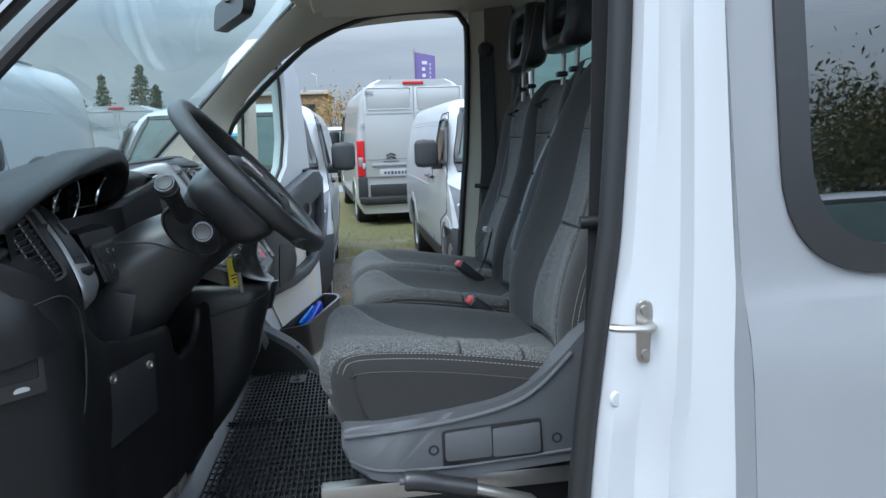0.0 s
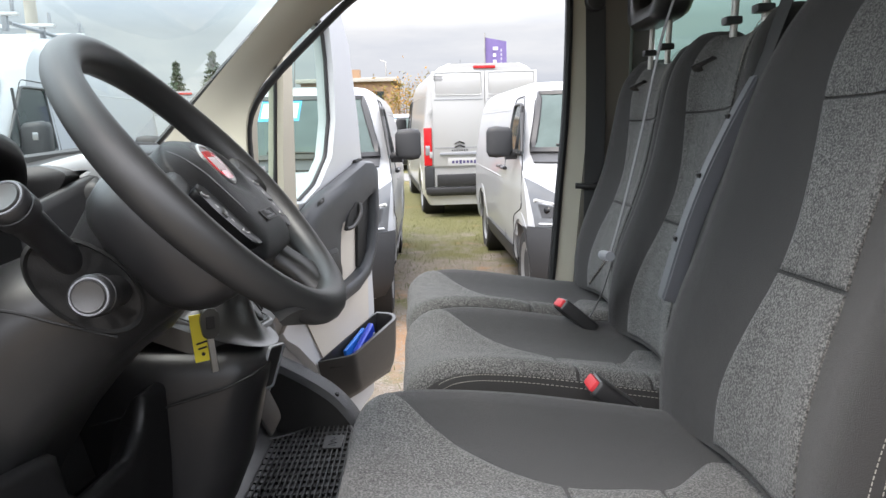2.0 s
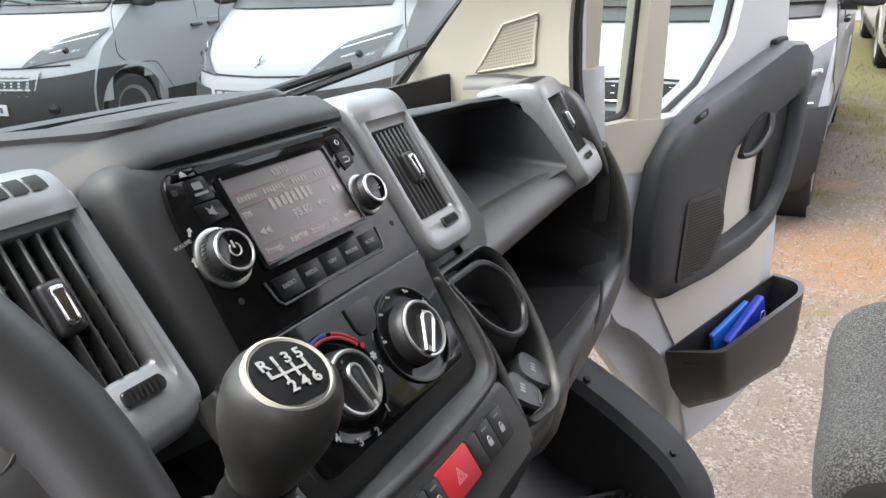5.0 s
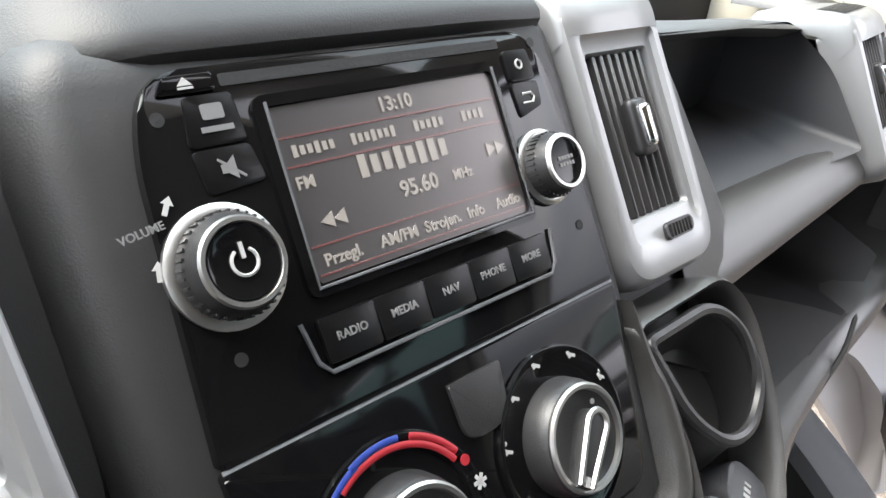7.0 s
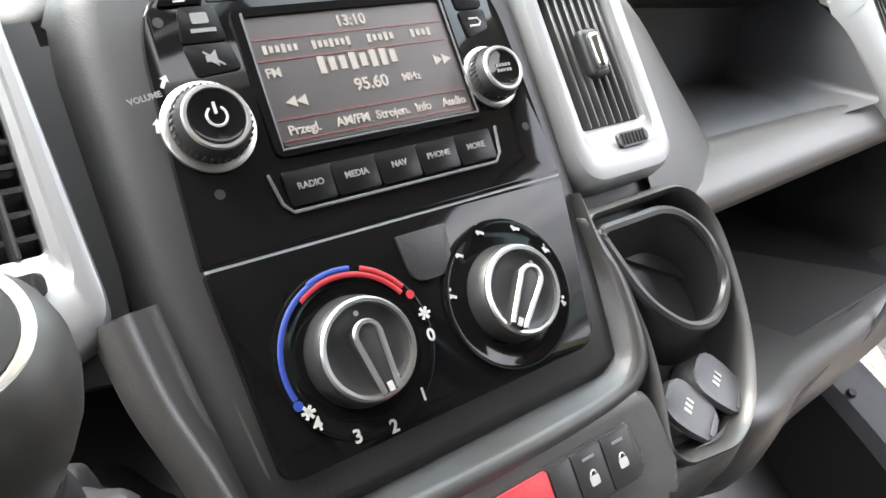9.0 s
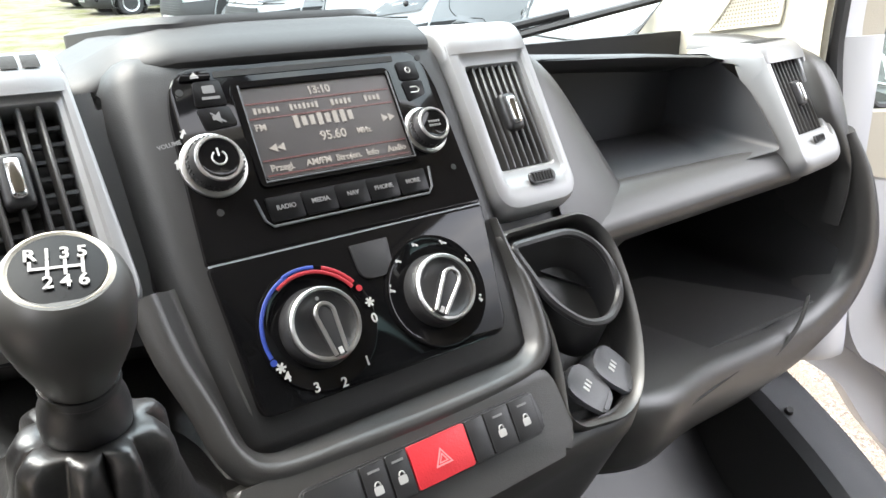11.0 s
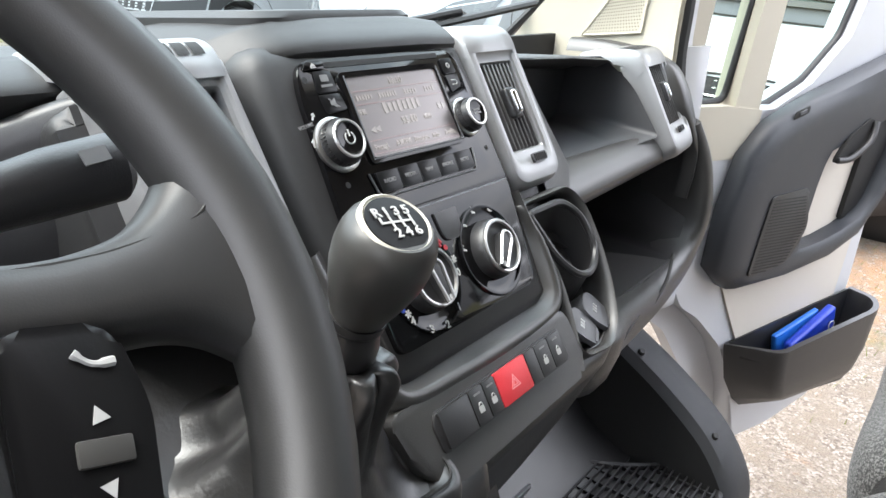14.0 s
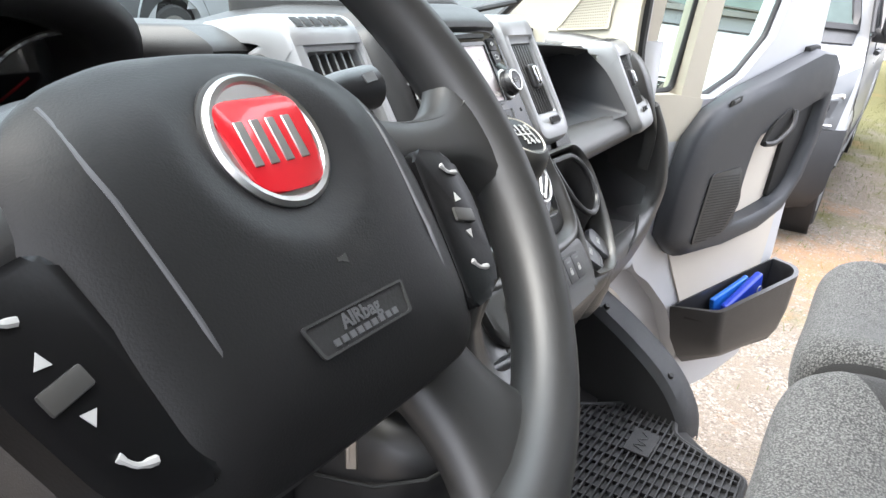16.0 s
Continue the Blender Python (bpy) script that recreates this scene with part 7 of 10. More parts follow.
prism(bm, ring_round([(-0.015, -0.031), (0.015, -0.031), (0.015, 0.031), (-0.015, 0.031)], 0.005, 4), 0.002, HATCH)
part("hatch", bm, BLACK_PLASTIC, hatch_rim)

# pedals
for k, (y, w_) in enumerate(((1.40, 0.075), (1.52, 0.08))):
    ped = thing("pedal", "worn ribbed pedal pad on a steel arm", "pedal", "foot pedals")
    bm = fresh()
    tube(bm, [(-0.56, y, 1.10), (-0.44, y, 0.99), (-0.395, y, 0.90)], 0.009, 8)
    part("arm", bm, DEEP_BLACK, ped)
    bm = fresh()
    box(bm, (0.018, w_, 0.055), (-0.385, y, 0.875), (0, 38, 0), 0.008, 3)
    pad = part("pad", bm, surface("dusty_pedal_rubber", (0.10, 0.085, 0.07), 0.8, stain=0.5, scale=40), ped)
    for i in range(7):
        bm = fresh()
        box(bm, (0.006, w_ * 0.9, 0.003), (-0.375, y, 0.857 + 0.006 * i), (0, 38, 0))
        part("rib", bm, surface("pedal_rib", (0.16, 0.14, 0.12), 0.8), pad)
    if k:
        break

# ---- seats ----
CROSS = [(-1.0, -0.11), (-1.004, -0.075), (-1.0, -0.050), (-0.985, -0.028), (-0.95, -0.012), (-0.88, -0.002), (-0.80, 0.0), (-0.68, -0.006), (-0.50, -0.019), (-0.25, -0.030), (0.0, -0.033)]
CROSS = CROSS + [(-a, b) for a, b in CROSS[-2::-1]]


def ease(a, b, x):
    t = min(1.0, max(0.0, (x - a) / (b - a)))
    return t * t * (3 - 2 * t)


class Pad:
    """An upholstered block: a line of (x, z) points swept across y, with side bolsters and a hollow between them."""

    def __init__(self, line, y0, y1, depth=0.11, narrow=0.0, n=5, nose=0.0, droop=0.0):
        self.line = [Vector((p[0], p[1])) for p in spline([(x, z, 0) for x, z in line], n)]
        self.yc, self.hw, self.depth, self.narrow, self.nose, self.droop = (y0 + y1) / 2, (y1 - y0) / 2, depth, narrow, nose, droop

    def place(self, s, c, off=0.0):
        """s from 0 to 1 along the line; c = (share of the half width, height over the line)."""
        k = s * (len(self.line) - 1)
        i = min(int(k), len(self.line) - 2)
        p = self.line[i].lerp(self.line[i + 1], k - i)
        a, b = self.line[max(i - 1, 0)], self.line[min(i + 2, len(self.line) - 1)]
        d = (b - a).normalized()
        nrm = Vector((-d.y, d.x))
        h = c[1]
        if h > -0.04 and abs(c[0]) < 0.8:
            h *= 0.25 + 0.75 * ease(0.30, 0.55, s) if self.nose else 1.0
        if c[1] < -0.05:
            h *= self.depth / 0.11
        q = p + nrm * (h + off)
        hw = self.hw * (1 - self.narrow * s ** 3)
        back = self.nose * abs(c[0]) ** 4 * (1 - ease(0.30, 0.60, s))
        return Vector((q.x + back, self.yc + c[0] * hw, q.y - self.droop * max(0.0, c[0])))

    def height(self, yn):
        xs = [c[0] for c in CROSS[3:-3]]
        return float(np.interp(yn, xs, [c[1] for c in CROSS[3:-3]]))

    def flank(self, bm, side, deep, floor_z):
        """The flat sewn side below the bolster, down to the seat pan."""
        line = [self.place(i / 40, (side * 1.0, deep)) for i in range(2, 41)]
        line = [p for p in line if p.z > floor_z] + [Vector((line[-1].x, line[-1].y, floor_z)), Vector((line[0].x + 0.012, line[0].y, floor_z))]
        return loft(bm, [[p + Vector((0, side * d, 0)) for p in line] for d in (-0.02, 0.0025, 0.0035)])

    def body(self, bm, rows=90):
        return loft(bm, [[self.place(i / rows, c) for c in CROSS] for i in range(rows + 1)])

    def inlay(self, bm, s0, s1, lo, hi, off=0.0060, ns=44, ny=26):
        def fn(u, v, low):
            s = s0 + (s1 - s0) * u
            a, b = lo(u), hi(u)
            yn = a + (b - a) * v
            rim = min(1.0, min(u, 1 - u) * 14, min(v, 1 - v) * 14)
            return self.place(s, (yn, self.height(yn)), -0.006 if low else off * (0.45 + 0.55 * math.sqrt(rim)))
        top, under = ([[bm.verts.new(fn(i / ns, j / ny, low)) for j in range(ny + 1)] for i in range(ns + 1)] for low in (0, 1))
        for i in range(ns):
            for j in range(ny):
                bm.faces.new((top[i][j], top[i + 1][j], top[i + 1][j + 1], top[i][j + 1]))
        edge = [(i, 0) for i in range(ns)] + [(ns, j) for j in range(ny)] + [(i, ny) for i in range(ns, 0, -1)] + [(0, j) for j in range(ny, 0, -1)]
        for (a, b), (c, d) in zip(edge, edge[1:] + edge[:1]):
            bm.faces.new((top[a][b], top[c][d], under[c][d], under[a][b]))
        return bm

    def stitches(self, bm, s0, s1, c, off=0.0008, count=70):
        for i in range(count):
            a, b = s0 + (s1 - s0) * i / count, s0 + (s1 - s0) * (i + 0.62) / count
            tube(bm, [self.place(a, c, off), self.place(b, c, off)], 0.0006, 4)
        return bm


def dress(pad, seat_part, kind, inner=0.50):
    """The grey inlay with its seams on a cushion or a backrest."""
    if kind == "cushion":
        lo = lambda u: -0.90 - 0.045 * ease(0.0, 0.4, u)
        hi = lambda u: 0.86 - 1.02 * ease(0.30, 0.65, u) + 0.08 * ease(0.65, 0.77, u) + 0.40 * ease(0.76, 0.90, u)
        spans = ((0.15, 0.68), (0.686, 0.79), (0.796, 0.985))
    else:
        lo = lambda u: -0.50 + 0.14 * math.exp(-((u - 0.45) / 0.22) ** 2) - 0.06 * u
        hi = lambda u: inner - 0.20 * math.exp(-((u - 0.38) / 0.22) ** 2) + 0.06 * u
        spans = ((0.02, 0.325), (0.331, 0.575), (0.581, 0.95))
    full = (spans[0][0], spans[-1][1])
    for a, b in spans:
        u0, u1 = (a - full[0]) / (full[1] - full[0]), (b - full[0]) / (full[1] - full[0])
        bm = fresh()
        pad.inlay(bm, a, b, lambda u, u0=u0, u1=u1: lo(u0 + (u1 - u0) * u), lambda u, u0=u0, u1=u1: hi(u0 + (u1 - u0) * u))
        part("inlay", bm, GREY_CLOTH, seat_part, "grey melange cloth inlay", angle=70)


def stitched(pad, seat_part, side, s0, s1, count=90):
    for c in ((0.955, -0.0135), (0.972, -0.0215)):
        bm = fresh()
        pad.stitches(bm, s0, s1, (side * c[0], c[1]), 0.0010, count)
        part("stitching", bm, THREAD, seat_part, "double pale stitching")


CUSHION = [(-0.050, 1.045), (-0.066, 1.09), (-0.074, 1.135), (-0.062, 1.172), (-0.025, 1.188), (0.05, 1.188), (0.15, 1.178), (0.26, 1.160), (0.36, 1.142), (0.42, 1.135)]
BACK = [(0.345, 1.12), (0.348, 1.20), (0.368, 1.28), (0.40, 1.36), (0.428, 1.44), (0.458, 1.53), (0.488, 1.60), (0.526, 1.662), (0.575, 1.708), (0.65, 1.725)]

driver = thing("driver_seat", "driver's seat in black cloth with grey melange inlay and pale stitching", "seat")
pad = Pad(CUSHION, 1.215, 1.700, nose=0.022, droop=0.015)
bm = fresh()
pad.body(bm)
cushion = part("cushion", bm, DARK_CLOTH, driver, angle=60)
dress(pad, cushion, "cushion")
bm = fresh()
pad.flank(bm, -1, -0.040, 1.062)
part("flank", bm, DARK_CLOTH, cushion, "plain black cloth side")
stitched(pad, cushion, -1, 0.27, 0.93, 90)
pad = Pad(BACK, 1.225, 1.715, 0.13, 0.16)
bm = fresh()
pad.body(bm, 60)
back = part("backrest", bm, DARK_CLOTH, driver, angle=60)
dress(pad, back, "back", 0.34)
stitched(pad, back, -1, 0.10, 0.74)
bm = fresh()
shell = [(-0.043, 1.066), (0.05, 1.070), (0.13, 1.077), (0.212, 1.088), (0.255, 1.102), (0.29, 1.124), (0.33, 1.158), (0.375, 1.205), (0.43, 1.235), (0.475, 1.20), (0.47, 1.06), (0.42, 0.985), (0.339, 0.975), (0.139, 0.963), (0.02, 0.970), (-0.015, 0.985), (-0.039, 1.019)]
prism(bm, [(p.x, p.y) for p in ring_round([Vector(p) for p in shell], 0.02, 3)], 0.05, pose(0, 1.243, 0, 90, 0, 0), 0.007, 3)
base = part("side_panel", bm, SEAT_PLASTIC, driver, "dark grey moulded seat side panel")
bm = fresh()
tube(bm, spline([(-0.035, 1.192, 1.052), (0.06, 1.192, 1.056), (0.16, 1.192, 1.066), (0.24, 1.192, 1.083), (0.29, 1.192, 1.110), (0.345, 1.192, 1.162)], 5), 0.004, 8)
part("raised_edge", bm, SEAT_PLASTIC, base)
bm = fresh()
tube(bm, spline([(-0.03, 1.193, 1.012), (0.02, 1.192, 0.990), (0.14, 1.192, 0.985), (0.36, 1.192, 0.996)], 5), 0.003, 8)
part("raised_edge", bm, SEAT_PLASTIC, base)
bm = fresh()
prism(bm, ring_round([(0.122, 0.984), (0.292, 0.990), (0.289, 1.056), (0.122, 1.048)], 0.006), 0.003, pose(0, 1.194, 0, 90, 0, 0), 0.001)
bezel = part("switch_bezel", bm, BLACK_PLASTIC, base)
for x0, x1 in ((0.127, 0.204), (0.206, 0.286)):
    bm = fresh()
    prism(bm, ring_round([(x0, 0.997), (x1, 0.999), (x1, 1.049), (x0, 1.044)], 0.004), 0.006, pose(0, 1.192, 0, 90, 0, 0), 0.002)
    part("blank", bm, SEAT_PLASTIC, bezel)
for x, z in ((0.108, 1.016), (0.316, 1.018)):
    bm = fresh()
    lathe(bm, [(0, 0), (0.009, 0), (0.009, 0.002), (0.006, 0.002), (0.005, 0.0005), (0, 0.0005)], pose(x, 1.194, z, 90, 0, 0), 20)
    part("screw", bm, DEEP_BLACK, base)
bm = fresh()
lathe(bm, [(0, 0), (0.036, 0), (0.035, 0.012), (0.030, 0.018), (0, 0.018)], pose(0.425, 1.197, 1.165, 90, 0, 0), 28)
part("recliner_knob", bm, SEAT_PLASTIC, base)
bm = fresh()
box(bm, (0.42, 0.40, 0.18), (0.20, 1.46, 0.88), bevel=0.02)
box(bm, (0.40, 0.44, 0.10), (0.18, 1.46, 1.02), bevel=0.02)
part("pedestal", bm, DEEP_BLACK, driver)
for y in (1.225, 1.67):
    bm = fresh()
    box(bm, (0.50, 0.03, 0.03), (0.17, y, 0.945), bevel=0.004)
    part("rail", bm, STEEL, driver)

brake = thing("hand_brake", "black hand brake lever beside the driver's seat", "hand brake")
bm = fresh()
tube(bm, spline([(0.055, 1.165, 0.980), (0.08, 1.165, 0.979), (0.12, 1.166, 0.968), (0.17, 1.168, 0.955)], 4), [0.014] + [0.0165] * 6 + [0.015] * 6, 14)
part("grip", bm, BLACK_PLASTIC, brake)
bm = fresh()
tube(bm, [(0.16, 1.168, 0.958), (0.26, 1.172, 0.925), (0.34, 1.18, 0.84)], 0.010, 10)
part("lever", bm, STEEL, brake)
bm = fresh()
tube(bm, [(0.058, 1.165, 0.9802), (0.048, 1.165, 0.981)], 0.006, 10)
part("release_button", bm, SEAT_PLASTIC, brake)
bm = fresh()
box(bm, (0.10, 0.05, 0.08), (0.36, 1.18, 0.80), bevel=0.008)
part("bracket", bm, DEEP_BLACK, brake)

bench = thing("passenger_bench", "two-place passenger bench in black cloth with grey melange inlays", "seat")
B_CUSHION = [(x, z - 0.012) for x, z in ((0.030, 1.03), (0.000, 1.06), (-0.012, 1.11), (-0.006, 1.155), (0.030, 1.180), (0.09, 1.188), (0.17, 1.182), (0.27, 1.166), (0.37, 1.148), (0.43, 1.14), (0.50, 1.13))]
B_BACK = [(0.345, 1.12), (0.348, 1.20), (0.368, 1.28), (0.40, 1.36), (0.428, 1.44), (0.448, 1.53), (0.462, 1.60), (0.482, 1.650), (0.52, 1.688), (0.58, 1.690)]
for k, (y0, y1) in enumerate(((1.748, 2.205), (2.215, 2.672))):
    pad = Pad(B_CUSHION, y0, y1, nose=0.030)
    bm = fresh()
    pad.body(bm)
    cushion = part("cushion", bm, DARK_CLOTH, bench, angle=60)
    dress(pad, cushion, "cushion")
    bm = fresh()
    pad.flank(bm, -1, -0.040, 1.045)
    part("flank", bm, DARK_CLOTH, cushion, "plain black cloth side")
    if k == 0:
        stitched(pad, cushion, -1, 0.37, 0.93, 80)
    pad = Pad([(x + (0.055, 0.085)[k], z) for x, z in B_BACK], y0 + 0.005, y1 - 0.005, 0.12, 0.22)
    bm = fresh()
    pad.body(bm, 60)
    back = part("backrest", bm, DARK_CLOTH, bench, angle=60)
    dress(pad, back, "back")
    # stitched crown band and pull tab
    for off in (-0.010, 0.010):
        bm = fresh()
        for i in range(26):
            a, b = 0.66 + 0.30 * i / 26, 0.66 + 0.30 * (i + 0.6) / 26
            tube(bm, [pad.place(a, (-0.70, pad.height(-0.70)), 0.002) + Vector((0, off, 0)), pad.place(b, (-0.70, pad.height(-0.70)), 0.002) + Vector((0, off, 0))], 0.001, 4)
        part("stitching", bm, THREAD, back)
    bm = fresh()
    c = pad.place(0.70, (-0.05, 0), 0.006)
    tube(bm, [c + Vector((0.002, -0.03, 0.006)), c + Vector((-0.016, 0.0, -0.004)), c + Vector((0.0, 0.032, -0.008))], 0.009, 8, flat=0.35)
    part("pull_loop", bm, DARK_CLOTH, back)
bm = fresh()
box(bm, (0.40, 0.86, 0.20), (0.22, 2.21, 0.87), bevel=0.02)
box(bm, (0.42, 0.90, 0.10), (0.21, 2.21, 1.02), bevel=0.02)
part("bench_base", bm, DEEP_BLACK, bench)

for y in (1.975, 2.44):
    rest = thing("headrest", "raised black slotted headrest on two steel posts", "headrest", "headrests")
    bm = fresh()
    tilt = Matrix(((0, 0.12, 1, 0.575), (1, 0, 0, y), (0, 1, 0, 1.752), (0, 0, 0, 1)))
    outer_ = ring_round([(-0.105, 0.0), (0.105, 0.0), (0.135, 0.06), (0.128, 0.20), (-0.128, 0.20), (-0.135, 0.06)], [0.03, 0.03, 0.05, 0.05, 0.05, 0.05], 5)
    hole = ring_round([(-0.060, 0.045), (0.060, 0.045), (0.082, 0.075), (0.080, 0.165), (-0.080, 0.165), (-0.082, 0.075)], [0.015, 0.015, 0.02, 0.02, 0.02, 0.02], 5)
    loft(bm, [[tilt @ Vector((*Vector(p).lerp(Vector(q), t), n)) for p, q in zip(outer_, hole)] for t, n in ((1.0, -0.012), (0.85, -0.024), (0.25, -0.028), (0.05, -0.016), (0.0, 0.0), (0.05, 0.040), (0.3, 0.055), (0.85, 0.052), (1.0, 0.040), (1.0, -0.012))], caps=False)
    shell_ = part("frame", bm, BLACK_PLASTIC, rest, "open black plastic frame", angle=60)
    bm = fresh()
    box(bm, (0.18, 0.030, 0.040), (0, 0.105, 0.014), bevel=0.010, m=tilt)
    part("crossbar", bm, BLACK_PLASTIC, shell_)
    for dy in (-0.06, 0.06):
        bm = fresh()
        tube(bm, [(0.592, y + dy, 1.66), (0.60, y + dy, 1.79)], 0.0065, 12)
        part("post", bm, STEEL, rest)
        bm = fresh()
        box(bm, (0.03, 0.026, 0.014), (0.59, y + dy, 1.697), bevel=0.004)
        part("guide", bm, BLACK_PLASTIC, rest)


def strap(bm, pts, width, across, thick=0.0014):
    """A flat belt along points; across gives its width direction."""
    ac = Vector(across).normalized()
    rows = []
    ps = [Vector(p) for p in pts]
    for i, p in enumerate(ps):
        d = (ps[min(i + 1, len(ps) - 1)] - ps[max(i - 1, 0)]).normalized()
        s = (ac - d * ac.dot(d)).normalized() * width / 2
        n_ = d.cross(s).normalized() * thick
        rows.append([p - s, p + s, p + s + n_, p - s + n_])
    return loft(bm, rows)


belt = thing("seat_belt", "dark seat belt with steel tongue hanging over the bench back", "seat belt", "seat belts")
bm = fresh()
strap(bm, spline([(0.56, 2.12, 1.98), (0.52, 2.09, 1.80), (0.475, 2.07, 1.672), (0.440, 2.07, 1.515), (0.408, 2.07, 1.385), (0.382, 2.075, 1.288)], 5), 0.045, (0.25, 1, 0.15))
part("webbing", bm, GREY_WEBBING, belt)
bm = fresh()
strap(bm, spline([(0.386, 2.075, 1.275), (0.375, 2.12, 1.20), (0.355, 2.17, 1.13)], 4), 0.040, (0.3, 1, 0))
part("webbing", bm, WEBBING, belt)
bm = fresh()
prism(bm, ring_round([(-0.013, -0.045), (0.013, -0.045), (0.026, 0.0), (0.028, 0.016), (-0.028, 0.016), (-0.026, 0.0)], 0.004), 0.004, Matrix(((0.25, 0.52, -0.82, 0.370), (0.96, -0.22, 0.16, 2.080), (-0.1, 0.82, 0.55, 1.262), (0, 0, 0, 1))), 0.001)
tongue = part("tongue", bm, CHROME, belt, "steel belt tongue")
bm = fresh()
tube(bm, [(0.374, 2.045, 1.285), (0.376, 2.110, 1.279)], 0.009, 10)
part("tongue_bar", bm, GREY_PLASTIC, tongue)


def buckle(at_, rot):
    b = thing("belt_buckle", "black belt buckle with red release button", "buckle", "belt buckles", m=VAN @ pose(*at_, *rot))
    bm = fresh()
    box(bm, (0.026, 0.048, 0.085), (0, 0, -0.03), bevel=0.006, seg=3)
    part("housing", bm, BLACK_PLASTIC, b)
    bm = fresh()
    box(bm, (0.018, 0.040, 0.024), (0.0, 0, 0.006), bevel=0.004)
    part("release_button", bm, RED, b, "red release button")
    bm = fresh()
    tube(bm, [(0, 0, -0.07), (0.015, 0.0, -0.12), (0.03, 0, -0.16)], 0.010, 8)
    part("stalk", bm, WEBBING, b)
    return b


buckle((0.308, 2.143, 1.172), (-8, -48, 12))
buckle((0.270, 1.712, 1.150), (0, -52, 0))

guide = thing("belt_guide", "long grey plastic belt guide on the bench back", "belt guide")
bm = fresh()
rows = []
for t in [i / 14 for i in range(15)]:
    p = Vector((0.388, 1.768, 1.258)).lerp(Vector((0.526, 1.775, 1.578)), t) + Vector((-0.012, 0, 0.006)) * math.sin(math.pi * t)
    w_ = 0.017 - 0.005 * t if t > 0.06 else 0.013
    rows.append([p + Vector(v) for v in ((-0.012, -w_ * 0.5, 0.004), (-0.014, w_, 0.006), (0.014, w_, -0.006), (0.012, -w_ * 0.5, -0.004))])
loft(bm, rows)
bmesh.ops.bevel(bm, geom=bm.edges[:], offset=0.003, segments=2, affect="EDGES")
g = part("cover", bm, surface("dark_grey_guide_plastic", (0.12, 0.125, 0.135), 0.42, bump=0.2), guide)
for t in (0.25, 0.53, 0.80):
    bm = fresh()
    p = Vector((0.388, 1.768, 1.258)).lerp(Vector((0.526, 1.775, 1.578)), t) + Vector((-0.012, 0, 0.006)) * math.sin(math.pi * t)
    box(bm, (0.004, 0.010, 0.012), p + Vector((-0.012, 0.008, 0.005)), (0, -20, 0))
    part("slot", bm, DEEP_BLACK, g)
bm = fresh()
strap(bm, [(0.50, 1.765, 1.53), (0.525, 1.77, 1.60), (0.565, 1.775, 1.70), (0.63, 1.78, 1.72)], 0.040, (0, 1, 0))
part("webbing", bm, WEBBING, guide)

pillar_belt = thing("seat_belt", "black pillar seat belt with round upper anchor", "seat belt", "seat belts")
bm = fresh()
strap(bm, spline([(0.515, 2.715, 1.845), (0.510, 2.705, 1.6), (0.500, 2.695, 1.35), (0.492, 2.69, 1.12), (0.485, 2.69, 0.9)], 5), 0.052, (1, -0.1, 0))
part("webbing", bm, WEBBING, pillar_belt)
bm = fresh()
cyl(bm, 0.030, 0.024, 0.02, pose(0.515, 2.722, 1.86, 90, 0, 0), 24, 0.005)
part("anchor", bm, BLACK_PLASTIC, pillar_belt)
bm = fresh()
tube(bm, [(0.452, 2.70, 1.378), (0.49, 2.688, 1.375), (0.535, 2.69, 1.38)], 0.008, 10)
part("stopper", bm, BLACK_PLASTIC, pillar_belt)

driver_belt = thing("seat_belt", "black driver's seat belt hanging on the door pillar", "seat belt", "seat belts")
bm = fresh()
strap(bm, spline([(0.405, 1.150, 1.90), (0.394, 1.152, 1.60), (0.386, 1.154, 1.40), (0.375, 1.156, 1.20), (0.37, 1.158, 0.95)], 5), 0.046, (1, 0.3, 0))
part("webbing", bm, WEBBING, driver_belt)
bm = fresh()
tube(bm, [(0.350, 1.148, 1.381), (0.375, 1.146, 1.381), (0.402, 1.150, 1.383)], 0.010, 12)
part("stopper", bm, BLACK_PLASTIC, driver_belt)

# inner mirror and sun visor
mirror = thing("inner_mirror", "black framed inner rear-view mirror", "mirror")
bm = fresh()
prism(bm, ring_round([(-0.11, -0.033), (0.11, -0.033), (0.11, 0.033), (-0.11, 0.033)], 0.022, 5), 0.03, VAN.inverted() @ VAN @ Matrix(((-0.45, 0.10, 0.88, -0.265), (0.88, 0.12, 0.45, 1.93), (-0.06, 0.985, -0.13, 1.868), (0, 0, 0, 1))), 0.008, 3)
part("housing", bm, BLACK_PLASTIC, mirror)
bm = fresh()
tube(bm, [(-0.262, 1.93, 1.885), (-0.27, 1.935, 1.95), (-0.23, 1.935, 1.985)], 0.010, 8)
part("stem", bm, BLACK_PLASTIC, mirror)
visor = thing("sun_visor", "folded cream sun visor under the roof", "visor")
bm = fresh()
box(bm, (0.17, 0.42, 0.022), (0.0, 2.30, 1.985), (0, -12, 0), 0.01, 3)
part("flap", bm, CREAM, visor)

# rubber mat: sheet, ribs, raised rim and maker's plate
mat = thing("floor_mat", "black rubber floor mat with a raised grid", "floor mat")
MAT = [(-0.50, 1.12), (-0.05, 1.12), (-0.03, 1.72), (-0.03, 2.53), (-0.150, 2.575), (-0.172, 2.590), (-0.192, 2.668), (-0.262, 2.655), (-0.34, 2.585), (-0.43, 2.525), (-0.44, 2.12), (-0.50, 2.10)]
bm = fresh()
prism(bm, ring_round([Vector(p) for p in MAT], 0.015, 3), 0.006, pose(0, 0, 0.748))
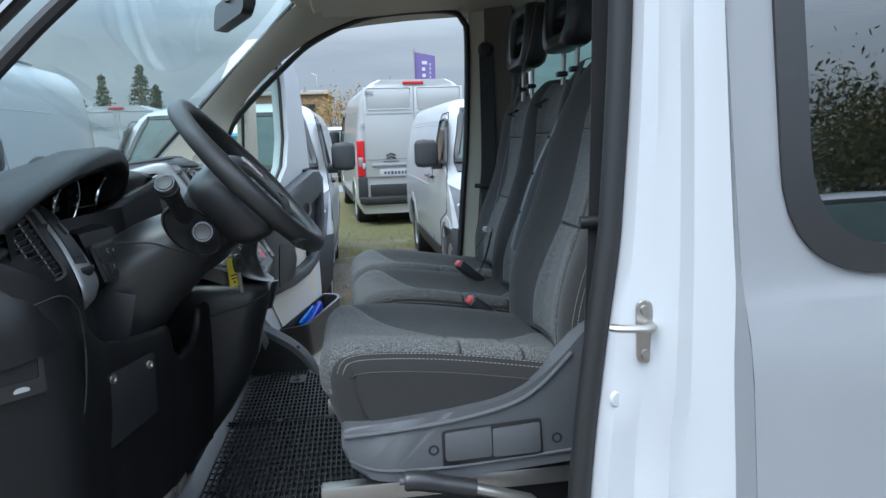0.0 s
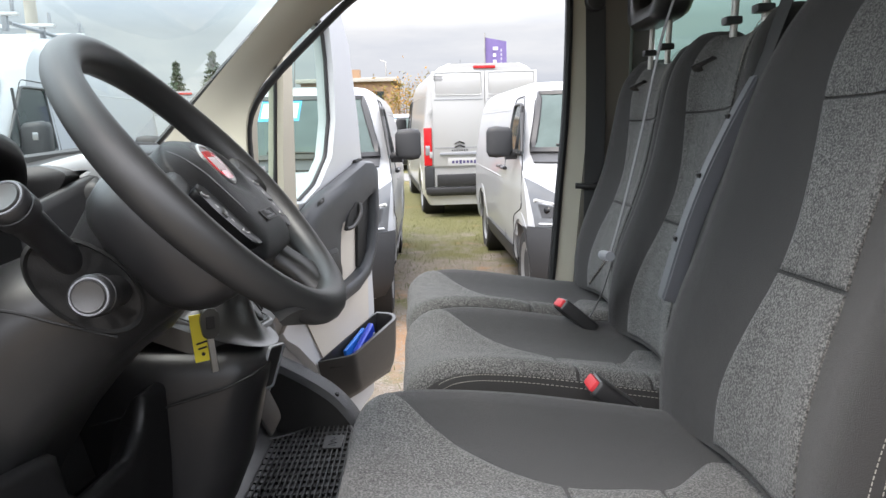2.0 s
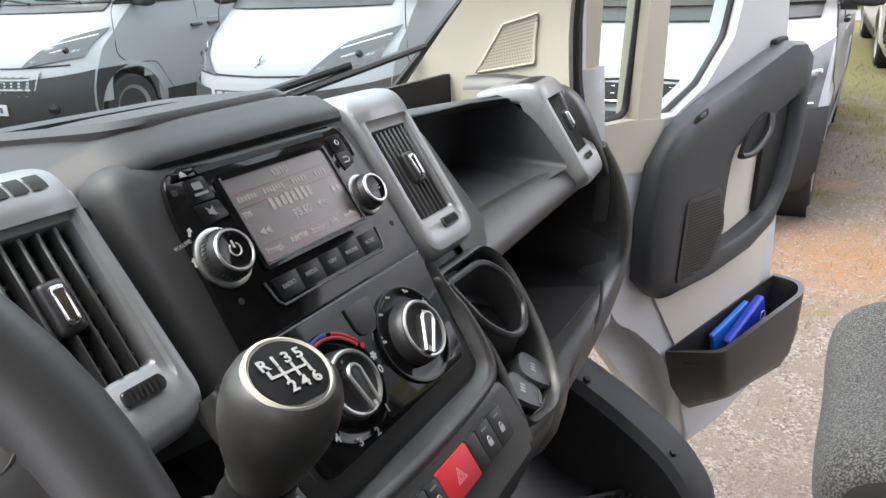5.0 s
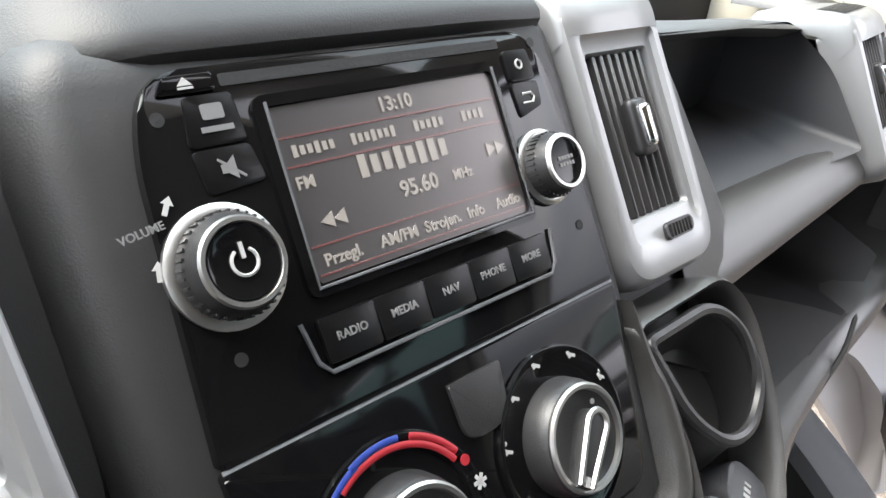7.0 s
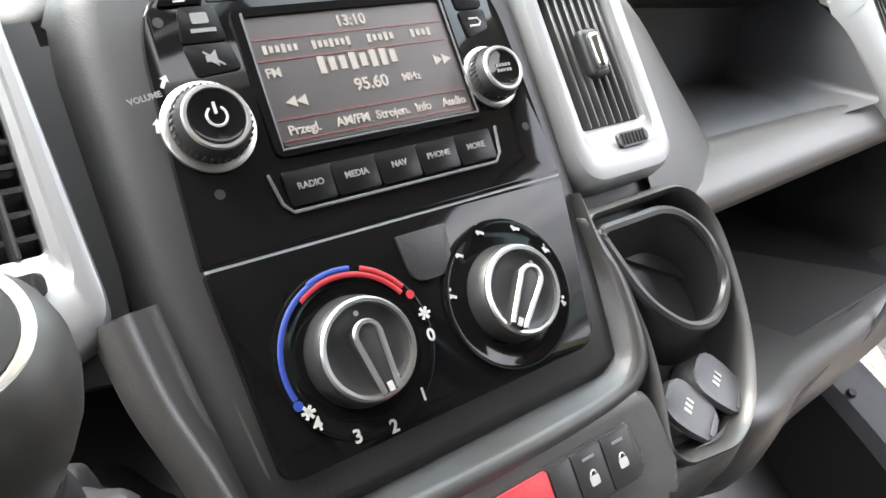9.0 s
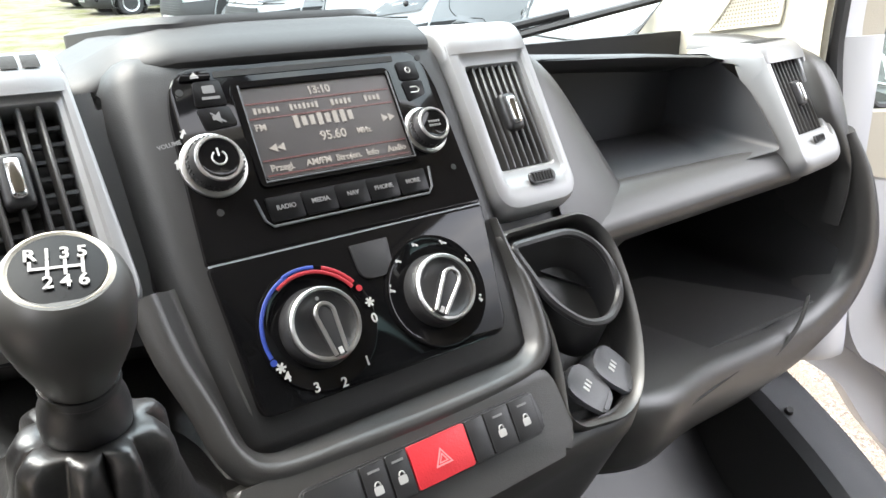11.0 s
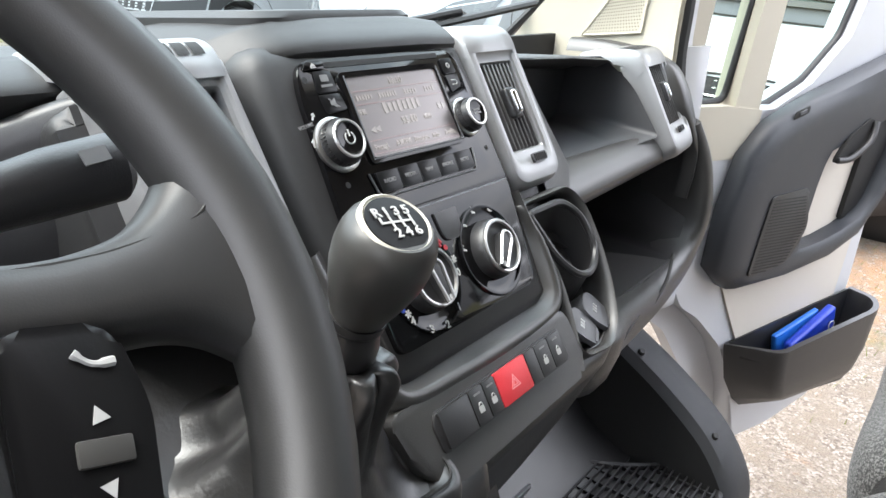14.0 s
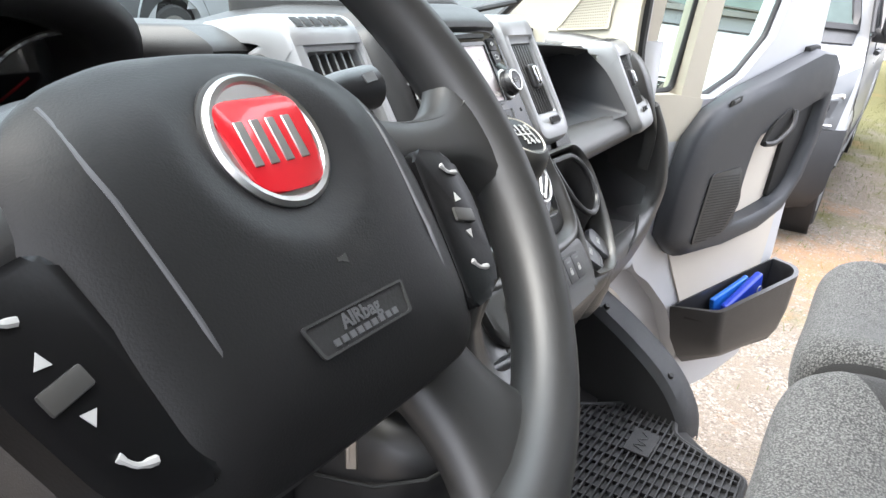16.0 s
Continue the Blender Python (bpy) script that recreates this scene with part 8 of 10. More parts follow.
part("sheet", bm, RUBBER, mat)
bm = fresh()


def inside(x, y):
    c = False
    for (xa, ya), (xb, yb) in zip(MAT, MAT[1:] + MAT[:1]):
        if (ya > y) != (yb > y) and x < (xb - xa) * (y - ya) / (yb - ya) + xa:
            c = not c
    return c


def ribs(bm, along, step, height):
    k = 0
    while k * step < 1.6:
        v = (1.12 if along == "x" else -0.50) + k * step
        lo, run = (-0.5, None) if along == "x" else (1.1, None)
        span = [lo + 0.01 * i for i in range(160 if along == "y" else 50)]
        start = None
        for w_ in span + [span[-1] + 9]:
            ok = inside(w_, v) if along == "x" else inside(v, w_)
            if ok and start is None:
                start = w_
            if not ok and start is not None:
                a, b = start, w_ - 0.01
                if b > a:
                    if along == "x":
                        box(bm, (b - a, 0.0028, height), ((a + b) / 2, v, 0.754 + height / 2))
                    else:
                        box(bm, (0.0030, b - a, height), (v, (a + b) / 2, 0.754 + height / 2))
                start = None
        k += 1


ribs(bm, "x", 0.034, 0.007)
ribs(bm, "y", 0.0125, 0.010)
tagged(part("ribs", bm, RUBBER, mat), kind="stuff")
bm = fresh()
tube(bm, [(p.x, p.y, 0.758) for p in ring_round([Vector(p) for p in MAT], 0.015, 3)], 0.007, 8, closed=True)
part("rim", bm, RUBBER, mat)
bm = fresh()
box(bm, (0.05, 0.085, 0.004), (-0.215, 2.515, 0.765), (0, 0, 0), 0.0015, 1)
plate = part("plate", bm, RUBBER, mat, "smooth plate with a worn mark")
bm = fresh()
tube(bm, spline([(-0.205, 2.485, 0.768), (-0.225, 2.495, 0.768), (-0.205, 2.505, 0.768), (-0.222, 2.515, 0.768), (-0.208, 2.530, 0.768), (-0.222, 2.545, 0.768)], 3), 0.0010, 5)
part("plate_mark", bm, SEAT_PLASTIC, plate)
# joint where the driver's and the passenger's halves meet
bm = fresh()
for y in (2.112, 2.132):
    box(bm, (0.40, 0.007, 0.012), (-0.235, y, 0.760), (0, 0, -3), 0.002, 1)
part("joint_rim", bm, RUBBER, mat)
for x in (-0.40, -0.24, -0.10):
    bm = fresh()
    cyl(bm, 0.011, 0.010, 0.006, pose(x, 2.122, 0.760), 18, 0.001)
    part("joint_stud", bm, RUBBER, mat)
# heel board and footwell slope ahead of the mat
bm = fresh()
sheet(bm, lambda u, v: (-0.34 - 0.26 * u, 1.10 + 1.60 * v, 0.752 + 0.03 * u + 0.20 * u * u), 8, 10, 0.006)
part("toe_board", bm, BLACK_PLASTIC, dash, "black toe board")

# ---- open passenger door ----
DOOR = VAN @ Matrix(((0.40, 0, 0.9165, -0.45), (0.9165, 0, -0.40, 2.80), (0, 1, 0, 0), (0, 0, 0, 1)))
door = thing("passenger_door", "open white passenger door with black armrest and beige lining", "door", m=DOOR)
SKIN = [(0.03, 1.34), (0.06, 1.15), (0.10, 1.04), (0.115, 0.979), (0.149, 0.926), (0.207, 0.892), (0.304, 0.803), (0.382, 0.67), (0.425, 0.515), (0.56, 0.535), (0.715, 0.575), (0.742, 0.9), (0.735, 1.20), (0.70, 1.46), (0.50, 1.34)]
bm = fresh()
prism(bm, [(p.x, p.y) for p in ring_round([Vector(p) for p in SKIN], 0.02, 3)], 0.075, pose(0, 0, -0.078), 0.012, 2)
part("inner_skin", bm, WHITE_PAINT, door, "white painted steel door skin")
bm = fresh()
ARCH = [(0.0, 1.33), (-0.005, 1.0), (0.045, 0.925), (0.092, 0.898), (0.167, 0.846), (0.24, 0.748), (0.33, 0.653), (0.42, 0.54), (0.46, 0.54), (0.45, 0.70), (0.36, 0.86), (0.25, 0.95), (0.20, 1.33)]
prism(bm, [(p.x, p.y) for p in ring_round([Vector(p) for p in ARCH], 0.02, 3)], 0.036, pose(0, 0, -0.088), 0.010, 3)
part("inner_arch", bm, JAMB_WHITE, door, "recessed white door edge, its light toned into the paint")


def bar(bm, pts_o, pts_i, z0, z1):
    rows = [[(*a, z0), (*a, z1), (*b, z1), (*b, z0)] for a, b in zip(pts_o, pts_i)]
    loft(bm, rows)
    bmesh.ops.bevel(bm, geom=[e for e in bm.edges if len(e.link_faces) == 2 and e.calc_face_angle(0) > 0.9], offset=0.006, segments=2, affect="EDGES")


bm = fresh()
bar(bm, [(-0.005, 1.28), (0.0, 1.45), (0.03, 1.62), (0.10, 1.76), (0.22, 1.90), (0.36, 1.985)], [(0.075, 1.30), (0.070, 1.45), (0.078, 1.58), (0.135, 1.69), (0.235, 1.81), (0.37, 1.92)], -0.065, -0.004)
part("front_frame", bm, CREAM, door, "cream covered window frame")
bm = fresh()
bar(bm, [(0.178, 1.30), (0.192, 1.45), (0.212, 1.62), (0.238, 1.84)], [(0.252, 1.30), (0.258, 1.45), (0.268, 1.62), (0.282, 1.88)], -0.055, -0.002)
part("divider", bm, CREAM, door, "cream divider between the panes")
bm = fresh()
bar(bm, [(0.36, 1.92), (0.45, 1.925), (0.52, 1.90), (0.53, 1.80), (0.527, 1.60), (0.49, 1.475), (0.40, 1.384), (0.30, 1.335), (0.25, 1.328)], [(0.36, 1.985), (0.48, 1.99), (0.60, 1.96), (0.65, 1.86), (0.69, 1.60), (0.70, 1.46), (0.55, 1.33), (0.40, 1.28), (0.25, 1.27)], -0.070, -0.003)
part("rear_frame", bm, WHITE_PAINT, door, "white painted window frame")
bm = fresh()
bar(bm, [(0.07, 1.345), (0.16, 1.345), (0.26, 1.335)], [(-0.005, 1.26), (0.14, 1.24), (0.26, 1.24)], -0.06, 0.0)
part("sill_cover", bm, CREAM, door, "cream mirror corner cover")
quarter = [(0.078, 1.40), (0.095, 1.345), (0.178, 1.35), (0.200, 1.50), (0.236, 1.81), (0.135, 1.69), (0.075, 1.56)]
main = [(0.262, 1.335), (0.300, 1.338), (0.40, 1.386), (0.487, 1.474), (0.525, 1.60), (0.527, 1.80), (0.515, 1.90), (0.45, 1.92), (0.36, 1.92), (0.285, 1.87), (0.268, 1.62)]
for name, pts in (("quarter_pane", quarter), ("pane", main)):
    bm = fresh()
    bm.faces.new([bm.verts.new((*p, -0.035)) for p in pts])
    pn = part(name, bm, SIDE_GLASS, door)
    pn.visible_shadow = False
    bm = fresh()
    tube(bm, [(*p, -0.030) for p in ring_round([Vector(p) for p in pts], 0.02, 3)], 0.007, 8, closed=True)
    part("pane_seal", bm, SEAL, door)
# beige lining
bm = fresh()
prism(bm, [(p.x, p.y) for p in ring_round([Vector(p) for p in [(0.22, 1.15), (0.235, 1.0), (0.261, 0.952), (0.308, 0.876), (0.351, 0.809), (0.42, 0.70), (0.47, 0.62), (0.67, 0.62), (0.69, 1.0), (0.70, 1.36), (0.45, 1.30)]], 0.02, 3)], 0.006, pose(0, 0, -0.003), 0.002)
part("lining", bm, CREAM_CARD, door, "beige lining panel")
# armrest frame
OUT = [(0.176, 1.02), (0.180, 1.145), (0.205, 1.251), (0.262, 1.315), (0.37, 1.362), (0.56, 1.425), (0.655, 1.456), (0.715, 1.452), (0.748, 1.42), (0.742, 1.26), (0.705, 1.13), (0.645, 1.045), (0.55, 1.002), (0.40, 0.975), (0.235, 0.967)]
INN = [(0.448, 1.040), (0.450, 1.10), (0.455, 1.17), (0.462, 1.22), (0.47, 1.245), (0.56, 1.275), (0.63, 1.305), (0.68, 1.325), (0.712, 1.335), (0.700, 1.24), (0.672, 1.14), (0.635, 1.09), (0.58, 1.065), (0.52, 1.048), (0.46, 1.037)]
bm = fresh()
lerp2 = lambda t: [Vector(a).lerp(Vector(b), t) for a, b in zip(OUT, INN)]
rows = [[(*p, 0.001) for p in lerp2(0.0)], [(*p, 0.028) for p in lerp2(0.005)], [(*p, 0.040) for p in lerp2(0.06)], [(*p, 0.044) for p in lerp2(0.30)], [(*p, 0.044) for p in lerp2(0.75)], [(*p, 0.038) for p in lerp2(0.95)], [(*p, 0.004) for p in lerp2(1.0)]]
loft(bm, rows, caps=False)
arm = part("armrest_frame", bm, surface("blue_black_armrest_plastic", (0.040, 0.043, 0.049), 0.42, bump=0.14, bump_scale=1300, stain=0.08, scale=14), door, "black moulded armrest frame", angle=50)
# black plate standing for the shade behind the door pull
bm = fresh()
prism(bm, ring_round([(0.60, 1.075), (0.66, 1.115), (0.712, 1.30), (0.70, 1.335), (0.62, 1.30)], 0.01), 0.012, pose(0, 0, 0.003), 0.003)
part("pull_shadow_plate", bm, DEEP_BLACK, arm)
bm = fresh()
prism(bm, ring_round([(0.292, 1.168), (0.404, 1.180), (0.432, 1.090), (0.390, 1.014), (0.270, 0.994)], 0.015), 0.004, pose(0, 0, 0.0435), 0.0015)
spk = part("speaker_cover", bm, BLACK_PLASTIC, arm, "perforated black speaker cover")
bm = fresh()
for i in range(24):
    y = 1.004 + 0.0068 * i
    x0 = np.interp(y, [0.994, 1.168], [0.275, 0.296])
    x1 = np.interp(y, [0.994, 1.014, 1.09, 1.18], [0.28, 0.385, 0.427, 0.40])
    if x1 - x0 > 0.02:
        box(bm, (x1 - x0 - 0.012, 0.0022, 0.0012), ((x0 + x1) / 2, y, 0.0480))
part("rib_field", bm, DEEP_BLACK, spk)
bm = fresh()
prism(bm, ring_round([(0.305, 1.322), (0.345, 1.335), (0.345, 1.350), (0.308, 1.338)], 0.003), 0.003, pose(0, 0, 0.040), 0.001)
sw = part("window_switch", bm, DEEP_BLACK, arm, "window switch")
bm = fresh()
box(bm, (0.020, 0.008, 0.004), (0.326, 1.337, 0.043), (0, 0, 18), 0.001, 1)
part("rocker", bm, SEAT_PLASTIC, sw)
bm = fresh()
prism(bm, ring_round([(0.468, 1.225), (0.500, 1.222), (0.560, 1.268), (0.575, 1.310), (0.555, 1.318), (0.500, 1.282)], 0.015), 0.010, pose(0, 0, 0.037))
part("handle_recess", bm, DEEP_BLACK, arm)
bm = fresh()
tube(bm, spline([(0.474, 1.232, 0.047), (0.510, 1.236, 0.054), (0.556, 1.272, 0.058), (0.572, 1.310, 0.050)], 5), 0.007, 10)
part("door_handle", bm, BLACK_PLASTIC, arm, "black inner door handle")
bm = fresh()
box(bm, (0.05, 0.022, 0.02), (0.655, 1.452, 0.005), (0, 0, 8), 0.008)
part("lock_knob_boss", bm, DEEP_BLACK, arm)
# pocket
PLAN_O = [(0.315, 0.004), (0.385, 0.105), (0.71, 0.11), (0.755, 0.075), (0.755, 0.004)]
PLAN_I = [(0.325, 0.008), (0.392, 0.092), (0.703, 0.097), (0.742, 0.068), (0.742, 0.008)]


def pocket_row(plan, z, shift, grow=1.0, tilt=0.0, lift=0.0):
    return [(0.53 + (x - 0.53) * grow + shift, z + tilt * (x - 0.4) + lift * d, 0.004 + (d - 0.004) * grow) for x, d in plan]


o2 = [(p.x, p.y) for p in ring_round([Vector(p) for p in PLAN_O], [0.004, 0.02, 0.03, 0.03, 0.004], 4)]
i2 = [(p.x, p.y) for p in ring_round([Vector(p) for p in PLAN_I], [0.004, 0.02, 0.03, 0.03, 0.004], 4)]
bm = fresh()
rows = [pocket_row(i2, 0.67, 0.03, 0.80), pocket_row(i2, 0.819, -0.008, 1.0, 0.16), pocket_row(i2, 0.825, -0.008, 1.01, 0.16), pocket_row(o2, 0.825, -0.008, 1.0, 0.16), pocket_row(o2, 0.812, -0.008, 1.0, 0.16), pocket_row(o2, 0.725, 0.006, 0.94, 0.10, 0.1), pocket_row(o2, 0.655, 0.028, 0.82, 0.05, 0.3), pocket_row(o2, 0.625, 0.040, 0.72, 0.03, 0.4)]
loft(bm, rows)
pocket = part("door_pocket", bm, BLACK_PLASTIC, door, "deep black door pocket", angle=45)
bm = fresh()
box(bm, (0.05, 0.012, 0.004), (0.348, 0.79, 0.052), (0, -52, 0), 0.002, 1)
part("bottle_clip", bm, DEEP_BLACK, pocket)
# blue folded bag in the pocket
bag = thing("folded_bag", "folded shiny blue bag standing in the door pocket", "bag", m=DOOR)
bm = fresh()
box(bm, (0.17, 0.095, 0.022), (0.560, 0.795, 0.045), (6, 4, 24), 0.008, 3)
part("pouch", bm, BLUE_BAG, bag, angle=60)
bm = fresh()
box(bm, (0.15, 0.085, 0.014), (0.535, 0.795, 0.024), (0, 0, 18), 0.005, 3)
part("flap", bm, surface("bright_blue_vinyl", (0.02, 0.16, 0.62), 0.3, vary=0.15, scale=40), bag, angle=60)
bm = fresh()
tube(bm, [(0.612 + 0.010 * math.cos(a), 0.826 + 0.011 * math.sin(a), 0.0585) for a in [2 * math.pi * i / 20 for i in range(20)]], 0.0014, 5, closed=True)
part("round_mark", bm, WHITE_PRINT, bag)
# speaker grille in the windscreen pillar
grille = thing("pillar_speaker", "cream perforated speaker cover in the windscreen pillar", "speaker")
pa_, pb_ = spline(PILLAR_FRONT, 5), spline(PILLAR_REAR, 5)


def pillar_at(u, v, off):
    k = u * (len(pa_) - 1)
    i = min(int(k), len(pa_) - 2)
    r = pa_[i].lerp(pa_[i + 1], k - i).lerp(pb_[i].lerp(pb_[i + 1], k - i), v)
    r.y -= 0.012 * math.sin(math.pi * v) + off
    return r


GRILLE = [(0.100, 0.475), (0.105, 0.815), (0.198, 0.79), (0.193, 0.555)]


def on_grille(a, b, off):
    p = Vector(GRILLE[0]).lerp(Vector(GRILLE[1]), a).lerp(Vector(GRILLE[3]).lerp(Vector(GRILLE[2]), a), b)
    return pillar_at(p.x, p.y, off)


bm = fresh()
sheet(bm, lambda a, b: on_grille(a, b, 0.0030), 10, 8)
sheet(bm, lambda a, b: on_grille(a, b, -0.0020), 10, 8)
plate = part("cover", bm, CREAM, grille)
bm = fresh()
for i in range(18):
    for j in range(13):
        p = on_grille((i + 0.9 + 0.5 * (j % 2)) / 19.6, (j + 0.9) / 13.8, 0.0034)
        cyl(bm, 0.0012, 0.0012, 0.0005, Matrix.Translation(p) @ pose(0, 0, 0, 90, 0, 0), 6)
tagged(part("perforation", bm, surface("grille_hole", (0.24, 0.21, 0.16), 0.9), plate), kind="stuff")
bm = fresh()
tube(bm, [on_grille(a, b, 0.003) for a, b in [(k / 8, 0) for k in range(8)] + [(1, k / 6) for k in range(6)] + [(1 - k / 8, 1) for k in range(8)] + [(0, 1 - k / 6) for k in range(6)]], 0.0022, 6, closed=True)
part("cover_rim", bm, CREAM, plate)

# ---- parked vans ----
class Hull:
    """A van body in horizontal slices: x forward, y to its left, z up, the origin on the ground under the front axle."""

    def __init__(self, nose, width, tail, plan, power, tailtop=0.0):
        self.zs = [p[0] for p in nose]
        self.nose, self.width, self.tail, self.plan, self.power, self.tailtop = nose, width, tail, plan, power, tailtop

    def front(self, z):
        return float(np.interp(z, self.zs, [p[1] for p in self.nose]))

    def half(self, z):
        return float(np.interp(z, [p[0] for p in self.width], [p[1] for p in self.width]))

    def fall(self, z):
        return float(np.interp(z, [p[0] for p in self.plan], [p[1] for p in self.plan]))

    def rear(self, z):
        return self.tail + self.tailtop * max(0.0, z - 1.0)

    def on_front(self, y, z, off=0.0):
        w = self.half(z)
        r = min(1.0, abs(y) / w)
        return Vector((self.front(z) - self.fall(z) * r ** self.power + off, y + math.copysign(off * 0.5 * r ** 3, y), z))

    def on_side(self, x, z, side, off=0.0):
        return Vector((x, side * (self.half(z) + off), z))

    def loop(self, z, nf=18, ns=22):
        w, xr = self.half(z), self.rear(z)
        f = [self.on_front(w * math.sin(math.pi / 2 * (2 * i / nf - 1)), z) for i in range(nf + 1)]
        left = [Vector((f[-1].x + (xr + 0.12 - f[-1].x) * j / ns, w, z)) for j in range(1, ns + 1)]
        back = [Vector((xr + 0.03, w * 0.975, z)), Vector((xr, w * 0.9, z)), Vector((xr - 0.015, 0, z)), Vector((xr, -w * 0.9, z)), Vector((xr + 0.03, -w * 0.975, z))]
        right = [Vector((p.x, -p.y, p.z)) for p in left[::-1]]
        return f + left + back + right


def quad(pts, u, v):
    a, b, c, d = [Vector(p) for p in pts]
    return a.lerp(b, u).lerp(d.lerp(c, u), v)


def front_patch(h, pts, off, nu=10, nv=6, thick=0.012):
    bm = fresh()
    sheet(bm, lambda u, v: h.on_front(*quad(pts, u, v), off), nu, nv, -thick)
    return bm


def side_patch(h, pts, side, off, nu=6, nv=6, thick=0.012):
    bm = fresh()
    sheet(bm, lambda u, v: h.on_side(*quad(pts, u, v), side, off), nu, nv, thick)
    return bm


TALL_SHAPE = dict(
    nose=[(0.22, 0.82), (0.30, 0.90), (0.45, 0.94), (0.62, 0.945), (0.78, 0.92), (0.90, 0.885), (1.0, 0.84), (1.08, 0.76), (1.16, 0.65), (1.24, 0.52), (1.32, 0.37), (1.40, 0.22), (1.50, 0.13), (1.70, -0.06), (1.90, -0.25), (2.08, -0.42), (2.18, -0.53), (2.27, -0.70), (2.36, -0.98), (2.44, -1.4), (2.50, -2.0)],
    width=[(0.22, 0.93), (0.35, 1.00), (0.6, 1.02), (1.1, 1.025), (1.4, 1.005), (1.8, 0.965), (2.1, 0.925), (2.3, 0.87), (2.42, 0.78), (2.50, 0.6)],
    plan=[(0.22, 0.42), (0.6, 0.46), (0.9, 0.52), (1.15, 0.55), (1.4, 0.40), (1.8, 0.30), (2.2, 0.24), (2.5, 0.2)], power=3.2)
LOW_SHAPE = dict(
    nose=[(0.20, 0.74), (0.30, 0.83), (0.48, 0.87), (0.65, 0.87), (0.80, 0.84), (0.92, 0.79), (1.02, 0.71), (1.10, 0.60), (1.17, 0.45), (1.23, 0.28), (1.28, 0.14), (1.40, 0.0), (1.55, -0.17), (1.70, -0.36), (1.79, -0.50), (1.85, -0.68), (1.90, -1.0), (1.94, -1.5), (1.96, -2.2)],
    width=[(0.20, 0.86), (0.35, 0.95), (0.6, 0.975), (1.0, 0.975), (1.25, 0.95), (1.55, 0.90), (1.75, 0.85), (1.88, 0.76), (1.96, 0.5)],
    plan=[(0.2, 0.40), (0.6, 0.46), (0.9, 0.52), (1.15, 0.50), (1.3, 0.38), (1.6, 0.28), (1.96, 0.2)], power=3.0)


HOUSING = surface("headlamp_housing", (0.10, 0.105, 0.11), 0.12, metal=0.3, vary=0.1, scale=60)


def road_wheel(parent, x, y, side, r=0.34, trim=ALLOY, steer=0):
    m = pose(x, y, r, 0, 0, steer) @ pose(0, 0, 0, -90 * side, 0, 0)
    bm = fresh()
    lathe(bm, [(r * 0.60, -0.10), (r * 0.92, -0.105), (r * 0.985, -0.085), (r, -0.04), (r, 0.04), (r * 0.985, 0.085), (r * 0.92, 0.105), (r * 0.66, 0.10), (r * 0.60, 0.08)], m, 36)
    for k in range(48):
        a = 2 * math.pi * k / 48
        box(bm, (0.012, 0.012, 0.15), (r * 0.997 * math.cos(a), r * 0.997 * math.sin(a), 0), (0, 0, math.degrees(a)), m=m)
    w = part("tyre", bm, TYRE, parent)
    bm = fresh()
    lathe(bm, [(0, 0.055), (r * 0.16, 0.075), (r * 0.22, 0.072), (r * 0.45, 0.062), (r * 0.60, 0.088), (r * 0.665, 0.102), (r * 0.64, 0.06), (0, 0.02)], m, 36)
    rim = part("rim", bm, trim, w)
    for k in range(10):
        a = 2 * math.pi * k / 10
        bm = fresh()
        prism(bm, ring_round([(r * 0.30, -0.010), (r * 0.52, -0.022), (r * 0.52, 0.022), (r * 0.30, 0.010)], 0.006, 2), 0.006, m @ pose(0, 0, 0.069, 0, 0, math.degrees(a)))
        part("vent_hole", bm, DEEP_BLACK, rim)
    return w


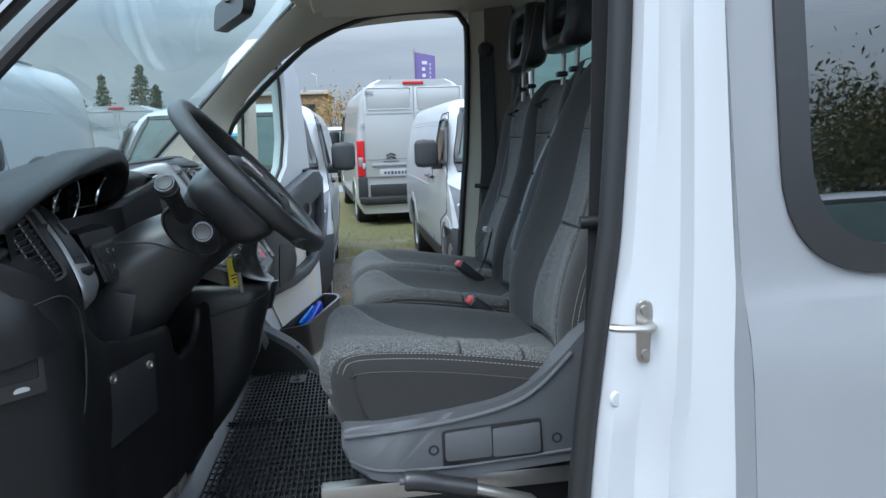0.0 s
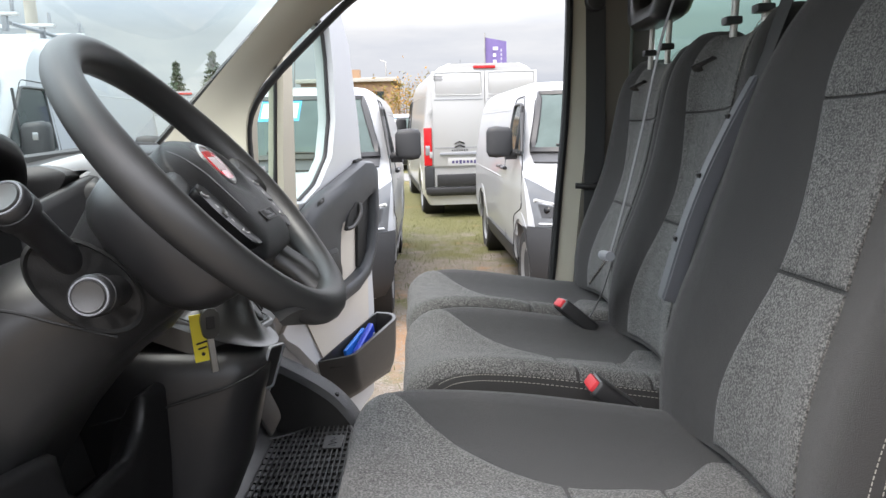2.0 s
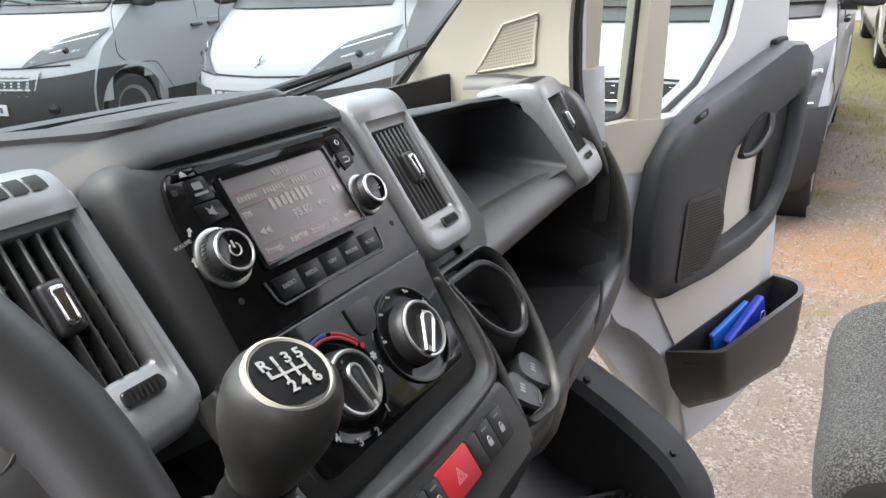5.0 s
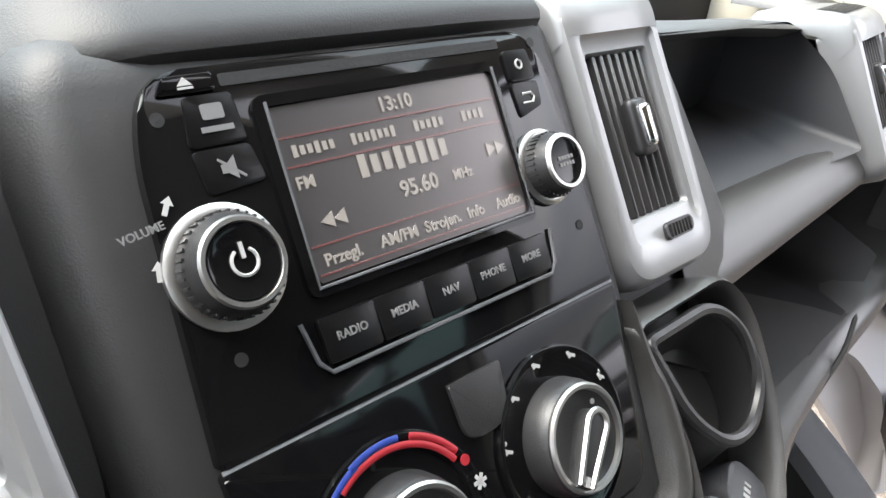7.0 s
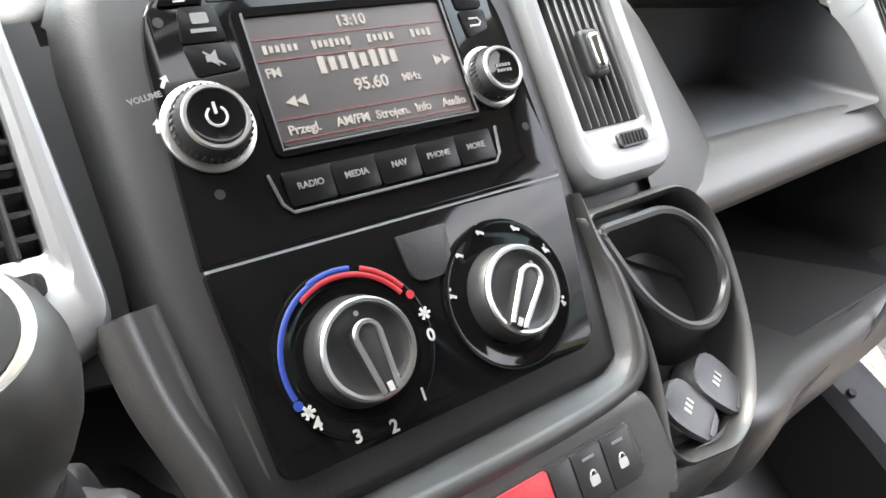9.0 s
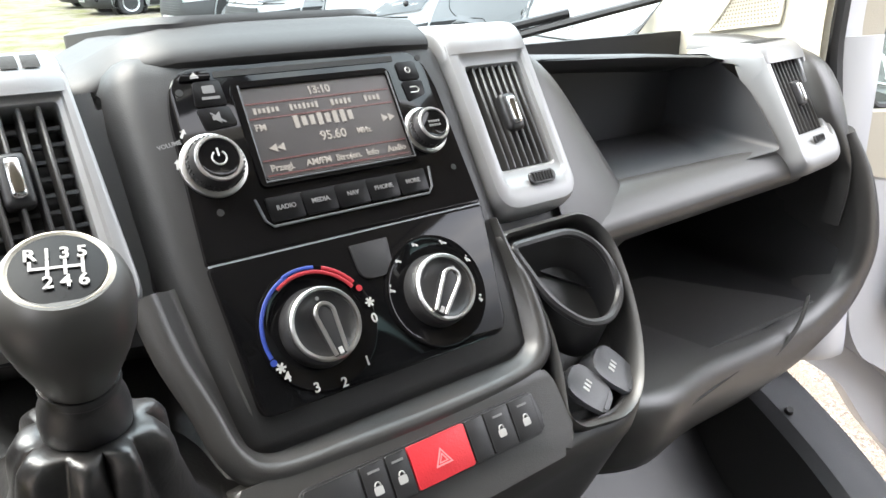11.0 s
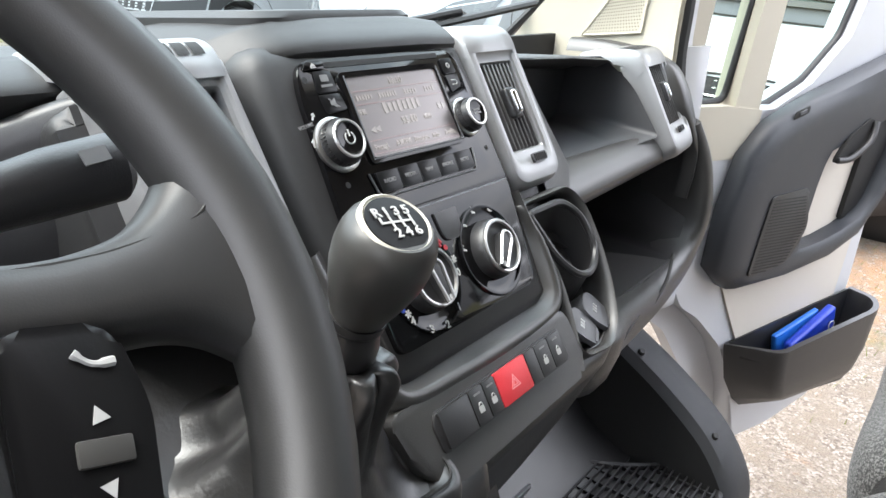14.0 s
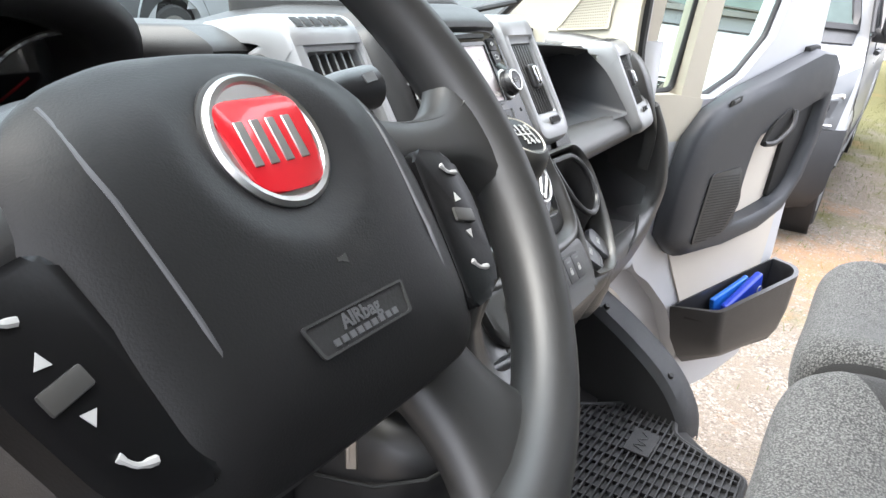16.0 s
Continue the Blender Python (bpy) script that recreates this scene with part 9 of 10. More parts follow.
def delivery_van(name, label, m, shape, wheelbase, paint=YARD_WHITE, high=1.0, front="plain", tag_card=False, rear=False, rack=False, side_windows=True):
    """A parked panel van with its glass, lamps, bumper, mirrors, doors and wheels."""
    tall_ = shape is TALL_SHAPE
    stretch = lambda rows, base: [(z if z < base else base + (z - base) * high, *rest) for z, *rest in rows]
    base = 2.08 if tall_ else 1.79
    tail = -(wheelbase + (0.98 if tall_ else 0.93))
    h = Hull(stretch(shape["nose"], base), stretch(shape["width"], base), tail, stretch(shape["plan"], base), shape["power"])
    van = thing(name, label, "van", "parked vans", m=m)
    top = h.zs[-1]
    levels = sorted({z for z in h.zs} | {0.22 + 0.06 * i for i in range(14)} | {1.1 + 0.12 * i for i in range(int((top - 1.1) / 0.12))})
    bm = fresh()
    loops = [h.loop(z) for z in levels]
    vs = [[bm.verts.new(p) for p in ring] for ring in loops]
    k = len(vs[0])
    r_arch = 0.44 if tall_ else 0.41
    for a, b in zip(vs, vs[1:]):
        for i in range(k):
            j = (i + 1) % k
            c = (a[i].co + a[j].co + b[i].co + b[j].co) / 4
            if abs(c.y) > 0.80 and any((c.x - ax) ** 2 + (c.z - 0.34) ** 2 < (r_arch - 0.03) ** 2 for ax in (0.0, -wheelbase)):
                continue
            bm.faces.new((a[i], a[j], b[j], b[i]))
    bm.faces.new(vs[-1])
    bm.faces.new(vs[0][::-1])
    part("body", bm, paint, van, angle=30)
    for ax in (0.0, -wheelbase):
        for side in (1, -1):
            bm = fresh()
            lathe(bm, [(0.01, 0.0), (r_arch + 0.02, 0.0), (r_arch + 0.02, 0.10), (r_arch + 0.01, 0.33 if tall_ else 0.30)], pose(ax, side * 0.64, 0.34, -90 * side, 0, 0), 28, False)
            part("wheel_well", bm, DEEP_BLACK, van)
            bm = fresh()
            arc = [(ax + r_arch * math.cos(q), r_arch * math.sin(q) + 0.34) for q in [math.pi * (0.01 + 0.98 * i / 24) for i in range(25)]]
            rows = [[h.on_side(x, z, side, 0.012), h.on_side(ax + (x - ax) * 1.14, 0.34 + (z - 0.34) * 1.14, side, 0.004), h.on_side(ax + (x - ax) * 1.14, 0.34 + (z - 0.34) * 1.14, side, -0.02), h.on_side(x, z, side, -0.10)] for x, z in arc]
            loft(bm, rows)
            part("wheel_arch", bm, paint, van)
            road_wheel(van, ax, side * (0.90 if tall_ else 0.84), side, 0.345 if tall_ else 0.33)
    # bumper
    zt = 0.80 if tall_ else 0.72
    bm = fresh()
    sheet(bm, lambda u, v: h.on_front((2 * u - 1) * h.half(0.24 + (zt - 0.24) * v) * 0.992, 0.24 + (zt - 0.24) * v - (0.10 * (1 - abs(2 * u - 1)) ** 0.6 * v if tall_ else -0.02 * v), 0.016), 24, 8, -0.02)
    bumper = part("bumper", bm, BUMPER, van, "grey plastic front bumper")
    for side in (1, -1):
        def corner_at(u, v, side=side):
            z = 0.26 + (zt - 0.26) * v
            x0 = h.front(z) - h.fall(z)
            x1 = math.sqrt(max(0.0004, (r_arch + 0.005) ** 2 - (z - 0.34) ** 2))
            return h.on_side(max(x0, x1 + 0.01) + (x1 - max(x0, x1 + 0.01)) * u, z, side, 0.014)
        bm = fresh()
        sheet(bm, corner_at, 6, 10, 0.012)
        part("bumper_corner", bm, BUMPER, bumper)
        bm = front_patch(h, [(side * 0.52, 0.36), (side * 0.86, 0.38), (side * 0.84, 0.58), (side * 0.55, 0.52)], 0.020)
        fog = part("fog_recess", bm, DEEP_BLACK, bumper)
        bm = fresh()
        c = h.on_front(side * 0.74, 0.44, 0.03)
        lathe(bm, [(0, 0), (0.055, 0), (0.052, 0.02), (0, 0.03)], Matrix.Translation(c) @ pose(0, 0, 0, 0, 80, 25 * side), 20)
        part("fog_lamp", bm, GLOSS_BLACK, fog)
        # headlamp
        if tall_:
            pts = [(side * 0.46, 0.85), (side * 0.94, 0.93), (side * 0.99, 1.19), (side * 0.72, 1.09)]
        else:
            pts = [(side * 0.56, 0.78), (side * 0.92, 0.74), (side * 0.955, 1.10), (side * 0.78, 1.00)]
        bm = front_patch(h, pts, 0.012, 12, 8)
        lamp = part("headlamp", bm, HOUSING, van, "clear headlamp with chrome reflectors")
        bowl = ((0.10, 0.14), (0.88, 0.12), (0.86, 0.62), (0.26, 0.60))
        bm = front_patch(h, [tuple(quad(pts, u, v)) for u, v in bowl], 0.018, 10, 6, 0.006)
        part("reflector", bm, LAMP_GLASS, lamp)
        bm = fresh()
        c = h.on_front(*quad(pts, 0.62, 0.36), 0.02)
        bmesh.ops.create_uvsphere(bm, u_segments=16, v_segments=8, radius=0.045, matrix=Matrix.Translation(c - Vector((0.040, 0, 0))))
        part("lens", bm, GLOSS_BLACK, lamp)
        bm = fresh()
        tube(bm, [h.on_front(*quad(pts, u, 0.07 if not tall_ else 0.80), 0.022) for u in [0.08 + 0.84 * i / 10 for i in range(11)]], 0.010, 6)
        part("light_strip", bm, CHROME, lamp)
        if not tall_:
            # bright hook-shaped strip round a dark inner lamp
            bm = fresh()
            tube(bm, [h.on_front(*quad(pts, u, v), 0.026) for u, v in ring_round([Vector(q) for q in ((0.92, 0.58), (0.24, 0.56), (0.14, 0.20), (0.62, 0.16))], 0.06, 3)[:-4]], 0.011, 6)
            part("light_strip", bm, WHITE_PRINT, lamp)
            bm = front_patch(h, [tuple(quad(pts, u, v)) for u, v in ((0.34, 0.22), (0.84, 0.20), (0.84, 0.50), (0.38, 0.48))], 0.024, 8, 5, 0.004)
            part("inner_lamp", bm, BUMPER, lamp)
        # mirror
        base_x = h.front(1.45 if tall_ else 1.33) - (0.42 if tall_ else 0.46)
        mz = 1.52 if tall_ else 1.36
        bm = fresh()
        tube(bm, [(base_x, side * (h.half(mz) - 0.02), mz - 0.09), (base_x + 0.03, side * (h.half(mz) + 0.12), mz - 0.09)], 0.035, 10, flat=1.3)
        part("mirror_arm", bm, BLACK_PLASTIC, van)
        bm = fresh()
        rows = []
        for t, sx, sz in ((0, 0.05, 0.12), (0.03, 0.075, 0.15), (0.16, 0.085, 0.165), (0.22, 0.075, 0.15), (0.24, 0.045, 0.11)) if tall_ else ((0, 0.04, 0.09), (0.03, 0.06, 0.125), (0.14, 0.07, 0.135), (0.20, 0.06, 0.125), (0.22, 0.04, 0.09)):
            rows.append([(base_x + 0.03 + p[0], side * (h.half(mz) + 0.06 + t), mz + 0.02 + p[1]) for p in ring_round([(-sx, -sz), (sx, -sz), (sx * 0.8, sz), (-sx, sz)], sx * 0.7, 4)])
        loft(bm, rows)
        shell = part("mirror", bm, BUMPER, van, "dark grey door mirror", angle=50)
        if tall_:
            bm = fresh()
            box(bm, (0.02, 0.05, 0.07), (base_x + 0.115, side * (h.half(mz) + 0.20), mz + 0.05), bevel=0.008)
            part("repeater", bm, LAMP_GLASS, shell)
        # door glass and door lines
        if tall_:
            win = [(0.06, 1.42), (-1.02, 1.42), (-1.0, 2.02), (-0.52, 2.02)]
            door_line = [(0.10, 1.36), (0.14, 0.92), (0.02, 0.82), (-0.40, 0.78), (-0.62, 0.42), (-1.12, 0.40), (-1.14, 1.3), (-1.08, 2.08), (-0.56, 2.09)]
        else:
            win = [(-0.05, 1.28), (-0.92, 1.27), (-0.90, 1.70), (-0.52, 1.70)]
            door_line = [(0.0, 1.20), (0.06, 0.85), (-0.38, 0.74), (-0.50, 0.42), (-1.02, 0.40), (-1.04, 1.2), (-0.98, 1.76), (-0.52, 1.77)]
        bm = side_patch(h, win, side, 0.008)
        glass_ = part("door_window", bm, DARK_GLASS, van, "dark door window")
        bm = fresh()
        tube(bm, [h.on_side(*p, side, 0.010) for p in ring_round([Vector(p) for p in win], 0.05, 4)], 0.014, 6, closed=True)
        part("window_seal", bm, SEAL, glass_)
        bm = fresh()
        px = win[0][0] - 0.33
        tube(bm, [h.on_side(px, win[0][1], side, 0.012), h.on_side(px - 0.06, win[2][1] - 0.02, side, 0.012)], 0.014, 6)
        part("window_bar", bm, SEAL, glass_)
        bm = fresh()
        tube(bm, [h.on_side(*p, side, 0.001) for p in ring_round([Vector(p) for p in door_line], 0.06, 4)], 0.005, 4, closed=True)
        part("door_gap", bm, DEEP_BLACK, van)
        hx = -1.0 if tall_ else -0.90
        for hh in (hx, hx - 0.28):
            bm = fresh()
            tube(bm, [h.on_side(hh, 1.12, side, 0.02), h.on_side(hh - 0.16, 1.12, side, 0.03)], 0.022, 8, flat=0.8)
            part("door_handle", bm, BLACK_PLASTIC if tall_ or hh < hx else BLACK_PLASTIC, van)
        bm = fresh()
        sheet(bm, lambda u, v, side=side: h.on_side((-0.50 if tall_ else -0.46) + (-wheelbase + 1.0) * u, 0.26 + 0.20 * v, side, 0.02), 10, 3, 0.012)
        part("sill_strip", bm, BUMPER, van)
        bm = fresh()
        tube(bm, [h.on_side(-1.25 + (tail + 1.6) * u, 1.18 if tall_ else 1.02, side, 0.0) for u in [i / 8 for i in range(9)]], 0.006, 4)
        tube(bm, [h.on_side(-1.25 + (tail + 1.6) * u, 2.02 if tall_ else 1.66, side, 0.0) for u in [i / 8 for i in range(9)]], 0.006, 4)
        part("panel_crease", bm, paint, van)
    # windscreen
    if tall_:
        ws = [(-0.86, 1.44), (0.86, 1.44), (0.74, 2.10), (-0.74, 2.10)]
    else:
        ws = [(-0.84, 1.30), (0.84, 1.30), (0.70, 1.78), (-0.70, 1.78)]
    bm = fresh()
    sheet(bm, lambda u, v: h.on_front(*quad(ws, u, v), 0.012), 16, 10, -0.014)
    screen = part("windscreen", bm, PALE_GLASS, van, "pale reflecting windscreen")
    bm = fresh()
    edge = [quad(ws, u, v) for u, v in [(i / 12, 0) for i in range(12)] + [(1, i / 8) for i in range(8)] + [(1 - i / 12, 1) for i in range(12)] + [(0, 1 - i / 8) for i in range(8)]]
    tube(bm, [h.on_front(*p, 0.012 if not tall_ else 0.016) for p in edge], 0.022 if tall_ else 0.040, 6, closed=True)
    part("screen_seal", bm, SEAL, screen)
    bm = fresh()
    zb = ws[0][1]
    sheet(bm, lambda u, v: h.on_front((2 * u - 1) * 0.86, zb - 0.09 + 0.08 * v, 0.010), 14, 3, -0.012)
    part("scuttle", bm, BLACK_PLASTIC, van)
    for y0, y1 in ((0.62, -0.02), (-0.06, -0.66)):
        wp = fresh()
        tube(wp, [h.on_front(y0, zb + 0.01, 0.045), h.on_front((y0 + y1) / 2, zb + 0.045, 0.05), h.on_front(y1, zb + 0.055, 0.045)], 0.011, 6)
        part("wiper", wp, RUBBER, van)
    # dashboard and seats read as dark shapes through the glass: a paper and a tag stand behind it
    if tag_card:
        bm = fresh()
        sheet(bm, lambda u, v: h.on_front(-0.14 + 0.34 * u, zb + 0.30 + 0.19 * v, 0.034), 4, 4, -0.003)
        card = part("price_card", bm, SKY_BLUE, screen, "blue bordered price card")
        bm = fresh()
        sheet(bm, lambda u, v: h.on_front(-0.12 + 0.30 * u, zb + 0.325 + 0.125 * v, 0.042), 4, 4, -0.003)
        part("price_paper", bm, PAPER, card)
    else:
        bm = fresh()
        sheet(bm, lambda u, v: h.on_front(-0.40 + 0.11 * u, zb + 0.10 + 0.09 * v, 0.034), 3, 3, -0.003)
        part("price_card", bm, SKY_BLUE, screen, "small blue card")
    # bonnet line, grille, badge, plate
    if tall_:
        bm = fresh()
        tube(bm, [h.on_front(y, 0.845 + 0.02 * abs(y), 0.004) for y in [-0.86 + 1.72 * i / 20 for i in range(21)]], 0.008, 6)
        part("bonnet_gap", bm, DEEP_BLACK, van)
        if front == "plain":
            frame_q, gz = [(-0.46, 0.54), (0.46, 0.54), (0.50, 0.79), (-0.50, 0.79)], (0.58, 0.735)
        elif front == "round":
            frame_q, gz = [(-0.60, 0.58), (0.60, 0.58), (0.66, 0.82), (-0.66, 0.82)], (0.62, 0.78)
        else:
            frame_q, gz = [(-0.56, 0.48), (0.56, 0.48), (0.52, 0.80), (-0.52, 0.80)], (0.51, 0.77)
        bm = front_patch(h, frame_q, 0.022, 14, 4, 0.014)
        surround_ = part("grille_frame", bm, paint if front != "chevron" else BUMPER, van)
        inner_q = [tuple(quad(frame_q, u, v)) for u, v in ((0.06, 0.16), (0.94, 0.16), (0.94, 0.82), (0.06, 0.82))]
        bm = front_patch(h, inner_q, 0.027, 12, 4, 0.008)
        grille_ = part("grille", bm, DEEP_BLACK, surround_)
        for i in range(5):
            bm = fresh()
            tube(bm, [h.on_front(*quad(inner_q, u / 12, (i + 0.5) / 5), 0.032) for u in range(13)], 0.008, 6)
            part("grille_bar", bm, BUMPER, grille_)
        for i in range(9 if front == "chevron" else 5):
            bm = fresh()
            n_ = 9 if front == "chevron" else 5
            tube(bm, [h.on_front(*quad(inner_q, (i + 0.5) / n_, v / 4), 0.030) for v in range(5)], 0.005, 6)
            part("grille_bar", bm, BUMPER, grille_)
        if front == "chevron":
            for dz in (0.0, 0.05):
                bm = fresh()
                tube(bm, [h.on_front(y, 0.86 + dz + 0.05 * max(0, 1 - abs(y) / 0.14), 0.02) for y in [-0.60 + 1.2 * i / 24 for i in range(25)]], 0.009, 6)
                part("chrome_strip", bm, CHROME, van)
        elif front == "round":
            bm = fresh()
            lathe(bm, [(0, 0), (0.075, 0), (0.07, 0.02), (0.055, 0.015), (0, 0.02)], Matrix.Translation(h.on_front(0, 0.70, 0.02)) @ pose(0, 0, 0, 0, 90, 0), 28)
            bd = part("badge", bm, CHROME, van)
            bm = fresh()
            lathe(bm, [(0, 0), (0.052, 0), (0.045, 0.008), (0, 0.01)], Matrix.Translation(h.on_front(0, 0.70, 0.036)) @ pose(0, 0, 0, 0, 90, 0), 24)
            part("badge_face", bm, BADGE_RED, bd)
        else:
            bm = fresh()
            c = h.on_front(0, 0.965, 0.014)
            for dy, dz, w_, hh, a in ((0.0, 0.02, 0.035, 0.10, 18), (0.045, 0.045, 0.025, 0.06, -35), (-0.04, -0.02, 0.03, 0.07, 40), (0.02, -0.045, 0.02, 0.06, -15)):
                box(bm, (0.012, w_, hh), c + Vector((0, dy, dz)), (a, -18, 0), 0.006, 1)
            part("badge", bm, CHROME, van, "plain chrome badge shape")
        plate_z = 0.44
    else:
        bm = fresh()
        tube(bm, [h.on_front(y, 0.93 - 0.05 * abs(y), 0.004) for y in [-0.84 + 1.68 * i / 20 for i in range(21)]], 0.007, 6)
        part("bonnet_gap", bm, DEEP_BLACK, van)
        gq = [(-0.52, 0.78), (0.52, 0.78), (0.52, 0.90), (-0.52, 0.90)]
        bm = front_patch(h, gq, 0.016, 14, 3)
        gr = part("grille", bm, GLOSS_BLACK, van)
        for dz in (0.80, 0.845, 0.885):
            bm = fresh()
            tube(bm, [h.on_front(y, dz, 0.022) for y in [-0.5 + i / 12 for i in range(13)]], 0.007, 6)
            part("chrome_strip", bm, CHROME, gr)
        bm = fresh()
        frame_ring(bm, [(0, -0.10), (0.075, 0), (0, 0.10), (-0.075, 0)], [(0, -0.06), (0.042, 0), (0, 0.06), (-0.042, 0)], 0.03, Matrix.Translation(h.on_front(0, 0.87, 0.012)) @ Matrix(((0, 0, 1, 0), (1, 0, 0, 0), (0, 1, 0, 0), (0, 0, 0, 1))))
        part("badge", bm, CHROME, van, "chrome diamond outline badge")
        plate_z = 0.42
    bm = fresh()
    c = h.on_front(0, plate_z, 0.045)
    box(bm, (0.012, 0.52, 0.115), c, bevel=0.004)
    plate_ = part("plate", bm, WHITE_PRINT, van, "white plate with dark bars")
    bm = fresh()
    for i in range(6):
        box(bm, (0.003, 0.045, 0.055), c + Vector((0.007, -0.17 + 0.068 * i, 0)))
    part("plate_bar", bm, surface("navy_print", (0.05, 0.04, 0.12), 0.5), plate_)
    # roof antenna
    bm = fresh()
    ra = Vector((h.front(top - 0.06) - 0.3, 0, top - 0.02))
    tube(bm, [ra, ra + Vector((-0.18, 0, 0.34))], [0.008, 0.003], 6)
    part("antenna", bm, BLACK_PLASTIC, van)
    if rack:
        for i in range(3):
            x = -1.1 - 0.85 * i
            bm = fresh()
            box(bm, (0.06, 1.5, 0.035), (x, 0, top + 0.10), bevel=0.005)
            cross = part("rack_bar", bm, surface("rack_aluminium", (0.62, 0.62, 0.62), 0.4, metal=0.6), van, "light metal roof rack bar")
            for s in (1, -1):
                bm = fresh()
                box(bm, (0.03, 0.03, 0.13), (x, s * 0.70, top + 0.17), bevel=0.004)
                box(bm, (0.05, 0.05, 0.16), (x, s * 0.62, top + 0.02), bevel=0.004)
                part("rack_stop", bm, GREY_PLASTIC, cross)
        bm = fresh()
        tube(bm, [(-1.2, 0.62, top + 0.03), (-3.4, 0.62, top + 0.03)], 0.022, 8)
        part("rack_rail", bm, GREY_PLASTIC, van)
    if rear:
        xr = tail - 0.012
        zt_ = top - 0.12
        bm = fresh()
        box(bm, (0.02, 1.86, 0.05), (xr - 0.02, 0, 0.40), bevel=0.01)
        box(bm, (0.16, 2.0, 0.12), (xr + 0.0, 0, 0.46), bevel=0.03)
        box(bm, (0.05, 1.62, 0.20), (xr - 0.02, 0, 0.63), bevel=0.02)
        part("rear_bumper", bm, BLACK_PLASTIC, van)
        for s in (1, -1):
            bm = fresh()
            box(bm, (0.012, 0.86, zt_ - 0.86), (xr - 0.02, s * 0.435, (zt_ + 0.86) / 2), bevel=0.01)
            rd = part("rear_door", bm, paint, van, "rear cargo door")
            bm = fresh()
            box(bm, (0.012, 0.76, zt_ - 2.02), (xr - 0.027, s * 0.435, (zt_ + 1.98) / 2), bevel=0.03)
            part("upper_panel", bm, paint, rd)
            # grey strips draw the shade line of each pressing
            for zp in (1.93, 1.16):
                bm = fresh()
                box(bm, (0.010, 0.80, 0.011), (xr - 0.030, s * 0.435, zp))
                part("pressing_shade", bm, GREY_PLASTIC, rd)
            for z in (1.05, 1.75):
                bm = fresh()
                box(bm, (0.03, 0.05, 0.10), (xr - 0.03, s * 0.90, z), bevel=0.006)
                part("hinge", bm, paint, rd)
            bm = fresh()
            box(bm, (0.10, 0.13, 0.62), (xr + 0.03, s * 0.945, 1.18), bevel=0.02, seg=3)
            rl = part("rear_lamp", bm, RED_LENS, van, "tall red rear lamp")
            bm = fresh()
            box(bm, (0.102, 0.08, 0.16), (xr + 0.026, s * 0.955, 1.12), bevel=0.01)
            part("clear_lens", bm, LAMP_GLASS, rl)
            bm = fresh()
            box(bm, (0.12, 0.16, 0.40), (xr + 0.03, s * 0.93, 0.66), bevel=0.03)
            part("bumper_corner", bm, BUMPER, van)
        bm = fresh()
        box(bm, (0.05, 0.36, 0.05), (xr - 0.02, 0, top - 0.06), bevel=0.015)
        part("brake_lamp", bm, RED_LENS, van, "high red brake lamp")
        bm = fresh()
        box(bm, (0.04, 0.95, 0.045), (xr - 0.04, 0.28, 1.06), bevel=0.012)
        part("handle_bar", bm, GREY_PLASTIC, van)
        bm = fresh()
        box(bm, (0.012, 0.54, 0.125), (xr - 0.035, 0.36, 0.925), bevel=0.004)
        rp = part("plate", bm, WHITE_PRINT, van, "white plate with dark bars")
        for i in range(7):
            bm = fresh()
            box(bm, (0.003, 0.040, 0.060 if i in (0, 4) else 0.045), (xr - 0.043, 0.36 - 0.18 + 0.06 * i, 0.925))
            part("plate_bar", bm, surface("navy_print", (0.05, 0.04, 0.12), 0.5), rp)
        for dz in (0.0, 0.055):
            bm = fresh()
            tube(bm, [(xr - 0.04, 0.43 + s_ * 0.085, 1.20 + dz - 0.035 * abs(s_)) for s_ in (-1, -0.5, 0, 0.5, 1)], 0.012, 6)
            part("badge", bm, GLOSS_BLACK, van, "two dark chevrons")
        bm = fresh()
        for i in range(7):
            box(bm, (0.003, 0.020, 0.022), (xr - 0.034, 0.31 + 0.04 * i, 1.115))
        part("badge_bar", bm, GLOSS_BLACK, van)
        bm = fresh()
        for i in range(4):
            box(bm, (0.003, 0.16 - 0.03 * (i % 2), 0.012), (xr - 0.034, 0.76, 2.30 - 0.022 * i))
        part("sticker_bar", bm, GREY_PRINT, van)
    return van


H_ROW = -82.8
delivery_van("panel_van", "white high-roof panel van with a roof rack and grey bumper", pose(-4.85, 6.98, -0.04, 0, 0, H_ROW), TALL_SHAPE, 3.80, front="plain", tag_card=True, rack=True, high=1.35)
delivery_van("panel_van", "white panel van with grey bumper and slatted grille", pose(-8.35, 6.60, -0.04, 0, 0, H_ROW), TALL_SHAPE, 3.45, front="round", high=1.1)
delivery_van("panel_van", "white panel van with dark mesh grille and chrome strips", pose(-11.65, 6.46, -0.04, 0, 0, H_ROW), TALL_SHAPE, 3.45, front="chevron")
delivery_van("panel_van", "white panel van with dark mesh grille and chrome strips", pose(-15.0, 6.25, -0.04, 0, 0, H_ROW), TALL_SHAPE, 3.45, front="chevron")
delivery_van("panel_van", "white panel van at the far end of the row", pose(-23.2, 5.95, -0.04, 0, 0, H_ROW), TALL_SHAPE, 3.45, front="chevron")
delivery_van("panel_van", "green panel van at the far end of the row", pose(-26.7, 5.8, -0.04, 0, 0, H_ROW), TALL_SHAPE, 3.45, paint=GREEN_PAINT, front="chevron")
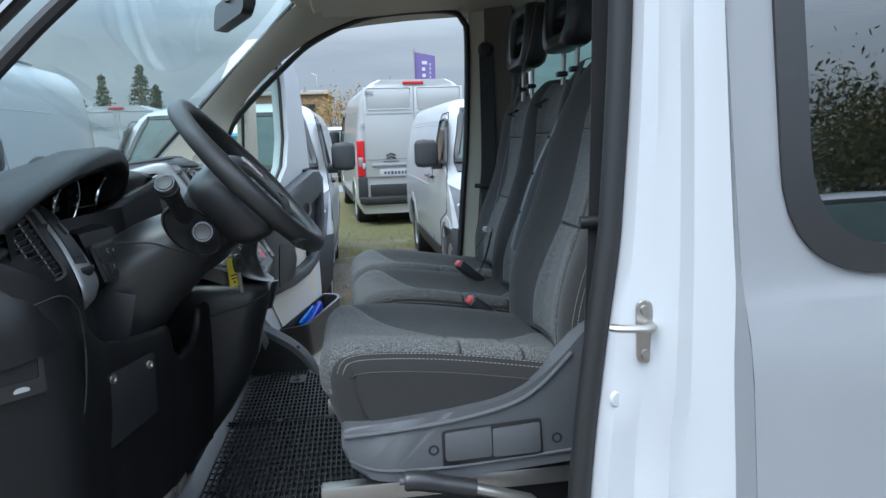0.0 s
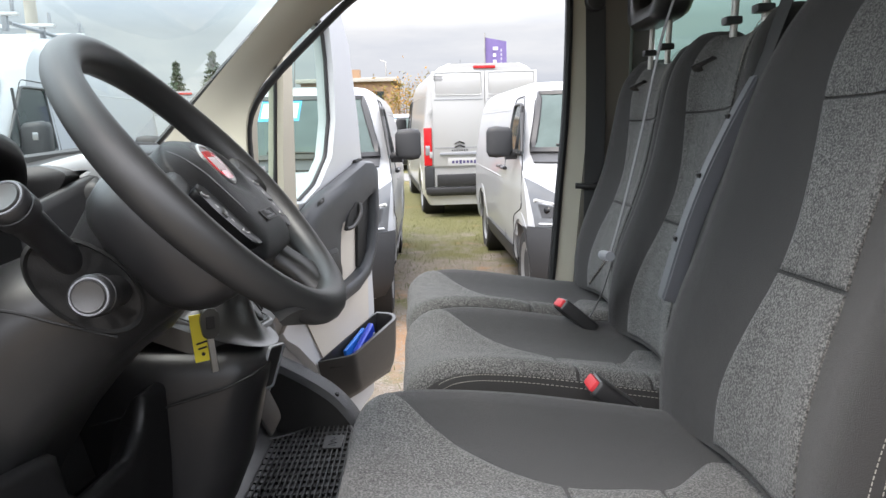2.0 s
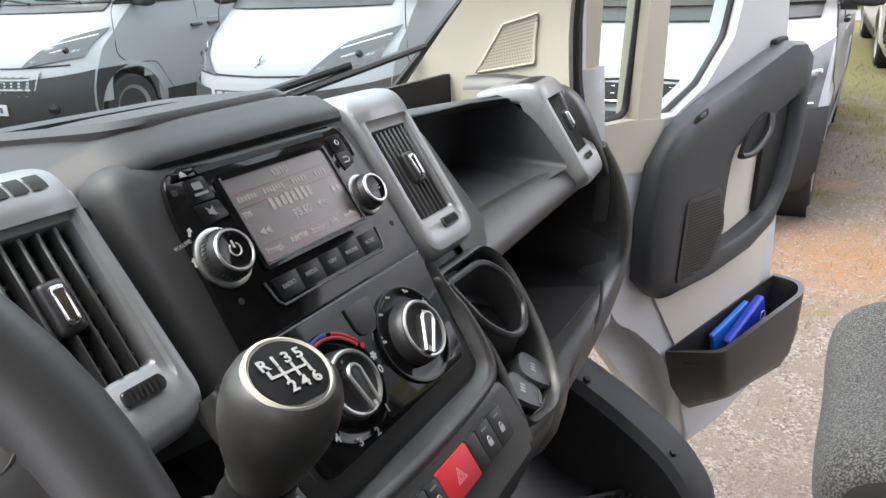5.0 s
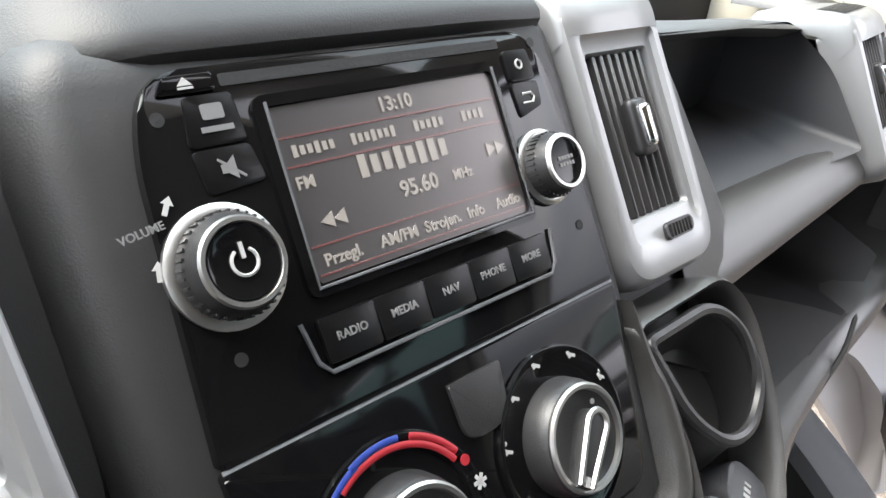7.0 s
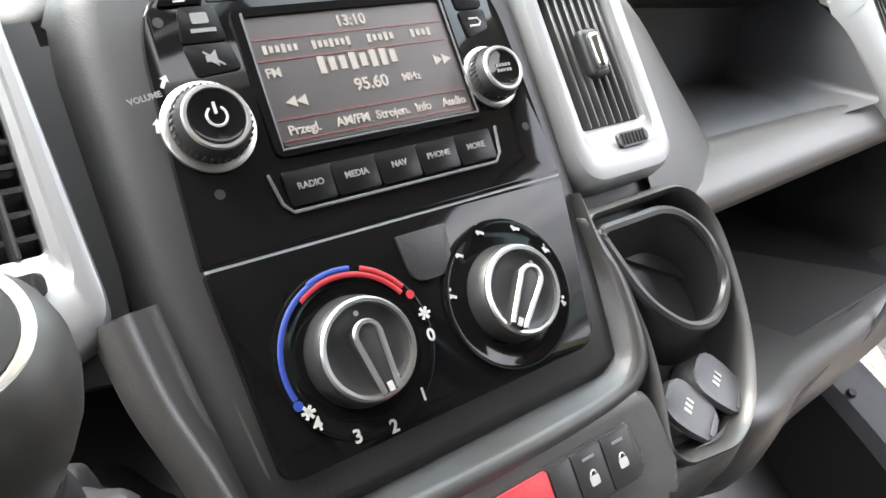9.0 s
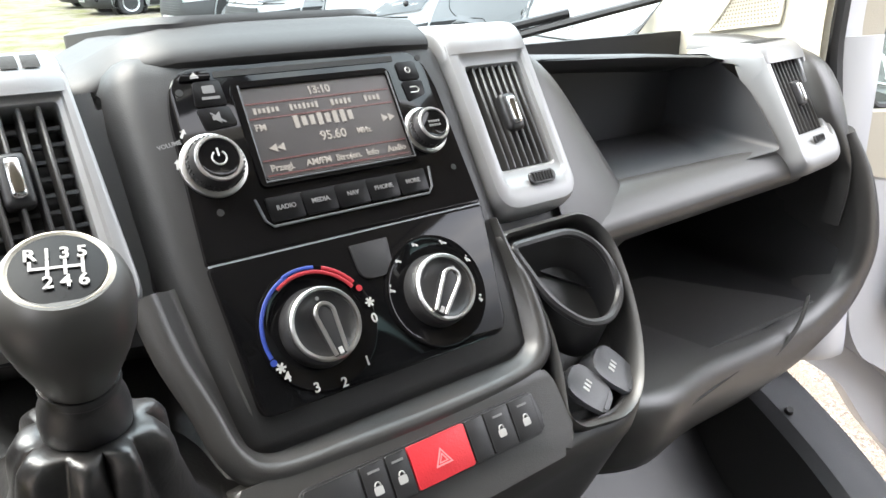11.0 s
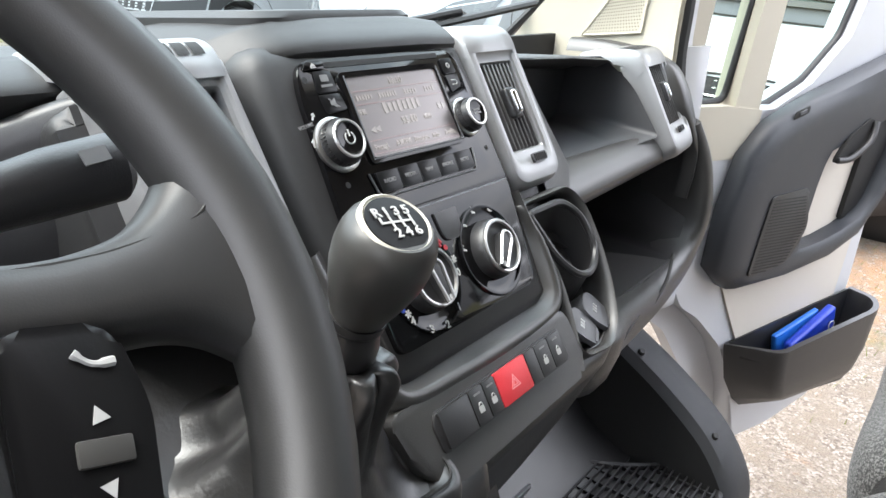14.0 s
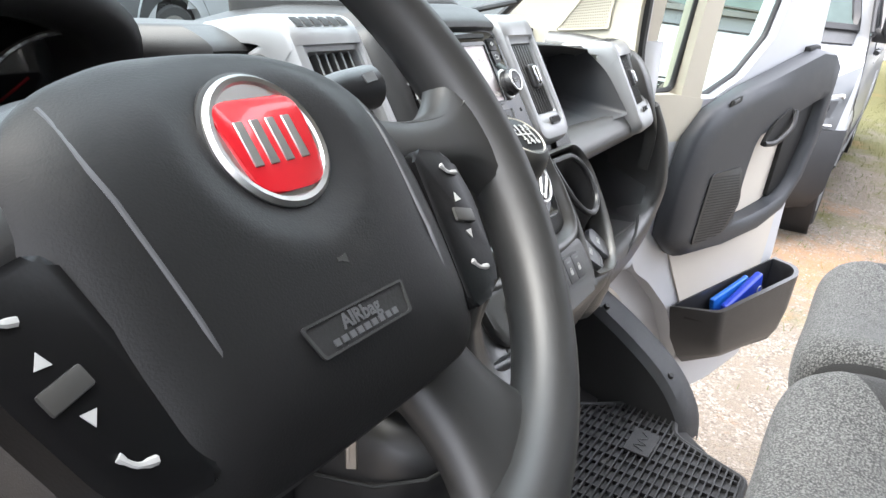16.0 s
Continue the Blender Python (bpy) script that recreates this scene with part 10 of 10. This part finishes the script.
delivery_van("compact_van", "white compact van, grey bumper, blue card behind the windscreen", pose(-1.49, 6.82, 0, 0, 0, -86.4), LOW_SHAPE, 3.1, tag_card=True)
delivery_van("compact_van", "white compact van with grey bumper and steel wheels", pose(1.50, 7.02, 0, 0, 0, -85.3), LOW_SHAPE, 3.1)
delivery_van("panel_van", "silver panel van seen from its rear doors", pose(-0.24, 18.15, 0, 0, 0, 97.3), TALL_SHAPE, 4.035, paint=SILVER_PAINT, front="chevron", rear=True)
delivery_van("compact_van", "white compact van parked far across the yard", pose(-2.4, 27.0, 0, 0, 0, -88), LOW_SHAPE, 3.1, tag_card=True)
delivery_van("compact_van", "white compact van mirrored in the rear side window", pose(4.6, -3.6, 0, 0, 0, 118), LOW_SHAPE, 3.1)
delivery_van("panel_van", "white panel van standing behind the front row", pose(-7.35, 23.6, 0, 0, 0, 97.3), TALL_SHAPE, 3.45, front="plain", rear=True)

# ---- ground: compacted gravel with moss and grass ----
def yard_material():
    m = bpy.data.materials.new("gravel_yard")
    m.use_nodes = True
    n, l = m.node_tree.nodes, m.node_tree.links
    b = n["Principled BSDF"]
    tc = n.new("ShaderNodeTexCoord")

    def tex(scale, detail=4.0, rough=0.6):
        t = n.new("ShaderNodeTexNoise")
        t.inputs["Scale"].default_value, t.inputs["Detail"].default_value, t.inputs["Roughness"].default_value = scale, detail, rough
        l.new(tc.outputs["Object"], t.inputs["Vector"])
        return t

    def ramp(src, stops):
        r = n.new("ShaderNodeValToRGB")
        e = r.color_ramp.elements
        while len(e) < len(stops):
            e.new(0.5)
        for k, (p, c) in enumerate(stops):
            e[k].position, e[k].color = p, (*c, 1)
        l.new(src, r.inputs["Fac"])
        return r.outputs["Color"]

    def mix(f, a, b_):
        x = n.new("ShaderNodeMix")
        x.data_type = "RGBA"
        l.new(f, x.inputs["Factor"])
        l.new(a, x.inputs["A"])
        l.new(b_, x.inputs["B"])
        return x.outputs["Result"]

    stones = n.new("ShaderNodeTexVoronoi")
    stones.inputs["Scale"].default_value = 105.0
    l.new(tc.outputs["Object"], stones.inputs["Vector"])
    sep = n.new("ShaderNodeSeparateColor")
    l.new(stones.outputs["Color"], sep.inputs["Color"])
    gravel = ramp(sep.outputs["Red"], [(0.0, (0.085, 0.068, 0.052)), (0.35, (0.135, 0.113, 0.090)), (0.7, (0.180, 0.155, 0.128)), (1.0, (0.27, 0.245, 0.215))])
    sand = ramp(tex(260, 3, 0.7).outputs["Fac"], [(0.35, (0.10, 0.080, 0.060)), (0.65, (0.19, 0.160, 0.125))])
    base = mix(ramp(tex(7, 5).outputs["Fac"], [(0.42, (0, 0, 0)), (0.60, (1, 1, 1))]), gravel, sand)
    blades = ramp(tex(150, 5, 0.75).outputs["Fac"], [(0.30, (0.045, 0.048, 0.014)), (0.55, (0.115, 0.110, 0.035)), (0.75, (0.20, 0.175, 0.072))])
    # grass thickens away from the parked van, on both sides of the driven strip
    sx = n.new("ShaderNodeSeparateXYZ")
    l.new(tc.outputs["Object"], sx.inputs["Vector"])
    far = n.new("ShaderNodeMapRange")
    far.inputs["From Min"].default_value, far.inputs["From Max"].default_value = 5.5, 15.0
    l.new(sx.outputs["Y"], far.inputs["Value"])
    row = n.new("ShaderNodeMapRange")
    row.inputs["From Min"].default_value, row.inputs["From Max"].default_value, row.inputs["To Max"].default_value = -5.0, -11.0, 0.34
    l.new(sx.outputs["X"], row.inputs["Value"])
    grow = n.new("ShaderNodeMath")
    grow.operation = "MAXIMUM"
    l.new(far.outputs["Result"], grow.inputs[0])
    l.new(row.outputs["Result"], grow.inputs[1])
    patch = n.new("ShaderNodeMath")
    patch.operation = "MULTIPLY_ADD"
    l.new(grow.outputs["Value"], patch.inputs[0])
    patch.inputs[1].default_value = 0.42
    l.new(tex(1.3, 8, 0.65).outputs["Fac"], patch.inputs[2])
    mask = ramp(patch.outputs["Value"], [(0.60, (0, 0, 0)), (0.74, (1, 1, 1))])
    col = mix(mask, base, blades)
    # fallen rust-coloured needles in loose drifts
    rust = ramp(tex(120, 4, 0.7).outputs["Fac"], [(0.4, (0.20, 0.09, 0.03)), (0.7, (0.42, 0.22, 0.09))])
    drift = ramp(tex(0.9, 9, 0.7).outputs["Fac"], [(0.58, (0, 0, 0)), (0.72, (0.75, 0.75, 0.75))])
    col = mix(drift, col, rust)
    # a wide drift of them lies beside the van
    gap = n.new("ShaderNodeVectorMath")
    gap.operation = "DISTANCE"
    gap.inputs[1].default_value = (-0.2, 6.0, 0.0)
    l.new(tc.outputs["Object"], gap.inputs[0])
    near = n.new("ShaderNodeMapRange")
    near.inputs["From Min"].default_value, near.inputs["From Max"].default_value, near.inputs["To Min"].default_value, near.inputs["To Max"].default_value = 0.2, 1.1, 0.42, 0.0
    l.new(gap.outputs["Value"], near.inputs["Value"])
    loose = n.new("ShaderNodeMath")
    loose.operation = "ADD"
    l.new(near.outputs["Result"], loose.inputs[0])
    l.new(tex(14, 6, 0.7).outputs["Fac"], loose.inputs[1])
    col = mix(ramp(loose.outputs["Value"], [(0.62, (0, 0, 0)), (0.95, (0.6, 0.6, 0.6))]), col, rust)
    l.new(col, b.inputs["Base Color"])
    b.inputs["Roughness"].default_value = 0.95
    bp = n.new("ShaderNodeBump")
    bp.inputs["Strength"].default_value, bp.inputs["Distance"].default_value = 0.8, 0.012
    l.new(stones.outputs["Distance"], bp.inputs["Height"])
    l.new(bp.outputs["Normal"], b.inputs["Normal"])
    return m


YARD = yard_material()
bm = fresh()
sheet(bm, lambda u, v: (-400 + 800 * u, -400 + 800 * v, 0.0), 8, 8)
tagged(part("ground", bm, YARD, None), "grey brown gravel yard with mossy grass", "ground", kind="structure")
bm = fresh()
sheet(bm, lambda u, v: (-60 + 120 * u, 21.5 + 3.2 * v, 0.012), 10, 2, 0.01)
tagged(part("road", bm, surface("pale_asphalt_road", (0.16, 0.155, 0.15), 0.9, vary=0.1, scale=3, bump=0.4, bump_scale=60), None), "worn grey asphalt track", "road", kind="structure")
rng = random.Random(4)
verts, faces = [], []
for _ in range(5200):
    y = 4.2 + 12 * rng.random() ** 0.8
    x = rng.uniform(-0.9, 1.4) if rng.random() < 0.75 else rng.uniform(-12, -3)
    if x < -3:
        y = rng.uniform(3.2, 5.4)
    hgt, lean_, a = rng.uniform(0.015, 0.06), rng.uniform(-0.03, 0.03), rng.uniform(0, 6.28)
    w_ = 0.003
    i = len(verts)
    verts += [(x - w_ * math.cos(a), y - w_ * math.sin(a), 0), (x + w_ * math.cos(a), y + w_ * math.sin(a), 0), (x + lean_, y + lean_ * math.sin(a), hgt)]
    faces.append((i, i + 1, i + 2))
me = bpy.data.meshes.new("grass")
me.from_pydata(verts, [], faces)
me.materials.append(surface("grass_blade", (0.10, 0.11, 0.032), 0.8, vary=0.4, scale=30))
tagged(new("grass", me), "short mossy grass blades on the gravel", "grass", kind="stuff")
verts, faces = [], []
for _ in range(6000):
    x, y = rng.uniform(-0.6, 1.6), 3.0 + 6.0 * rng.random() ** 1.3
    s, i = rng.uniform(0.003, 0.010), len(verts)
    for dx, dy, dz in ((1, 0, 0), (0, 1, 0), (-1, 0, 0), (0, -1, 0), (0.2, 0.1, 1)):
        verts.append((x + s * dx * rng.uniform(0.6, 1.2), y + s * dy * rng.uniform(0.6, 1.2), max(0, s * dz * 0.7)))
    faces += [(i, i + 1, i + 4), (i + 1, i + 2, i + 4), (i + 2, i + 3, i + 4), (i + 3, i, i + 4)]
me = bpy.data.meshes.new("gravel")
me.from_pydata(verts, [], faces)
me.materials.append(surface("loose_stone", (0.21, 0.19, 0.165), 0.9, vary=0.5, scale=60))
tagged(new("gravel", me), "loose grey stones", "gravel", kind="stuff")

# ---- distance ----
def leaf_material(name, a, b_):
    m = surface(name, a, 0.85)
    n, l = m.node_tree.nodes, m.node_tree.links
    geo, ramp = n.new("ShaderNodeNewGeometry"), n.new("ShaderNodeValToRGB")
    ramp.color_ramp.elements[0].color, ramp.color_ramp.elements[1].color = (*a, 1), (*b_, 1)
    l.new(geo.outputs["Random Per Island"], ramp.inputs["Fac"])
    l.new(ramp.outputs["Color"], n["Principled BSDF"].inputs["Base Color"])
    return m


CONIFER = leaf_material("conifer_needles", (0.025, 0.045, 0.025), (0.06, 0.09, 0.045))
AUTUMN = leaf_material("autumn_leaves", (0.16, 0.15, 0.03), (0.34, 0.17, 0.04))
HEDGE = leaf_material("hedge_leaves", (0.05, 0.06, 0.02), (0.17, 0.13, 0.04))


def leaves(name, points, size, material, parent, seed):
    r = random.Random(seed)
    vv, ff = [], []
    for p in points:
        a, b_ = Vector((r.gauss(0, 1), r.gauss(0, 1), r.gauss(0, 1))).normalized(), Vector((r.gauss(0, 1), r.gauss(0, 1), r.gauss(0, 1))).normalized()
        s, i = size * r.uniform(0.5, 1.2), len(vv)
        vv += [p - a * s, p + b_ * s * 0.5, p + a * s, p - b_ * s * 0.5]
        ff.append((i, i + 1, i + 2, i + 3))
    me_ = bpy.data.meshes.new(name)
    me_.from_pydata(vv, [], ff)
    me_.materials.append(material)
    ob = new(name, me_)
    ob.parent = parent
    return ob


def conifer(x, y, height, seed):
    r = random.Random(seed)
    t = thing("conifer", "dark green conifer with uneven whorls", "tree", "far conifers", m=pose(x, y, 0))
    bm = fresh()
    tube(bm, [(0, 0, 0), (0.03, 0, height * 0.5), (0, 0.02, height)], [0.16, 0.09, 0.02], 8)
    part("trunk", bm, BARK, t)
    pts = []
    z = height * 0.18
    while z < height:
        reach = (1 - z / height) ** 0.85 * height * 0.27 * r.uniform(0.7, 1.2) + 0.05
        for k in range(r.randint(6, 9)):
            a = r.uniform(0, 6.28)
            for q in range(22):
                d = reach * (q + 1) / 22 * r.uniform(0.8, 1.1)
                pts.append(Vector((d * math.cos(a) + r.gauss(0, 0.05), d * math.sin(a) + r.gauss(0, 0.05), z - 0.28 * d + r.gauss(0, 0.05))))
        z += r.uniform(0.16, 0.26)
    leaves("crown", pts, 0.10, CONIFER, t, seed)


def bush(x, y, w_, height, seed, material=AUTUMN, name="autumn_bush", label="yellow and rust coloured autumn bush", low=0.0, dense=60, leaf=0.10):
    r = random.Random(seed)
    t = thing(name, label, "bush", "far bushes", m=pose(x, y, low))
    bm = fresh()
    for k in range(7):
        a = r.uniform(0, 6.28)
        tube(bm, [(0, 0, 0), (0.15 * w_ * math.cos(a), 0.15 * w_ * math.sin(a), height * 0.4), (0.35 * w_ * math.cos(a), 0.35 * w_ * math.sin(a), height * r.uniform(0.6, 0.9))], [0.06, 0.04, 0.01], 6)
    part("limbs", bm, BARK, t)
    pts = []
    for k in range(46):
        c = Vector((r.gauss(0, 0.28) * w_, r.gauss(0, 0.2) * w_, height * r.uniform(0.15, 0.92)))
        s = 0.16 * height * r.uniform(0.5, 1.1)
        pts += [c + Vector((r.gauss(0, s), r.gauss(0, s), r.gauss(0, s * 0.8))) for _ in range(dense)]
    leaves("crown", [p for p in pts if p.z > -low + 0.02], leaf, material, t, seed)


for i, (x, y, hh) in enumerate(((-14.9, 40, 5.1), (-13.3, 41, 5.7), (-12.2, 40, 4.6), (-16.8, 42, 4.0), (-19.5, 44, 5.2), (-10.6, 43, 3.8))):
    conifer(x, y, hh, 20 + i)
for i, (x, y, w_, hh) in enumerate(((-3.1, 40, 3.6, 3.8), (-0.8, 42, 3.4, 3.2), (-6.0, 47, 3.6, 3.0), (2.4, 43, 4.0, 2.9), (6.5, 44, 4.5, 3.0))):
    bush(x, y, w_, hh, 60 + i)
for i in range(7):
    bush(-46 + 5.2 * i, 46 + (i % 2) * 2, 5.5, 2.6 + 0.5 * (i % 3), 80 + i, HEDGE, "hedge", "brown green hedge far behind the yard")
for i in range(5):
    bush(-44 + 0.6 * i, -6 + 10 * i, 9.0, 3.2 + 0.5 * (i % 3), 95 + i, HEDGE, "hedge", "brown green hedge far behind the yard")

for i in range(4):
    bush(9 + 5.0 * i, -15 + 2.2 * i, 5.5, 4.2 + 0.6 * (i % 2), 110 + i, HEDGE, "hedge", "brown green hedge across the yard", dense=480, leaf=0.09)

house = thing("building", "low brown building with a flat roof and chimney", "building", m=pose(-6.6, 46, 0))
bm = fresh()
box(bm, (5.2, 5, 4.0), (0, 0, 2.0))
part("wall", bm, BROWN_WALL, house)
bm = fresh()
box(bm, (5.7, 5.5, 0.22), (0, 0, 4.1), bevel=0.03)
roof = part("roof", bm, CONCRETE, house)
bm = fresh()
box(bm, (0.5, 0.5, 0.7), (0.2, 0, 4.5))
part("chimney", bm, BROWN_WALL, roof)
for x in (-1.4, 0.2, 1.7):
    bm = fresh()
    box(bm, (0.8, 0.06, 0.9), (x, -2.5, 3.0))
    part("window", bm, DARK_GLASS, house)
bm = fresh()
tube(bm, [(2.2, -2, 4.2), (2.2, -2, 5.1), (1.9, -2, 5.2)], 0.03, 6)
part("aerial", bm, STEEL, roof)

pole = thing("concrete_pole", "pale concrete lamp pole behind the vans", "pole", m=pose(-13.7, 25, 0))
bm = fresh()
tube(bm, [(0, 0, 0), (0, 0, 9)], [0.24, 0.15], 14)
part("shaft", bm, CONCRETE, pole)
flag = thing("banner_flag", "purple banner flag with pale bars on a thin pole", "flag", m=pose(0.86, 30, 0))
bm = fresh()
tube(bm, [(0, 0, 0), (0, 0, 4.9)], 0.02, 8)
part("pole", bm, STEEL, flag)
bm = fresh()
sheet(bm, lambda u, v: (0.02 + 0.80 * u, 0.06 * math.sin(5 * u + 2 * v), 2.1 + 2.65 * v - 0.22 * u + 0.05 * u * u), 10, 14, 0.004)
cloth = part("cloth", bm, PURPLE, flag)
FLAG_PRINT, FLAG_SMALL = surface("pale_flag_print", (0.55, 0.53, 0.62), 0.8), surface("dim_flag_print", (0.40, 0.38, 0.50), 0.8)
for i in range(6):
    bm = fresh()
    box(bm, (0.20, 0.01, 0.13 if i != 3 else 0.05), (0.40, -0.075 + 0.03 * math.sin(i), 4.32 - 0.24 * i), (0, 0, 6))
    part("letter_bar", bm, FLAG_PRINT, cloth)
for i in range(8):
    bm = fresh()
    box(bm, (0.06, 0.01, 0.10), (0.62, -0.065, 4.25 - 0.16 * i), (0, 0, -8))
    part("letter_bar", bm, FLAG_SMALL, cloth)
